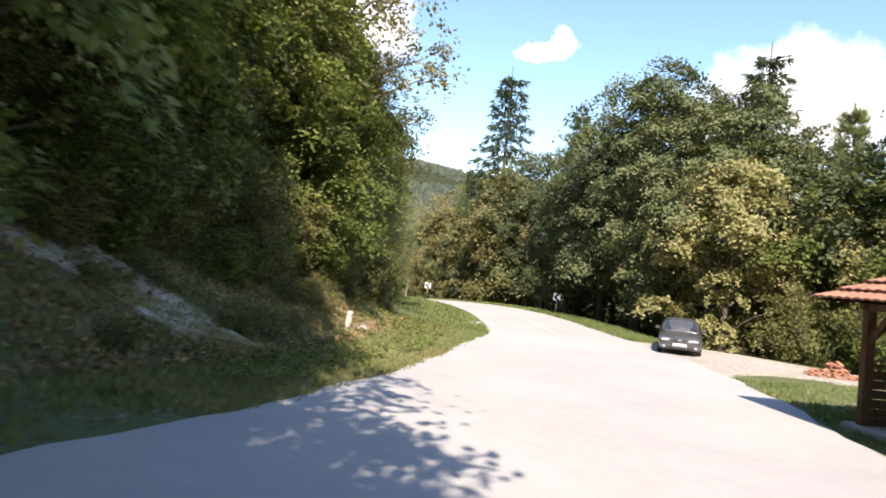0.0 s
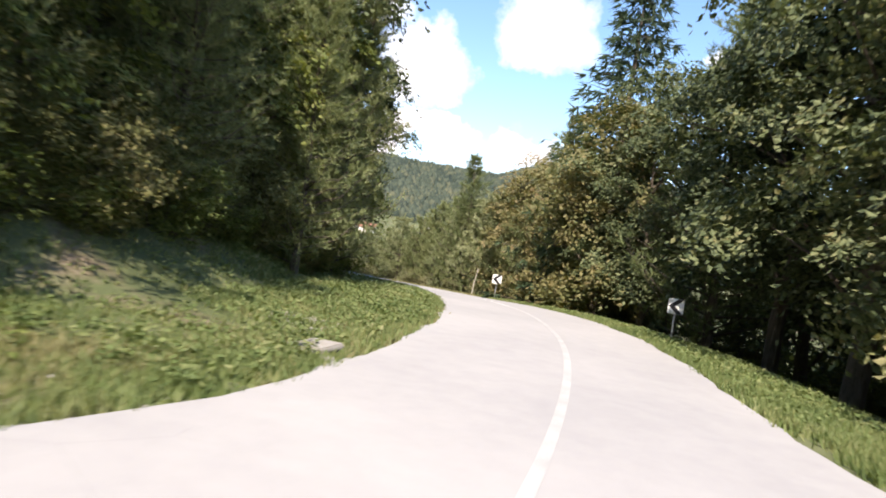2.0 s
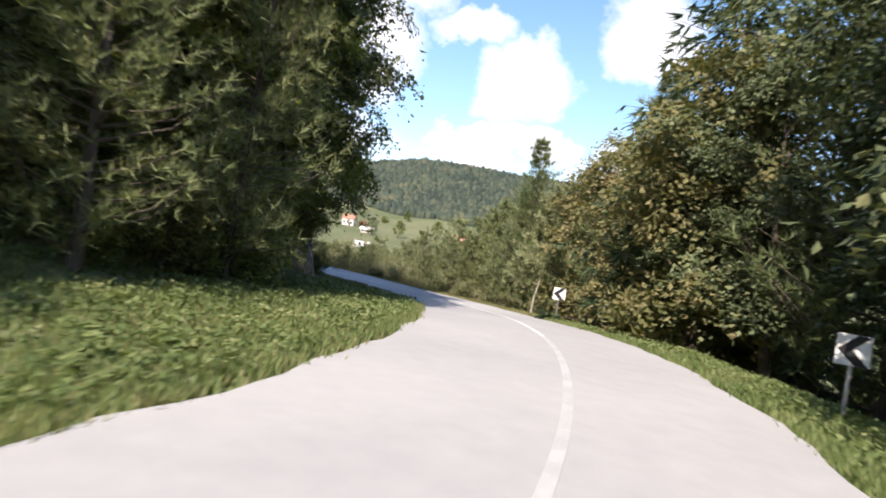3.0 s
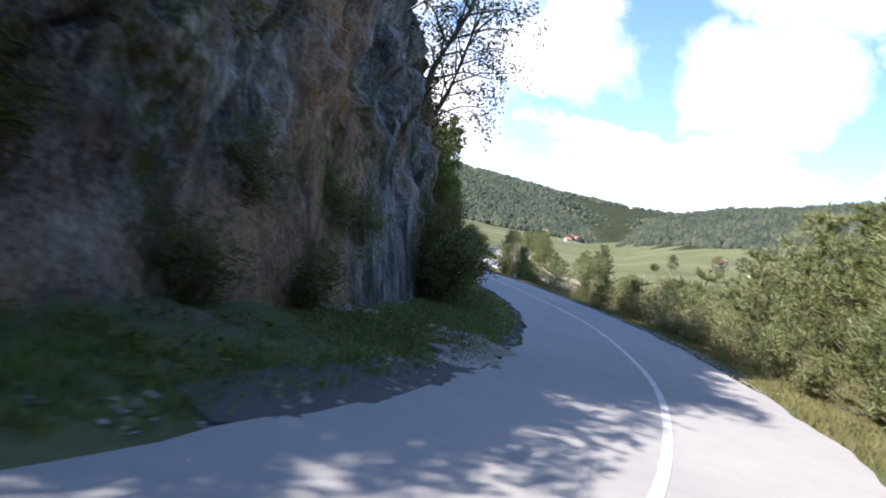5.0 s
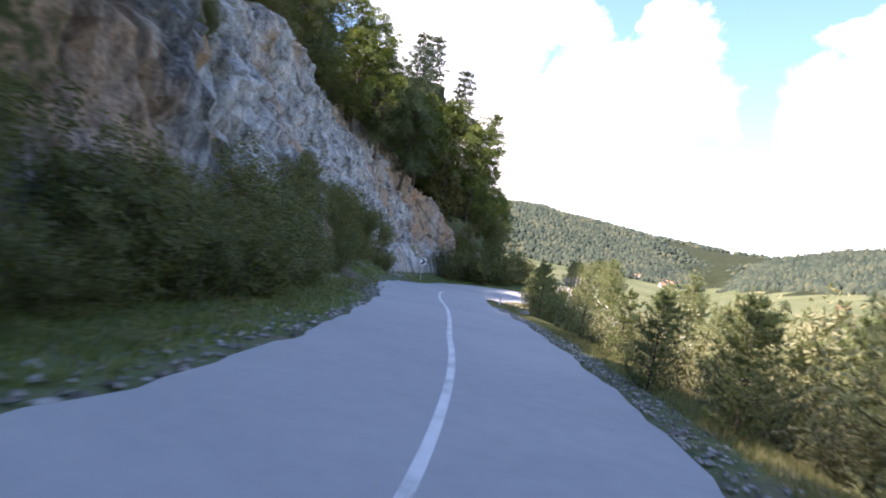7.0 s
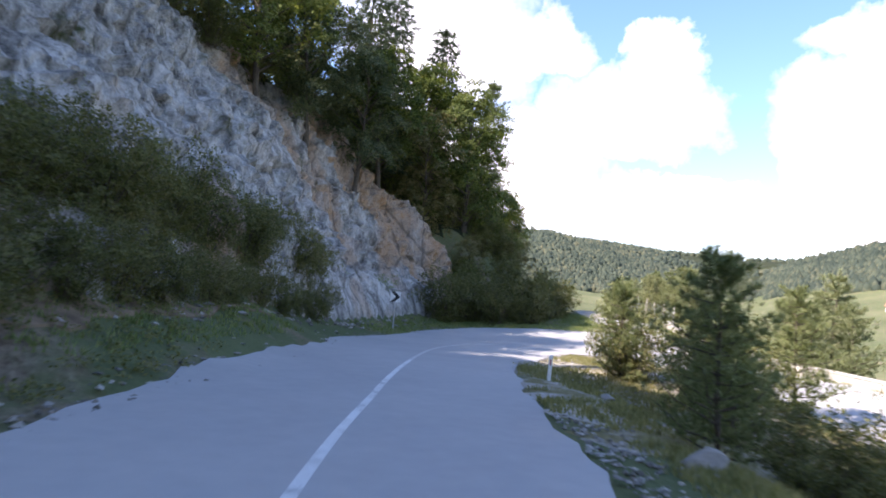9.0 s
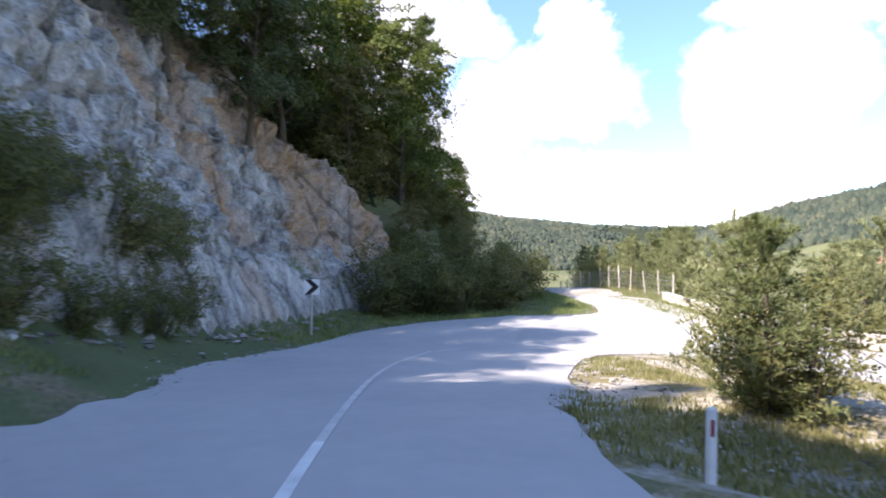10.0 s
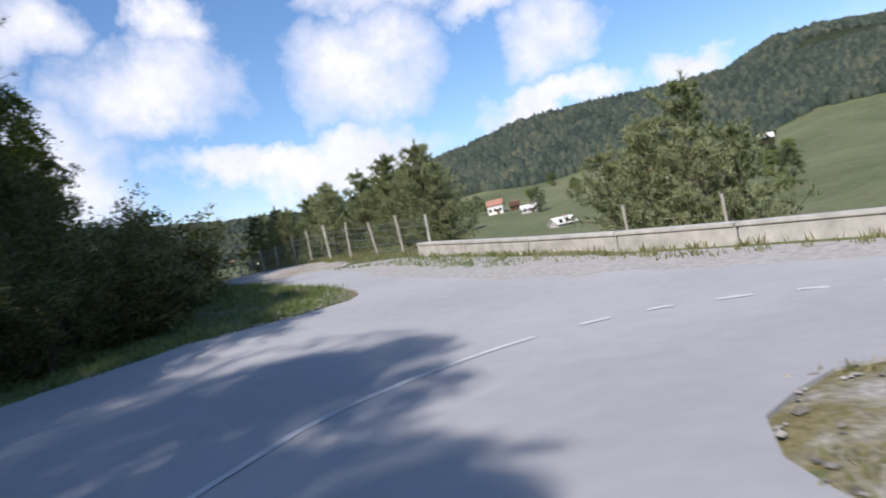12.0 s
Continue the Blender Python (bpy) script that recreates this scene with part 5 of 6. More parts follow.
# ---- rubble and stones ----
def stones(name, places, label, mat=None):
    """Loose stones too many to count, as one mesh of small angular lumps."""
    base_v = np.array([(1, 0, 0), (-1, 0, 0), (0, 1, 0), (0, -1, 0), (0, 0, 1), (0, 0, -0.6), (0.6, 0.6, 0.5), (-0.6, 0.5, 0.4)])
    base_f = [(0, 6, 4), (6, 2, 4), (2, 7, 4), (7, 1, 4), (1, 3, 4), (3, 0, 4), (0, 2, 6), (2, 1, 7), (0, 5, 2), (2, 5, 1), (1, 5, 3), (3, 5, 0)]
    verts, faces = [], []
    for x, y, r in places:
        sc = np.array([r * dice.uniform(0.7, 1.4), r * dice.uniform(0.7, 1.4), r * dice.uniform(0.35, 0.75)])
        a = dice.uniform(0, 6.28)
        v = (base_v + rng.normal(0, 0.16, base_v.shape)) * sc
        v = np.stack([v[:, 0] * math.cos(a) - v[:, 1] * math.sin(a), v[:, 0] * math.sin(a) + v[:, 1] * math.cos(a), v[:, 2]], 1)
        n = len(verts)
        verts.extend((v + np.array([x, y, 0])).tolist())
        faces.extend([tuple(k + n for k in f) for f in base_f])
    v = np.array(verts)
    c = np.repeat(np.array([(p[0], p[1]) for p in places]), len(base_v), 0)
    v[:, 2] += land(c[:, 0], c[:, 1]) + 0.02
    return tagged(new(name, mesh_of(name, v, faces, mat or STONE)), label, "stones", kind="stuff")


def stone_material():
    m, k, b, pos = material("broken_stone", 0.95, 0.0, 0.2)
    isle = k.n("ShaderNodeNewGeometry").outputs["Random Per Island"]
    f = k.math("ADD", k.math("MULTIPLY", isle, 0.7), k.math("MULTIPLY", k.noise(pos, 8.0, 5.0), 0.3))
    link(k, k.ramp(f, [(0.1, (0.10, 0.092, 0.078)), (0.5, (0.235, 0.222, 0.198)), (0.9, (0.45, 0.43, 0.395))]), b, "Base Color")
    return m


STONE = stone_material()
left_stones = [(*beside_road(dice.uniform(56, 121), -2.85 - 0.9 * abs(dice.gauss(0, 0.45)) - 0.5 * (1 if dice.random() < 0.3 else 0)), dice.uniform(0.02, 0.09)) for _ in range(1200)]
left_stones = [q for q, bad in zip(left_stones, inside(HAIRPIN, np.array([q[0] for q in left_stones]), np.array([q[1] for q in left_stones]))) if not bad]
stones("roadside_rubble", left_stones, "pale broken stones along the road edge below the rock")
stones("roadside_rubble", [(*beside_road(dice.uniform(70, 114), 2.85 + abs(dice.gauss(0, 0.45))), dice.uniform(0.012, 0.055)) for _ in range(2200)], "pale gravel strip between asphalt and bushes")
stones("fallen_rubble", [(*beside_foot(dice.uniform(60, 150), dice.gauss(-0.2, 0.5)), dice.uniform(0.04, 0.17)) for _ in range(800)], "fallen broken stones at the foot of the rock")
stones("spilled_rubble", [(-9.9 - 3.4 * u + dice.gauss(0, 0.25), 58.7 + 2.0 * u + dice.gauss(0, 0.35), dice.uniform(0.03, 0.13)) for u in np.linspace(0, 1, 260)], "pale broken stones spilled beside the road")
stones("gravel_edge", [(*beside_road(dice.uniform(-3, 50), -3.05 - abs(dice.gauss(0, 0.25)) - 0.9 * (1 - float(soft(np.array(q), 19, 28)))), dice.uniform(0.012, 0.035)) for q in np.linspace(-3, 50, 700)], "crumbled pale grit along the road edge")
isx, isy = rng.uniform(-65, -54, 1500), rng.uniform(92, 101, 1500)
ok = ~inside(HAIRPIN, isx, isy) & (np.abs(beside(LINE_A, isx, isy)[1]) > 3) & (rough_noise(np.stack([isx, isy, isx * 0], 1), 0.45, 2) > -0.05)
island = [(x, y, dice.uniform(0.015, 0.06)) for x, y in zip(isx[ok], isy[ok])]
stones("island_rubble", island, "bleached gravel and stones on the bare island of the bend")
rag = []
for (ax, ay), (bx, by) in zip(HAIRPIN[15:22], HAIRPIN[16:23]):
    for _ in range(int(11 * math.hypot(bx - ax, by - ay))):
        u = dice.random()
        rag.append((ax + (bx - ax) * u + dice.gauss(0, 0.15), ay + (by - ay) * u + dice.gauss(0, 0.15), dice.uniform(0.012, 0.05)))
for (ax, ay), (bx, by) in zip(HAIRPIN[0:7], HAIRPIN[1:8]):
    for _ in range(int(22 * math.hypot(bx - ax, by - ay))):
        u = dice.random()
        rag.append((ax + (bx - ax) * u - abs(dice.gauss(0, 0.25)), ay + (by - ay) * u - dice.gauss(0.05, 0.2), dice.uniform(0.012, 0.06)))
stones("edge_rubble", rag, "crumbled asphalt and stones along the broken pavement edge")
for k, (x, y, size) in enumerate(((-45.8, 87.6, (0.32, 0.28, 0.22)), (-52.0, 90.8, (0.22, 0.2, 0.12)), (-10.6, 58.6, (0.5, 0.3, 0.12)), (-12.6, 60.5, (0.4, 0.3, 0.12)),
                                  (1.6, 29.0, (0.28, 0.2, 0.10)), (1.3, 29.5, (0.2, 0.16, 0.08)), (1.85, 28.5, (0.18, 0.14, 0.07)), (-2.3, 19.6, (0.35, 0.3, 0.2)))):
    ob = boulder("boulder", size, 40 + k, STONE)
    ob.location = (x, y, spot(x, y) + size[2] * 0.25)
    tagged(ob, "angular pale limestone block lying on the verge", "rock", "fallen blocks")


def culvert_head(x, y, az):
    """The broken mouth of a drain at the road's edge: a tipped slab over a pipe blackened for its dark opening."""
    top = tagged(new("culvert_head"), "broken pale concrete drain head beside the asphalt", "drain")
    top.matrix_basis = Matrix.Translation((x, y, spot(x, y))) @ Matrix.Rotation(radians(az), 4, "Z")
    bm = bmesh.new()
    box(bm, (0.72, 0.46, 0.09), (0, 0.06, 0.08), Euler((0.14, -0.08, 0)).to_matrix(), 0.022)
    for v in bm.verts:
        v.co += Vector((0.03 * math.sin(v.co.y * 19), 0.04 * math.sin(v.co.x * 13), 0))
    part("slab", bm, STONE, top, "tipped pale concrete slab")
    bm = bmesh.new()
    box(bm, (0.62, 0.09, 0.16), (-0.05, -0.2, 0.0), None, 0.02)
    part("sill", bm, STONE, top)
    bm = bmesh.new()
    tube(bm, [(-0.1, -0.26, 0.02), (-0.1, 0.1, 0.01)], 0.09, 0.09, 14)
    part("pipe", bm, BLACK, top, "drain pipe coloured black for the dark of its opening")
    return top


culvert_head(1.5, 28.9, -20)

# ---- bare patches ----
tagged(patch("bare_bank", [(-2.0, 16.0), (-2.9, 18.6), (-3.3, 21.6), (-2.7, 23.4), (-1.9, 21.6), (-1.7, 18.4)], 0.5, 0.07, EARTH, 0.35), "bare ochre earth on the cut bank", "bare ground", kind="structure")
bank = [beside_foot(sf, -0.9 + 0.3 * math.sin(sf)) for sf in range(97, 119, 3)] + [beside_foot(sf, 0.5) for sf in range(118, 96, -3)]
tagged(patch("bare_bank", bank, 0.6, 0.06, EARTH, 0.3), "bare stony earth bank under the shrubs", "bare ground", kind="structure")
for k, (outline, label) in enumerate((([(-14.5, 8.6), (-9.0, 9.4), (-6.0, 10.2), (-3.8, 11.6), (-3.7, 12.4), (-6.2, 11.8), (-9.5, 11.6), (-15.0, 11.8)], "bare stony track climbing the grass slope"),
                                      ([(0.5, 29.9), (1.1, 30.0), (1.0, 31.0), (0.4, 31.7), (-0.2, 31.2), (0.0, 30.4)], "bare pale earth patch on the verge"),
                                      ([(-60.5, 97.6), (-63.4, 98.6), (-63.8, 99.3), (-61.5, 99.5), (-58.0, 99.0), (-57.4, 97.9)], "bleached gravel patch on the island"))):
    tagged(patch("track" if k == 0 else "bare_patch", outline, 0.5, 0.13 if k == 0 else 0.04, DRY_GROUND if k < 2 else GRAVEL, 0.5 if k == 0 else 0.25), label, "bare ground", kind="structure")


# ---- chevron signs ----
def chevron_sign(x, y, face_az, high, size, way, label, post_r=0.03, post_mat=None):
    """A square board with one black chevron on white, on a post; way: -1 points left, 1 right."""
    top = tagged(new("chevron_sign"), label, "road sign", "bend signs")
    g = spot(x, y)
    top.matrix_basis = Matrix.Translation((x, y, g)) @ Matrix.Rotation(radians(face_az), 4, "Z")
    bm = bmesh.new()
    rod(bm, (0, 0.03, -0.2), (0, 0.03, high + size * 0.3), post_r, None, 10)
    part("post", bm, post_mat or STEEL, top)
    bm = bmesh.new()
    box(bm, (size, 0.025, size), (0, 0, high), None, 0.006)
    board = part("board", bm, WHITE, top)
    h = size / 2
    w = h * 0.98
    bm = bmesh.new()
    pts2 = [(-0.15 * way * h, w), (0.95 * way * h, 0.0), (-0.15 * way * h, -w), (-0.95 * way * h, -w), (0.1 * way * h, 0.0), (-0.95 * way * h, w)]
    front = [bm.verts.new((px, -0.018, high + pz)) for px, pz in pts2]
    backv = [bm.verts.new((px, -0.0135, high + pz)) for px, pz in pts2]
    f1 = bm.faces.new(front)
    for a in range(6):
        bm.faces.new((front[a], front[(a + 1) % 6], backv[(a + 1) % 6], backv[a]))
    bmesh.ops.triangulate(bm, faces=[f1])
    bmesh.ops.recalc_face_normals(bm, faces=bm.faces)
    part("chevron", bm, BLACK, board, "black chevron")
    for dz in (-0.25, 0.25):
        bm = bmesh.new()
        box(bm, (0.12, 0.03, 0.04), (0, 0.035, high + dz * size), None, 0.004)
        part("clamp", bm, STEEL, board)
    return top


chevron_sign(7.3, 41.4, 4, 1.12, 0.46, -1, "white square bend sign with black chevron among trees")
chevron_sign(-1.2, 59.2, 14, 1.25, 0.54, -1, "white square bend sign with black chevron on the far verge")
chevron_sign(-74.7, 93.2, 66, -0.27 - spot(-74.7, 93.2), 0.58, 1, "white bend sign with black chevron below the rock face", 0.045)


# ---- marker posts ----
def delineator(x, y, az, label):
    top = tagged(new("delineator_post"), label, "marker post")
    top.matrix_basis = Matrix.Translation((x, y, spot(x, y))) @ Matrix.Rotation(radians(az), 4, "Z") @ Matrix.Rotation(radians(2), 4, "Y")
    bm = bmesh.new()
    box(bm, (0.10, 0.07, 0.95), (0, 0, 0.30), None, 0.02)
    for v in bm.verts:
        if v.co.z > 0.6:
            v.co.z += 0.25 * v.co.x
    post = part("post", bm, WHITE, top)
    bm = bmesh.new()
    box(bm, (0.035, 0.012, 0.16), (0.0, -0.037, 0.58), None, 0.004)
    part("reflector", bm, RED_FILM, post, "dark red reflector")


delineator(-55.1, 91.2, 60, "short white marker post with dark reflector on the verge")


def kilometre_stone(x, y, az):
    top = tagged(new("kilometre_stone"), "weathered whitewashed stone marker on the bank", "marker post")
    top.matrix_basis = Matrix.Translation((x, y, spot(x, y))) @ Matrix.Rotation(radians(az), 4, "Z")
    bm = bmesh.new()
    box(bm, (0.17, 0.12, 0.58), (0, 0, 0.20), Euler((0.05, 0.06, 0)).to_matrix(), 0.03)
    for v in bm.verts:
        if v.co.z > 0.4:
            v.co.x *= 0.8
    part("stone", bm, CONCRETE, top)
    bm = bmesh.new()
    box(bm, (0.145, 0.11, 0.10), (0.03, -0.02, 0.53), Euler((0.05, 0.06, 0)).to_matrix(), 0.035)
    part("cap", bm, WHITE, top)


kilometre_stone(-2.5, 18.4, 10)

# a lone thin dead trunk leaning on the verge, shaped as a stake
bm = bmesh.new()
tube(bm, [(0, 0, -0.2), (0.06, 0, 0.9), (0.2, 0.02, 1.8)], 0.045, 0.03, 8)
stake = tagged(part("stake", bm, POST_WOOD), "leaning pale thin dead trunk on the verge", "stake")
stake.location = (-3.3, 62.6, spot(-3.3, 62.6))


# ---- fence and wall ----
def fence(a, b, count):
    """Wire fence on upright posts between two points."""
    top = tagged(new("fence"), "wire fence on pale upright posts beside the track", "fence")
    tops = []
    for k in range(count):
        f = k / (count - 1)
        x, y = a[0] + (b[0] - a[0]) * f + dice.uniform(-0.15, 0.15), a[1] + (b[1] - a[1]) * f
        g = spot(x, y)
        h = dice.uniform(1.35, 1.7)
        bm = bmesh.new()
        rod(bm, (x, y, g - 0.2), (x + dice.gauss(0, 0.05), y + dice.gauss(0, 0.05), g + h), 0.055, 0.05, 7)
        part("post", bm, POST_WOOD if k % 4 else CONCRETE, top)
        tops.append((x, y, g, h))
    for (x1, y1, g1, h1), (x2, y2, g2, h2) in zip(tops, tops[1:]):
        for q in (0.15, 0.45, 0.75, 1.05, 1.3):
            bm = bmesh.new()
            mid = ((x1 + x2) / 2, (y1 + y2) / 2, (g1 + g2) / 2 + q - 0.04)
            tube(bm, [(x1, y1, g1 + q), mid, (x2, y2, g2 + q)], 0.007, 0.007, 3)
            part("wire", bm, STEEL, top)
        bm = bmesh.new()
        for u in np.arange(0.5, 10) / 10:
            p = Vector((x1, y1, g1)).lerp(Vector((x2, y2, g2)), float(u))
            rod(bm, p + Vector((0, 0, 0.1)), p + Vector((0, 0, 1.3)), 0.004, None, 3)
        part("mesh_wire", bm, STEEL, top)
    return top


fence((-78.7, 116.3), (-99.2, 124.0), 12)


def low_wall(points, high, thick):
    """A cast wall in lengths with a slightly proud coping, each length a part."""
    top = tagged(new("wall_roadside"), "low weathered concrete wall along the outside of the bend", "wall", kind="structure")
    line = rounded(points, 1.5)
    for i in range(0, len(line) - 2, 2):
        a, b = Vector((*line[i][:2], 0)), Vector((*line[min(i + 2, len(line) - 1)][:2], 0))
        mid, d = (a + b) / 2, (b - a)
        g = (spot(a.x, a.y) + spot(b.x, b.y)) / 2
        turn = Euler((0, -math.atan2(spot(b.x, b.y) - spot(a.x, a.y), d.length) * -1 * -1, math.atan2(d.y, d.x))).to_matrix()
        bm = bmesh.new()
        box(bm, (d.length - 0.015, thick, high + 0.5), (mid.x, mid.y, g + high / 2 - 0.25 - 0.04), turn, 0.015)
        seg = part("wall_length", bm, CONCRETE, top)
        bm = bmesh.new()
        box(bm, (d.length - 0.012, thick + 0.06, 0.09), (mid.x, mid.y, g + high + 0.005), turn, 0.02)
        part("coping", bm, CONCRETE, seg)
    return top


low_wall([(-78.6, 115.5), (-71.2, 111.2), (-65.2, 108.9), (-55.0, 106.6), (-46.0, 104.6)], 0.40, 0.32)
for x, y in ((-70.2, 112.9), (-67.5, 111.6), (-62.0, 109.9)):
    bm = bmesh.new()
    rod(bm, (0, 0, -0.6), (0.03, 0, 0.95), 0.045, 0.04, 8)
    ob = tagged(part("fence_post", bm, POST_WOOD), "pale upright post standing behind the low wall", "post", "posts behind the wall")
    ob.location = (x, y, spot(x, y))


# ---- parked car ----
def car_paint():
    m, k, b, pos = material("dark_grey_car_paint", 0.28, 0.35, 0.5)
    f = k.noise(pos, 3.0, 4.0)
    link(k, k.ramp(f, [(0.3, (0.075, 0.078, 0.085)), (0.7, (0.105, 0.108, 0.115))]), b, "Base Color")
    b.inputs["Coat Weight"].default_value = 0.6
    return m


def glass_material(name, tint, rough=0.03):
    m, k, b, pos = material(name, rough, 0.0, 0.6)
    f = k.noise(pos, 2.0, 3.0)
    link(k, k.ramp(f, [(0.3, tuple(c * 0.8 for c in tint)), (0.7, tint)]), b, "Base Color")
    return m


CAR_PAINT, CAR_GLASS = car_paint(), glass_material("tinted_car_glass", (0.03, 0.036, 0.042))
LAMP_GLASS, RUBBER = glass_material("headlight_glass", (0.50, 0.52, 0.54), 0.10), plain("tyre_rubber", (0.025, 0.025, 0.026), 0.85)
TRIM = plain("black_plastic_trim", (0.03, 0.03, 0.032), 0.6)


def loft(bm, sections):
    """A closed skin through rings of points of equal count."""
    rings = [[bm.verts.new(p) for p in s] for s in sections]
    n = len(rings[0])
    for a, b in zip(rings, rings[1:]):
        for k in range(n):
            bm.faces.new((a[k], a[(k + 1) % n], b[(k + 1) % n], b[k]))
    bm.faces.new(list(reversed(rings[0])))
    bm.faces.new(rings[-1])
    bmesh.ops.recalc_face_normals(bm, faces=bm.faces)


def parked_car(x, y, az):
    top = tagged(new("car"), "parked dark grey compact hatchback car facing the road", "car")
    top.matrix_basis = Matrix.Translation((x, y, spot(x, y) + 0.05)) @ Matrix.Rotation(radians(az), 4, "Z") @ Matrix.Scale(0.88, 4)
    # along y: the nose at -2.05; width 1.70, height 1.42
    body = []
    for py, w, lo, belt, crown in ((-2.06, 0.60, 0.34, 0.56, 0.60), (-2.00, 0.72, 0.24, 0.62, 0.67), (-1.80, 0.80, 0.20, 0.69, 0.75), (-1.40, 0.84, 0.19, 0.76, 0.84), (-0.80, 0.85, 0.19, 0.84, 0.93),
                                   (0.0, 0.85, 0.19, 0.88, 0.95), (0.9, 0.85, 0.19, 0.90, 0.97), (1.5, 0.84, 0.20, 0.92, 0.98), (1.85, 0.80, 0.24, 0.90, 0.96), (1.98, 0.70, 0.32, 0.82, 0.88)):
        body.append([(px * w, py, pz) for px, pz in ((-0.92, lo), (-1.0, lo + 0.12), (-1.02, (lo + belt) / 2 + 0.05), (-0.98, belt - 0.03), (-0.90, belt + 0.02), (-0.45, crown), (0, crown + 0.012), (0.45, crown), (0.90, belt + 0.02), (0.98, belt - 0.03), (1.02, (lo + belt) / 2 + 0.05), (1.0, lo + 0.12), (0.92, lo))])
    bm = bmesh.new()
    loft(bm, body)
    shell = part("body", bm, CAR_PAINT, top)
    shell.data.polygons.foreach_set("use_smooth", [True] * len(shell.data.polygons))
    cabin = []
    for py, w, z0, z1 in ((-0.95, 0.66, 0.88, 0.905), (-0.35, 0.62, 0.90, 1.30), (-0.10, 0.60, 0.90, 1.39), (0.5, 0.59, 0.9, 1.42), (1.1, 0.58, 0.9, 1.38), (1.45, 0.57, 0.92, 1.22), (1.75, 0.60, 0.92, 0.96)):
        ws = 0.80
        cabin.append([(-ws, py, z0), (-(ws * 0.35 + w * 0.65), py, z0 + (z1 - z0) * 0.7), (-w * 0.93, py, z1 - 0.02), (-w * 0.5, py, z1 + 0.015), (w * 0.5, py, z1 + 0.015), (w * 0.93, py, z1 - 0.02), ((ws * 0.35 + w * 0.65), py, z0 + (z1 - z0) * 0.7), (ws, py, z0)])
    bm = bmesh.new()
    loft(bm, cabin)
    roof = part("cabin", bm, CAR_PAINT, top)
    roof.data.polygons.foreach_set("use_smooth", [True] * len(roof.data.polygons))

    def pane(name, pts3, mat, parent, label="", thick=0.012):
        bm = bmesh.new()
        f = bm.faces.new([bm.verts.new(p) for p in pts3])
        bmesh.ops.recalc_face_normals(bm, faces=[f])
        made = bmesh.ops.extrude_face_region(bm, geom=[f])
        n = f.normal.copy()
        bmesh.ops.translate(bm, vec=n * thick, verts=[v for v in made["geom"] if isinstance(v, bmesh.types.BMVert)])
        bmesh.ops.recalc_face_normals(bm, faces=bm.faces)
        return part(name, bm, mat, parent, label)

    pane("windscreen", [(-0.69, -0.90, 0.935), (0.69, -0.90, 0.935), (0.55, -0.22, 1.355), (-0.55, -0.22, 1.355)], CAR_GLASS, roof)
    pane("rear_window", [(0.60, 1.70, 1.0), (-0.60, 1.70, 1.0), (-0.50, 1.42, 1.25), (0.50, 1.42, 1.25)], CAR_GLASS, roof)
    for sx in (-1, 1):
        pane("side_window", [(sx * 0.805, -0.62, 0.93), (sx * 0.805, 0.35, 0.95), (sx * 0.665, 0.35, 1.32), (sx * 0.675, -0.16, 1.29)][::sx], CAR_GLASS, roof)
        pane("side_window", [(sx * 0.805, 0.42, 0.95), (sx * 0.80, 1.25, 0.96), (sx * 0.66, 1.1, 1.28), (sx * 0.665, 0.42, 1.32)][::sx], CAR_GLASS, roof)
        bm = bmesh.new()
        box(bm, (0.40, 0.10, 0.12), (sx * 0.53, -2.03, 0.60), Euler((0.25, 0, -sx * 0.22)).to_matrix(), 0.04)
        part("headlight", bm, LAMP_GLASS, shell, "clear headlight")
        bm = bmesh.new()
        box(bm, (0.15, 0.06, 0.10), (sx * 0.60, -2.10, 0.345), Euler((0, 0, -sx * 0.15)).to_matrix(), 0.025)
        part("fog_light", bm, LAMP_GLASS, shell, "small round fog light")
        bm = bmesh.new()
        box(bm, (0.20, 0.09, 0.13), (sx * 0.93, -0.62, 0.98), Euler((0, 0, sx * 0.2)).to_matrix(), 0.03)
        mirror = part("side_mirror", bm, CAR_PAINT, top)
        bm = bmesh.new()
        box(bm, (0.08, 0.05, 0.05), (sx * 0.81, -0.60, 0.945), None, 0.01)
        part("stalk", bm, TRIM, mirror)
        bm = bmesh.new()
        box(bm, (0.16, 0.05, 0.30), (sx * 0.68, 1.965, 0.78), None, 0.03)
        part("tail_light", bm, RED_FILM, shell, "red tail light")
        bm = bmesh.new()
        box(bm, (0.03, 1.9, 0.06), (sx * 0.868, 0.1, 0.52), None, 0.01)
        part("side_strip", bm, TRIM, shell)
    bm = bmesh.new()
    box(bm, (1.50, 0.16, 0.20), (0, -2.03, 0.38), None, 0.06)
    bumper = part("bumper", bm, CAR_PAINT, top)
    bm = bmesh.new()
    box(bm, (0.82, 0.03, 0.09), (0, -2.115, 0.29), None, 0.02)
    part("air_intake", bm, TRIM, bumper, "black air intake")
    bm = bmesh.new()
    box(bm, (0.52, 0.015, 0.115), (0, -2.122, 0.42), None, 0.006)
    plate = part("number_plate", bm, WHITE, bumper, "white number plate with unreadable bars")
    for k in range(6):
        bm = bmesh.new()
        box(bm, (0.045, 0.006, 0.065), (-0.18 + 0.072 * k, -2.133, 0.42))
        part("bar", bm, BLACK, plate)
    bm = bmesh.new()
    box(bm, (0.62, 0.05, 0.07), (0, -2.045, 0.60), Euler((0.3, 0, 0)).to_matrix(), 0.02)
    grille = part("grille", bm, TRIM, shell, "black grille")
    bm = bmesh.new()
    box(bm, (0.16, 0.03, 0.05), (0, -2.075, 0.61), None, 0.012)
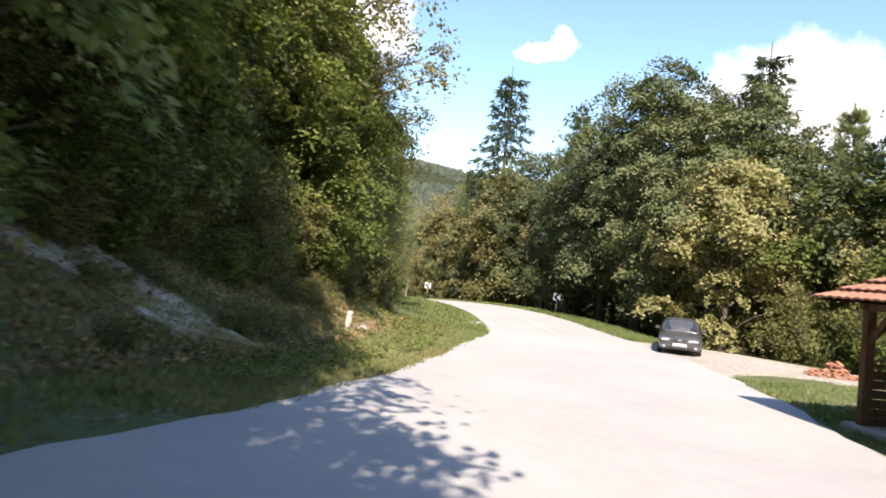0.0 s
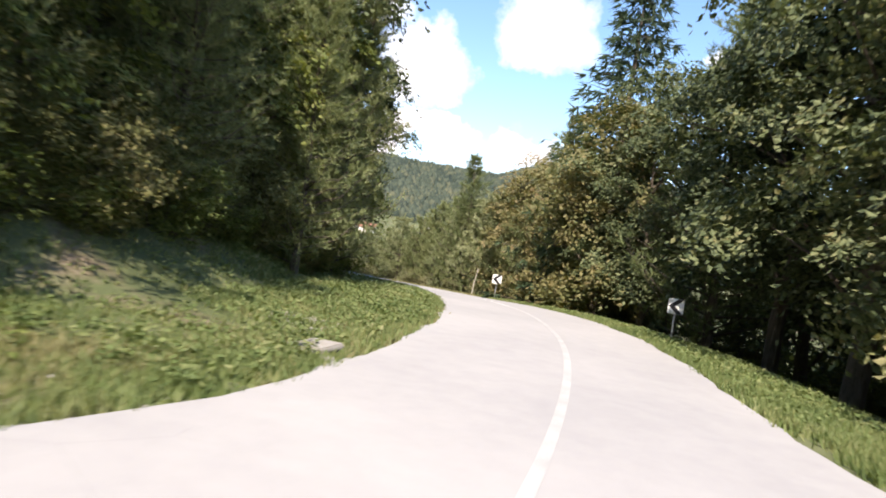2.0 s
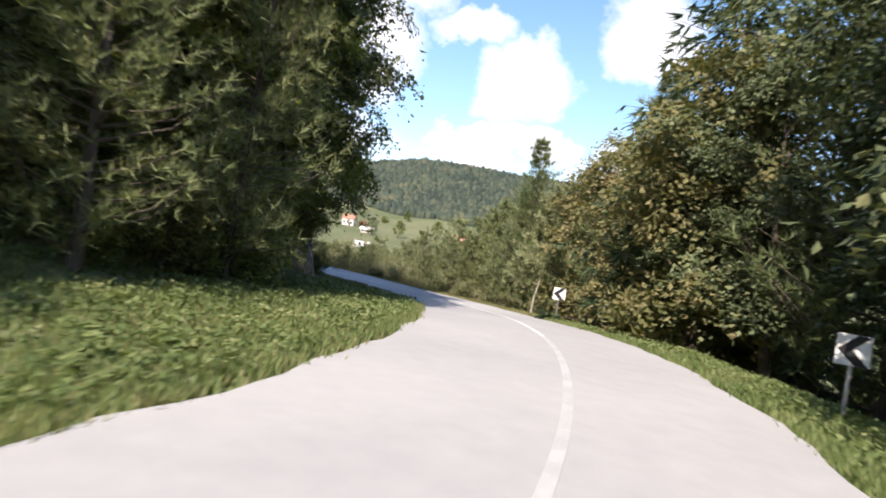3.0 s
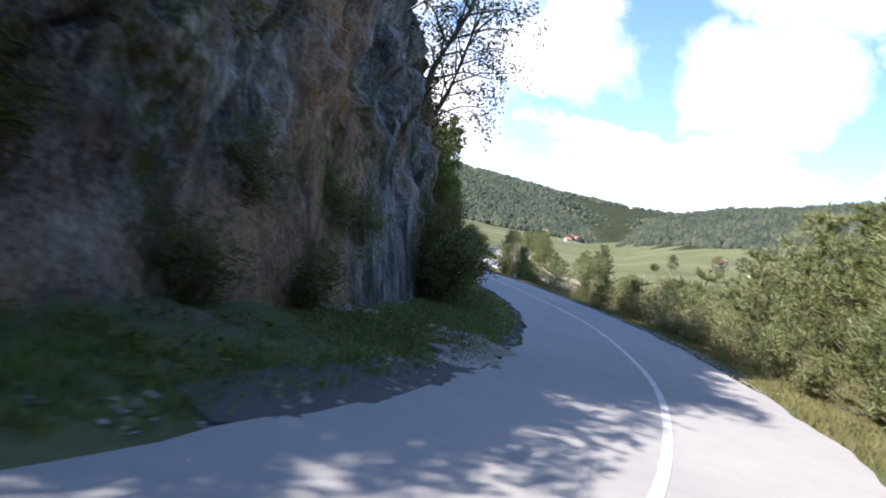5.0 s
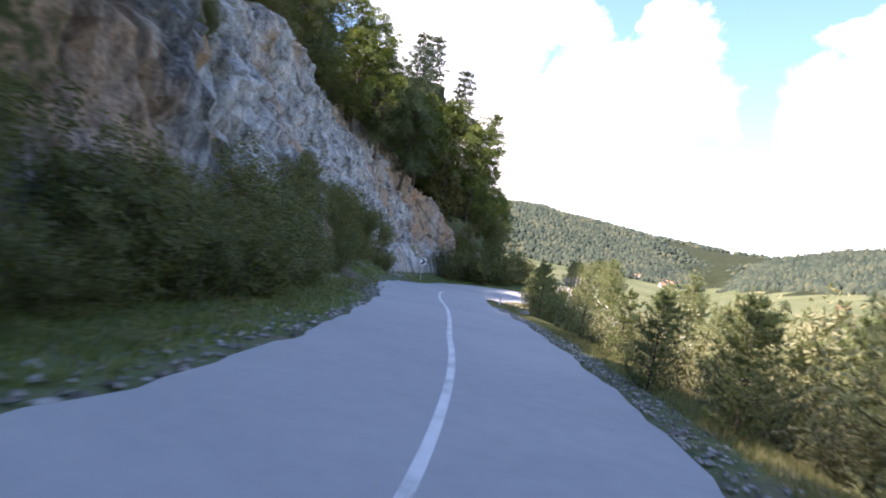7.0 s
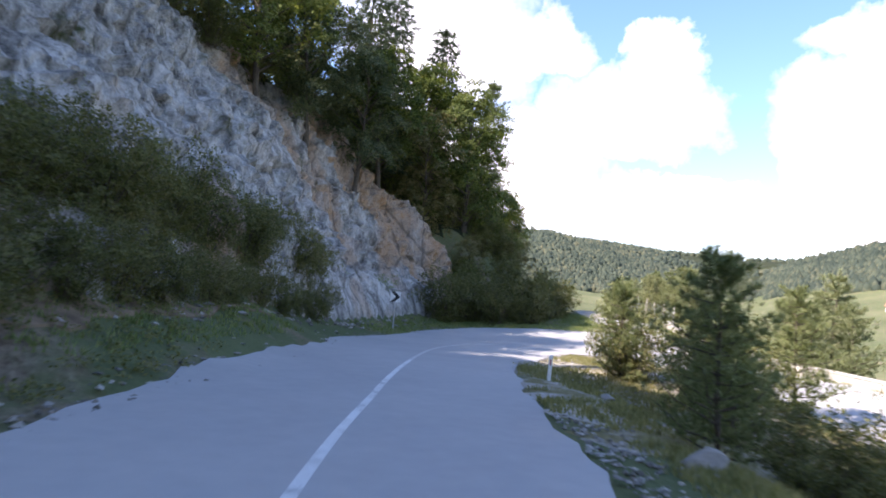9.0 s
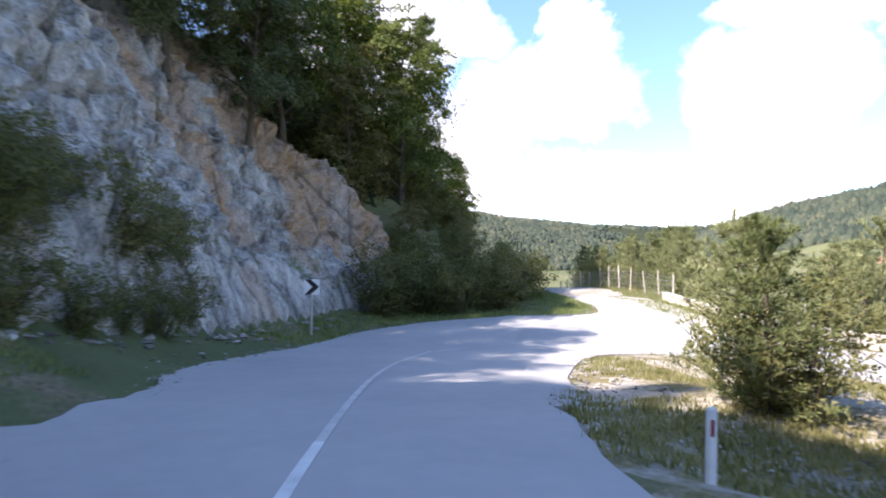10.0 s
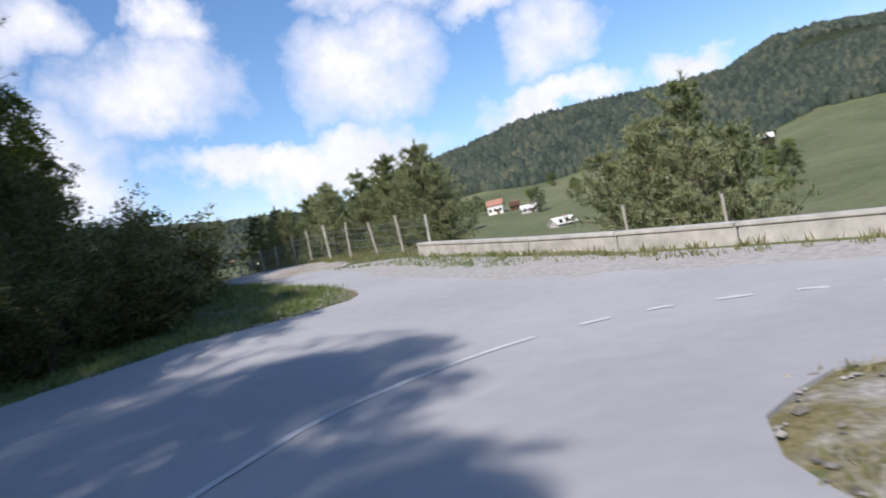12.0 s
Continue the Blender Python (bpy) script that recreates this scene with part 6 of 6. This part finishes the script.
    part("badge", bm, STEEL, grille)
    for k in (-1, 1):
        bm = bmesh.new()
        rod(bm, (k * 0.28 - 0.2, -0.925, 0.95), (k * 0.28 + 0.22, -0.80, 1.02), 0.008, None, 5)
        part("wiper", bm, TRIM, roof)
    for px in (-0.76, 0.76):
        for py in (-1.32, 1.28):
            bm = bmesh.new()
            rod(bm, (px - 0.095, py, 0.29), (px + 0.095, py, 0.29), 0.29, None, 28)
            bmesh.ops.bevel(bm, geom=[e for e in bm.edges if len(e.link_faces) == 2 and e.calc_face_angle() > 1.2], offset=0.035, segments=2, affect="EDGES")
            wheel = part("wheel", bm, RUBBER, top)
            out = 1 if px > 0 else -1
            bm = bmesh.new()
            rod(bm, (px + out * 0.088, py, 0.29), (px + out * 0.102, py, 0.29), 0.18, 0.165, 20)
            rim = part("rim", bm, STEEL, wheel)
            bm = bmesh.new()
            for q in range(5):
                a = q * 2 * math.pi / 5
                box(bm, (0.012, 0.05, 0.15), (px + out * 0.106, py + math.sin(a) * 0.09, 0.29 + math.cos(a) * 0.09), Euler((-a, 0, 0)).to_matrix(), 0.004)
    return top


parked_car(9.25, 25.2, -20)


# ---- pavilion ----
def pavilion(x, y, az):
    top = tagged(new("pavilion"), "small timber pavilion with red tiled roof beside the lay-by", "pavilion")
    g = spot(x, y)
    top.matrix_basis = Matrix.Translation((x, y, g)) @ Matrix.Rotation(radians(az), 4, "Z")
    half, eave, out, peak = 1.9, 2.1, 2.5, 3.5
    for sx in (-1, 1):
        for sy in (-1, 1):
            bm = bmesh.new()
            box(bm, (0.16, 0.16, eave + 0.3), (sx * half, sy * half, eave / 2 - 0.15), None, 0.012)
            post = part("post", bm, WOOD, top)
            for dx, dy in ((-sx, 0), (0, -sy)):
                bm = bmesh.new()
                rod(bm, (sx * half, sy * half, eave - 0.65), (sx * half + dx * 0.55, sy * half + dy * 0.55, eave - 0.08), 0.05, None, 6)
                part("brace", bm, WOOD, post)
    for k in range(4):
        a = k * math.pi / 2
        turn = Euler((0, 0, a)).to_matrix()
        bm = bmesh.new()
        box(bm, (2 * half + 0.3, 0.14, 0.18), turn @ Vector((0, half, eave)), turn, 0.01)
        part("beam", bm, WOOD, top)
        if k != 1:
            for j in range(6):
                bm = bmesh.new()
                box(bm, (2 * half - 0.16, 0.03, 0.15), turn @ Vector((0, half, 0.12 + 0.16 * j)), turn, 0.006)
                part("board", bm, WOOD, top)
            bm = bmesh.new()
            box(bm, (2 * half - 0.1, 0.12, 0.05), turn @ Vector((0, half, 1.09)), turn, 0.01)
            part("rail", bm, WOOD, top)
    bm = bmesh.new()
    apex = bm.verts.new((0, 0, peak - 0.08))
    rim = [bm.verts.new((sx * out, sy * out, eave + 0.02)) for sx, sy in ((-1, -1), (1, -1), (1, 1), (-1, 1))]
    for k in range(4):
        bm.faces.new((rim[k], rim[(k + 1) % 4], apex))
    bm.faces.new(list(reversed(rim)))
    deck = part("roof", bm, WOOD, top)
    rows = 9
    for k in range(4):
        turn = Euler((0, 0, k * math.pi / 2)).to_matrix()
        for j in range(rows):
            f0, f1 = j / rows, (j + 1.25) / rows
            w0, z0 = out * (1 - f0) + 0.05, eave + 0.04 + (peak - eave) * f0 + 0.05
            w1, z1 = out * (1 - min(1, f1)) + 0.02, eave + 0.04 + (peak - eave) * min(1, f1)
            bm = bmesh.new()
            n = max(2, int(w0 * 2 / 0.24))
            lo, hi = [], []
            for q in range(n * 4 + 1):
                u = -1 + 2 * q / (n * 4)
                wave = 0.022 * abs(math.sin(q * math.pi / 4))
                lo.append(bm.verts.new(turn @ Vector((u * w0, -(w0 + 0.03), z0 + wave))))
                hi.append(bm.verts.new(turn @ Vector((u * w1, -w1, z1 + wave))))
            for q in range(n * 4):
                bm.faces.new((lo[q], lo[q + 1], hi[q + 1], hi[q]))
            made = bmesh.ops.extrude_face_region(bm, geom=list(bm.faces))
            bmesh.ops.translate(bm, vec=(0, 0, -0.03), verts=[v for v in made["geom"] if isinstance(v, bmesh.types.BMVert)])
            bmesh.ops.recalc_face_normals(bm, faces=bm.faces)
            part("tile_course", bm, TILE, deck, "row of red clay tiles")
    bm = bmesh.new()
    box(bm, (2 * half + 0.5, 2 * half + 0.5, 0.3), (0, 0, -0.08), None, 0.03)
    part("floor_slab", bm, CONCRETE, top)
    return top


pavilion(9.2, 9.3, 0)


def brick_heap(x, y):
    top = tagged(new("brick_heap"), "low heap of red bricks and tiles at the lay-by edge", "brick heap")
    top.location = (x, y, spot(x, y))
    bm = bmesh.new()
    box(bm, (0.25, 0.12, 0.065), (0, 0, 0), None, 0.006)
    first = part("brick", bm, TILE, top)
    for k in range(70):
        a, r = dice.uniform(0, 6.28), dice.uniform(0, 1.0) ** 0.7
        ob = first if k == 0 else new("brick", first.data)
        ob.parent = top
        ob.matrix_basis = Matrix.Translation((math.cos(a) * r * 0.8, math.sin(a) * r * 0.55, 0.05 + 0.55 * (1 - r) * dice.random())) @ Euler((dice.gauss(0, 0.4), dice.gauss(0, 0.4), dice.uniform(0, 3.1))).to_matrix().to_4x4()


brick_heap(12.6, 20.9)


# ---- houses across the valley ----
def house(x, y, az, w, d, h, roof_h, wall_mat, roof_mat, label, sink=1.0):
    top = tagged(new("house"), label, "house", "houses across the valley")
    w, d, h, roof_h = w * 0.72, d * 0.72, h * 0.72, roof_h * 0.72
    g = spot(x, y)
    top.matrix_basis = Matrix.Translation((x, y, g - sink * 0.3)) @ Matrix.Rotation(radians(az), 4, "Z")
    bm = bmesh.new()
    box(bm, (w, d, h + 1), (0, 0, h / 2 - 0.5))
    walls = part("wall", bm, wall_mat, top)
    bm = bmesh.new()
    a = [bm.verts.new(p) for p in ((-w / 2, -d / 2, h), (-w / 2, d / 2, h), (-w / 2, 0, h + roof_h), (w / 2, -d / 2, h), (w / 2, d / 2, h), (w / 2, 0, h + roof_h))]
    bm.faces.new((a[0], a[1], a[2]))
    bm.faces.new((a[3], a[5], a[4]))
    bm.faces.new((a[0], a[3], a[4], a[1]))
    part("gable", bm, wall_mat, walls)
    for s in (-1, 1):
        bm = bmesh.new()
        slope = math.atan2(roof_h, d / 2)
        length = math.hypot(roof_h, d / 2) + 0.5
        box(bm, (w + 0.8, length, 0.2), (0, s * (d / 4 + 0.15), h + roof_h / 2 - 0.02), Euler((-s * slope, 0, 0)).to_matrix(), 0.03)
        part("roof_slope", bm, roof_mat, top)
    bm = bmesh.new()
    box(bm, (0.6, 0.6, 1.6), (w * 0.2, d * 0.1, h + roof_h * 0.9), None, 0.03)
    part("chimney", bm, TILE, top)
    for k in range(3):
        for lev in range(2 if h > 4 else 1):
            bm = bmesh.new()
            box(bm, (1.0, 0.12, 1.2), (-w / 3 + k * w / 3, -d / 2 - 0.03, 1.6 + lev * 2.6), None, 0.03)
            part("window", bm, CAR_GLASS, walls)
    bm = bmesh.new()
    box(bm, (1.0, 0.14, 2.0), (w / 6, -d / 2 - 0.03, 0.7), None, 0.03)
    part("door", bm, WOOD, walls)
    return top


for x, y, az, w, d, h, r, mat, roof, label in (
        (-184, 335, 20, 8.5, 8, 5.0, 3.0, PLASTER, TILE, "white two-storey farmhouse with brown roof on the meadow"),
        (-177, 338, 25, 5, 6, 2.6, 2.4, WOOD, WOOD, "dark wooden barn beside the farmhouse"),
        (-161.7, 316.6, 30, 8, 6, 2.6, 1.8, CONCRETE, PLASTER, "grey shed with pale roof on the meadow"),
        (-228.7, 369.5, 15, 7, 6, 3.0, 2.6, PLASTER, TILE, "small house with red roof at the meadow edge"),
        (-126.4, 254.4, 55, 8, 6, 1.4, 2.2, CONCRETE, PLASTER, "low house with a broad pale roof below the road"),
        (-91.3, 441.4, 0, 9, 8, 4.0, 3.0, WOOD, PLASTER, "wooden house with pale roof high on the slope"),
        (-107.6, 419.3, 10, 8, 7, 3.0, 2.4, PLASTER, PLASTER, "pale farm building high on the meadow"),
        (-119.5, 337, 5, 14, 8, 4.0, 3.0, PLASTER, TILE, "large white house with orange tiled roof among pines"),
        (-597, 591, 40, 9, 7, 4, 3, PLASTER, TILE, "distant white village house with red roof"),
        (-608, 618, 50, 8, 7, 4, 3, PLASTER, TILE, "distant white village house with red roof"),
        (-653, 674, 30, 9, 7, 5, 3, PLASTER, TILE, "distant white village house with red roof"),
        (-624, 657, 60, 8, 6, 4, 3, PLASTER, TILE, "distant white village house with red roof"),
        (-676, 722, 10, 8, 6, 4, 3, PLASTER, TILE, "distant white village house with red roof"),
        (-590, 659, 35, 8, 6, 4, 3, PLASTER, TILE, "distant white village house with red roof"),
        (-579, 584, 45, 9, 7, 5, 3, PLASTER, TILE, "distant white village house with red roof"),
        (-597, 640, 20, 8, 7, 5, 3, PLASTER, TILE, "distant white village house with red roof"),
        (-547, 544, 75, 8, 7, 4, 3, PLASTER, TILE, "distant white village house with red roof"),
        (-605, 559, 45, 8, 7, 5, 3, PLASTER, TILE, "distant white village house with red roof"),
        (-715, 777, 45, 9, 7, 5, 3, PLASTER, TILE, "distant white village house with red roof")):
    house(x, y, az, w, d, h, r, mat, roof, label)


# ---- far woods ----
def far_woods():
    """The wooded hillsides: many small rough crowns in one mesh."""
    verts, faces = [], []
    ring = 5
    tries = rng.uniform(0, 1, (130000, 3))
    az = -25 + 100 * tries[:, 0]
    rr, br = np.interp(az, RIDGE_AZ, RIDGE_R), np.interp(az, BACK_AZ, BACK_R)
    r = rr * (0.50 + 0.54 * tries[:, 1] ** 0.85)
    behind = np.arange(len(r)) % 4 == 0
    r = np.where(behind, rr + (br * 1.02 - rr) * tries[:, 1] ** 0.6, r)
    x, y = -55 - np.sin(np.radians(az)) * r, 92 + np.cos(np.radians(az)) * r
    patchy = rough_noise(np.stack([x, y, x * 0], 1), 0.006, 2)
    clearing = behind & (rough_noise(np.stack([x, y, x * 0 + 9], 1), 0.004, 2) > 0.12)
    keep = (r / rr > 0.63 * (1 + 0.14 * patchy)) & (tries[:, 2] < 0.30 + 0.35 * (rr / 1700)) & ~clearing
    x, y, r = x[keep][:46000], y[keep][:46000], r[keep][:46000]
    z = land(x, y)
    base_v = []
    for lev, (h, w) in enumerate(((0.08, 0.8), (0.58, 0.85))):
        for k in range(ring):
            a = 2 * math.pi * (k + 0.5 * lev) / ring
            base_v.append((w * math.cos(a), w * math.sin(a), h))
    base_v.append((0, 0, 1.0))
    base_v = np.array(base_v)
    bf = []
    for k in range(ring):
        a, b = k, (k + 1) % ring
        bf += [(a, b, a + ring), (b, b + ring, a + ring), (a + ring, b + ring, 2 * ring)]
    bf = np.array(bf)
    n = len(x)
    grow_s = np.maximum(1.0, r / 700)
    wide = rng.uniform(2.2, 4.0, n) * grow_s
    tall = rng.uniform(5, 9.0, n) * grow_s ** 0.5
    v = base_v[None] * np.stack([wide, wide, tall], 1)[:, None, :]
    v = v * (1 + rng.normal(0, 0.13, v.shape))
    v += np.stack([x, y, z - 1.5], 1)[:, None, :]
    f = bf[None] + (np.arange(n) * len(base_v))[:, None, None]
    return mesh_of("far_woods", v.reshape(-1, 3), f.reshape(-1, 3), HAZED_WOOD, True)


tagged(new("far_woods", far_woods()), "mixed woods on the far hillsides, dark greens tinted blue for haze", "woods", kind="stuff")
for k in range(26):
    az, r = dice.uniform(-12, 38), dice.uniform(150, 360)
    x, y = -55 - math.sin(radians(az)) * r, 92 + math.cos(radians(az)) * r
    grow(("oak", "ash", "green_shrub")[k % 3], x, y, (0.8, 0.8, 1.8)[k % 3])


# ---- verge grass ----
def grass(name, places, tall, label, mat=None):
    """Tufts of single blades: thin bent triangles."""
    n = len(places)
    p = np.array(places)
    blades = 8
    c = np.repeat(p, blades, 0) + rng.normal(0, 0.09, (n * blades, 2))
    z = np.repeat(land(p[:, 0], p[:, 1]), blades)
    h = tall * rng.uniform(0.35, 1.0, n * blades)
    a = rng.uniform(0, 6.28, n * blades)
    w = 0.012 + 0.016 * rng.random(n * blades)
    lean = h[:, None] * rng.normal(0, 0.42, (n * blades, 2))
    side = np.stack([np.cos(a), np.sin(a)], 1) * w[:, None]
    v0 = np.concatenate([c - side, (z - 0.03)[:, None]], 1)
    v1 = np.concatenate([c + side, (z - 0.03)[:, None]], 1)
    v2 = np.concatenate([c + lean, (z + h)[:, None]], 1)
    v = np.stack([v0, v1, v2], 1).reshape(-1, 3)
    return tagged(new(name, mesh_of(name, v, np.arange(3 * n * blades).reshape(-1, 3), mat or BLADE)), label, "grass", kind="stuff")


def scatter(n, s0, s1, d0, d1, power=1.0):
    out = []
    for _ in range(n):
        s = dice.uniform(s0, s1)
        out.append(beside_road(s, d0 + (d1 - d0) * dice.random() ** power))
    return out


def clear_of_paving(places, outlines):
    p = np.array(places)
    bad = np.zeros(len(p), bool)
    for o in outlines:
        bad |= inside(o, p[:, 0], p[:, 1])
    return p[~bad]


lit = np.array([beside_foot(dice.uniform(4, 27), dice.uniform(-0.6, 3.6)) for _ in range(9000)])
lz = land(lit[:, 0], lit[:, 1]) + 0.05 + 0.12 * rng.random(len(lit))
tagged(new("leaf_litter", leaves_mesh("leaf_litter", np.column_stack([lit, lz]), np.tile([0.3, 0.0, 1.0], (len(lit), 1)), 0.13, 0.07, LITTER, 0.5)), "brown fallen leaves and dead stalks on the bank", "leaf litter", kind="stuff")
grass("verge_grass", scatter(6000, 6, 27, -3.86, -9.0, 1.3) + scatter(2000, 27, 52, -2.92, -8.0, 1.4), 0.15, "dry stalks and yellowing grass on the uphill bank", DRY_BLADE)
grass("verge_grass", scatter(1200, 6, 26, -3.9, -9.0, 1.2) + scatter(7000, 27, 52, -2.95, -8.0, 1.4), 0.17, "sunlit rough grass and weeds on the uphill bank")
grass("verge_grass", scatter(2600, -6, 12, -4.2, -11.0), 0.14, "shaded short grass on the uphill slope")
grass("verge_grass", scatter(4600, 33, 58, 2.85, 5.8) + [(x, y) for x, y in clear_of_paving(scatter(1800, 22, 33, 3.95, 6.2) + scatter(420, 28.5, 30.5, 3.4, 4.3) + scatter(700, 30.5, 33.2, 2.98, 4.3) + scatter(300, 26, 28.5, 3.75, 4.4), (LAYBY,))], 0.20, "rough green grass on the downhill verge")
grass("verge_grass", scatter(1500, 56, 72, 2.95, 5.0) + scatter(4200, 72, 112, 3.7, 5.4), 0.16, "dry mixed grass on the downhill verge", DRY_BLADE)
grass("verge_grass", clear_of_paving(scatter(5600, 50, 102, -3.25, -6.4) + scatter(1400, 102, 125, -4.4, -7.0), (HAIRPIN,)), 0.15, "short green grass below the rock face")
lx, ly = rng.uniform(3.9, 13, 5000), rng.uniform(3, 18, 5000)
ok = beside(LINE_A, lx, ly)[1] > 4.0
grass("verge_grass", scatter(3600, 22, 40, -5.5, -11.5), 0.22, "rough grass and weeds under the wood's edge")
grass("lawn_grass", clear_of_paving(np.stack([lx, ly], 1)[ok], (LAYBY,)), 0.11, "short sunlit grass beside the pavilion")
lx, ly = rng.uniform(-66, -48, 7000), rng.uniform(88, 101, 7000)
ok = (beside(LINE_A, lx, ly)[1] > 2.9) & (rough_noise(np.stack([lx, ly, lx * 0 + 5], 1), 0.4, 2) < 0.12)
grass("island_grass", clear_of_paving(np.stack([lx, ly], 1)[ok], (HAIRPIN,)), 0.14, "dry yellowing grass on the island of the bend", DRY_BLADE)
lx, ly = rng.uniform(-86, -72, 6000), rng.uniform(90, 114, 6000)
ok = beside(LINE_FOOT, lx, ly)[1] > -1.5
grass("verge_grass", clear_of_paving(np.stack([lx, ly], 1)[ok], (HAIRPIN, TRACK)), 0.18, "shaded grass on the tongue beside the bend")
rimside = []
for _ in range(5200):
    k = dice.randrange(len(LINE_RIM) - 1)
    u = dice.random()
    q = LINE_RIM[k] + (LINE_RIM[k + 1] - LINE_RIM[k]) * u
    if -100 < q[0] < -52:
        rimside.append((q[0] + dice.uniform(-1.0, 0.6), q[1] + dice.uniform(-2.3, 0.8)))
grass("verge_grass", clear_of_paving(rimside, (HAIRPIN, TRACK)), 0.24, "tall dry grass along fence and wall", DRY_BLADE)
brim = []
for _ in range(1500):
    s = dice.uniform(18, 29)
    brim.append(beside_road(s, -(2.92 + 1.0 * (1 - float(soft(s, 19, 28))) + 1.3 * dice.random() ** 1.3)))
grass("verge_grass", brim, 0.15, "sunlit rough grass and weeds on the uphill bank")


def weeds(places, size, mat, label):
    """Low broad-leaved weeds: leaves in small rosettes and clumps."""
    p = np.array(places)
    each = 14
    c = np.repeat(p, each, 0) + rng.normal(0, 0.10, (len(p) * each, 2))
    z = np.repeat(land(p[:, 0], p[:, 1]), each) + rng.uniform(0.03, 0.20, len(p) * each)
    return tagged(new("verge_weeds", leaves_mesh("verge_weeds", np.column_stack([c, z]), np.tile([0.0, 0.0, 1.0], (len(c), 1)), size, size * 0.6, mat, 0.5)), label, "weeds", kind="stuff")


weeds(scatter(1300, 26, 54, -3.2, -8.5, 1.3), 0.10, BLADE, "bright green broad-leaved weeds on the uphill bank")
weeds(scatter(500, 8, 26, -4.3, -9.0, 1.2), 0.10, LEAF, "green weeds between litter on the uphill bank")
weeds(scatter(700, 31, 60, 3.1, 5.6), 0.10, BLADE, "bright green weeds on the downhill verge")
weeds(clear_of_paving(scatter(900, 54, 118, -3.6, -6.2), (HAIRPIN,)), 0.09, LEAF_SHRUB, "shaded weeds below the rock face")
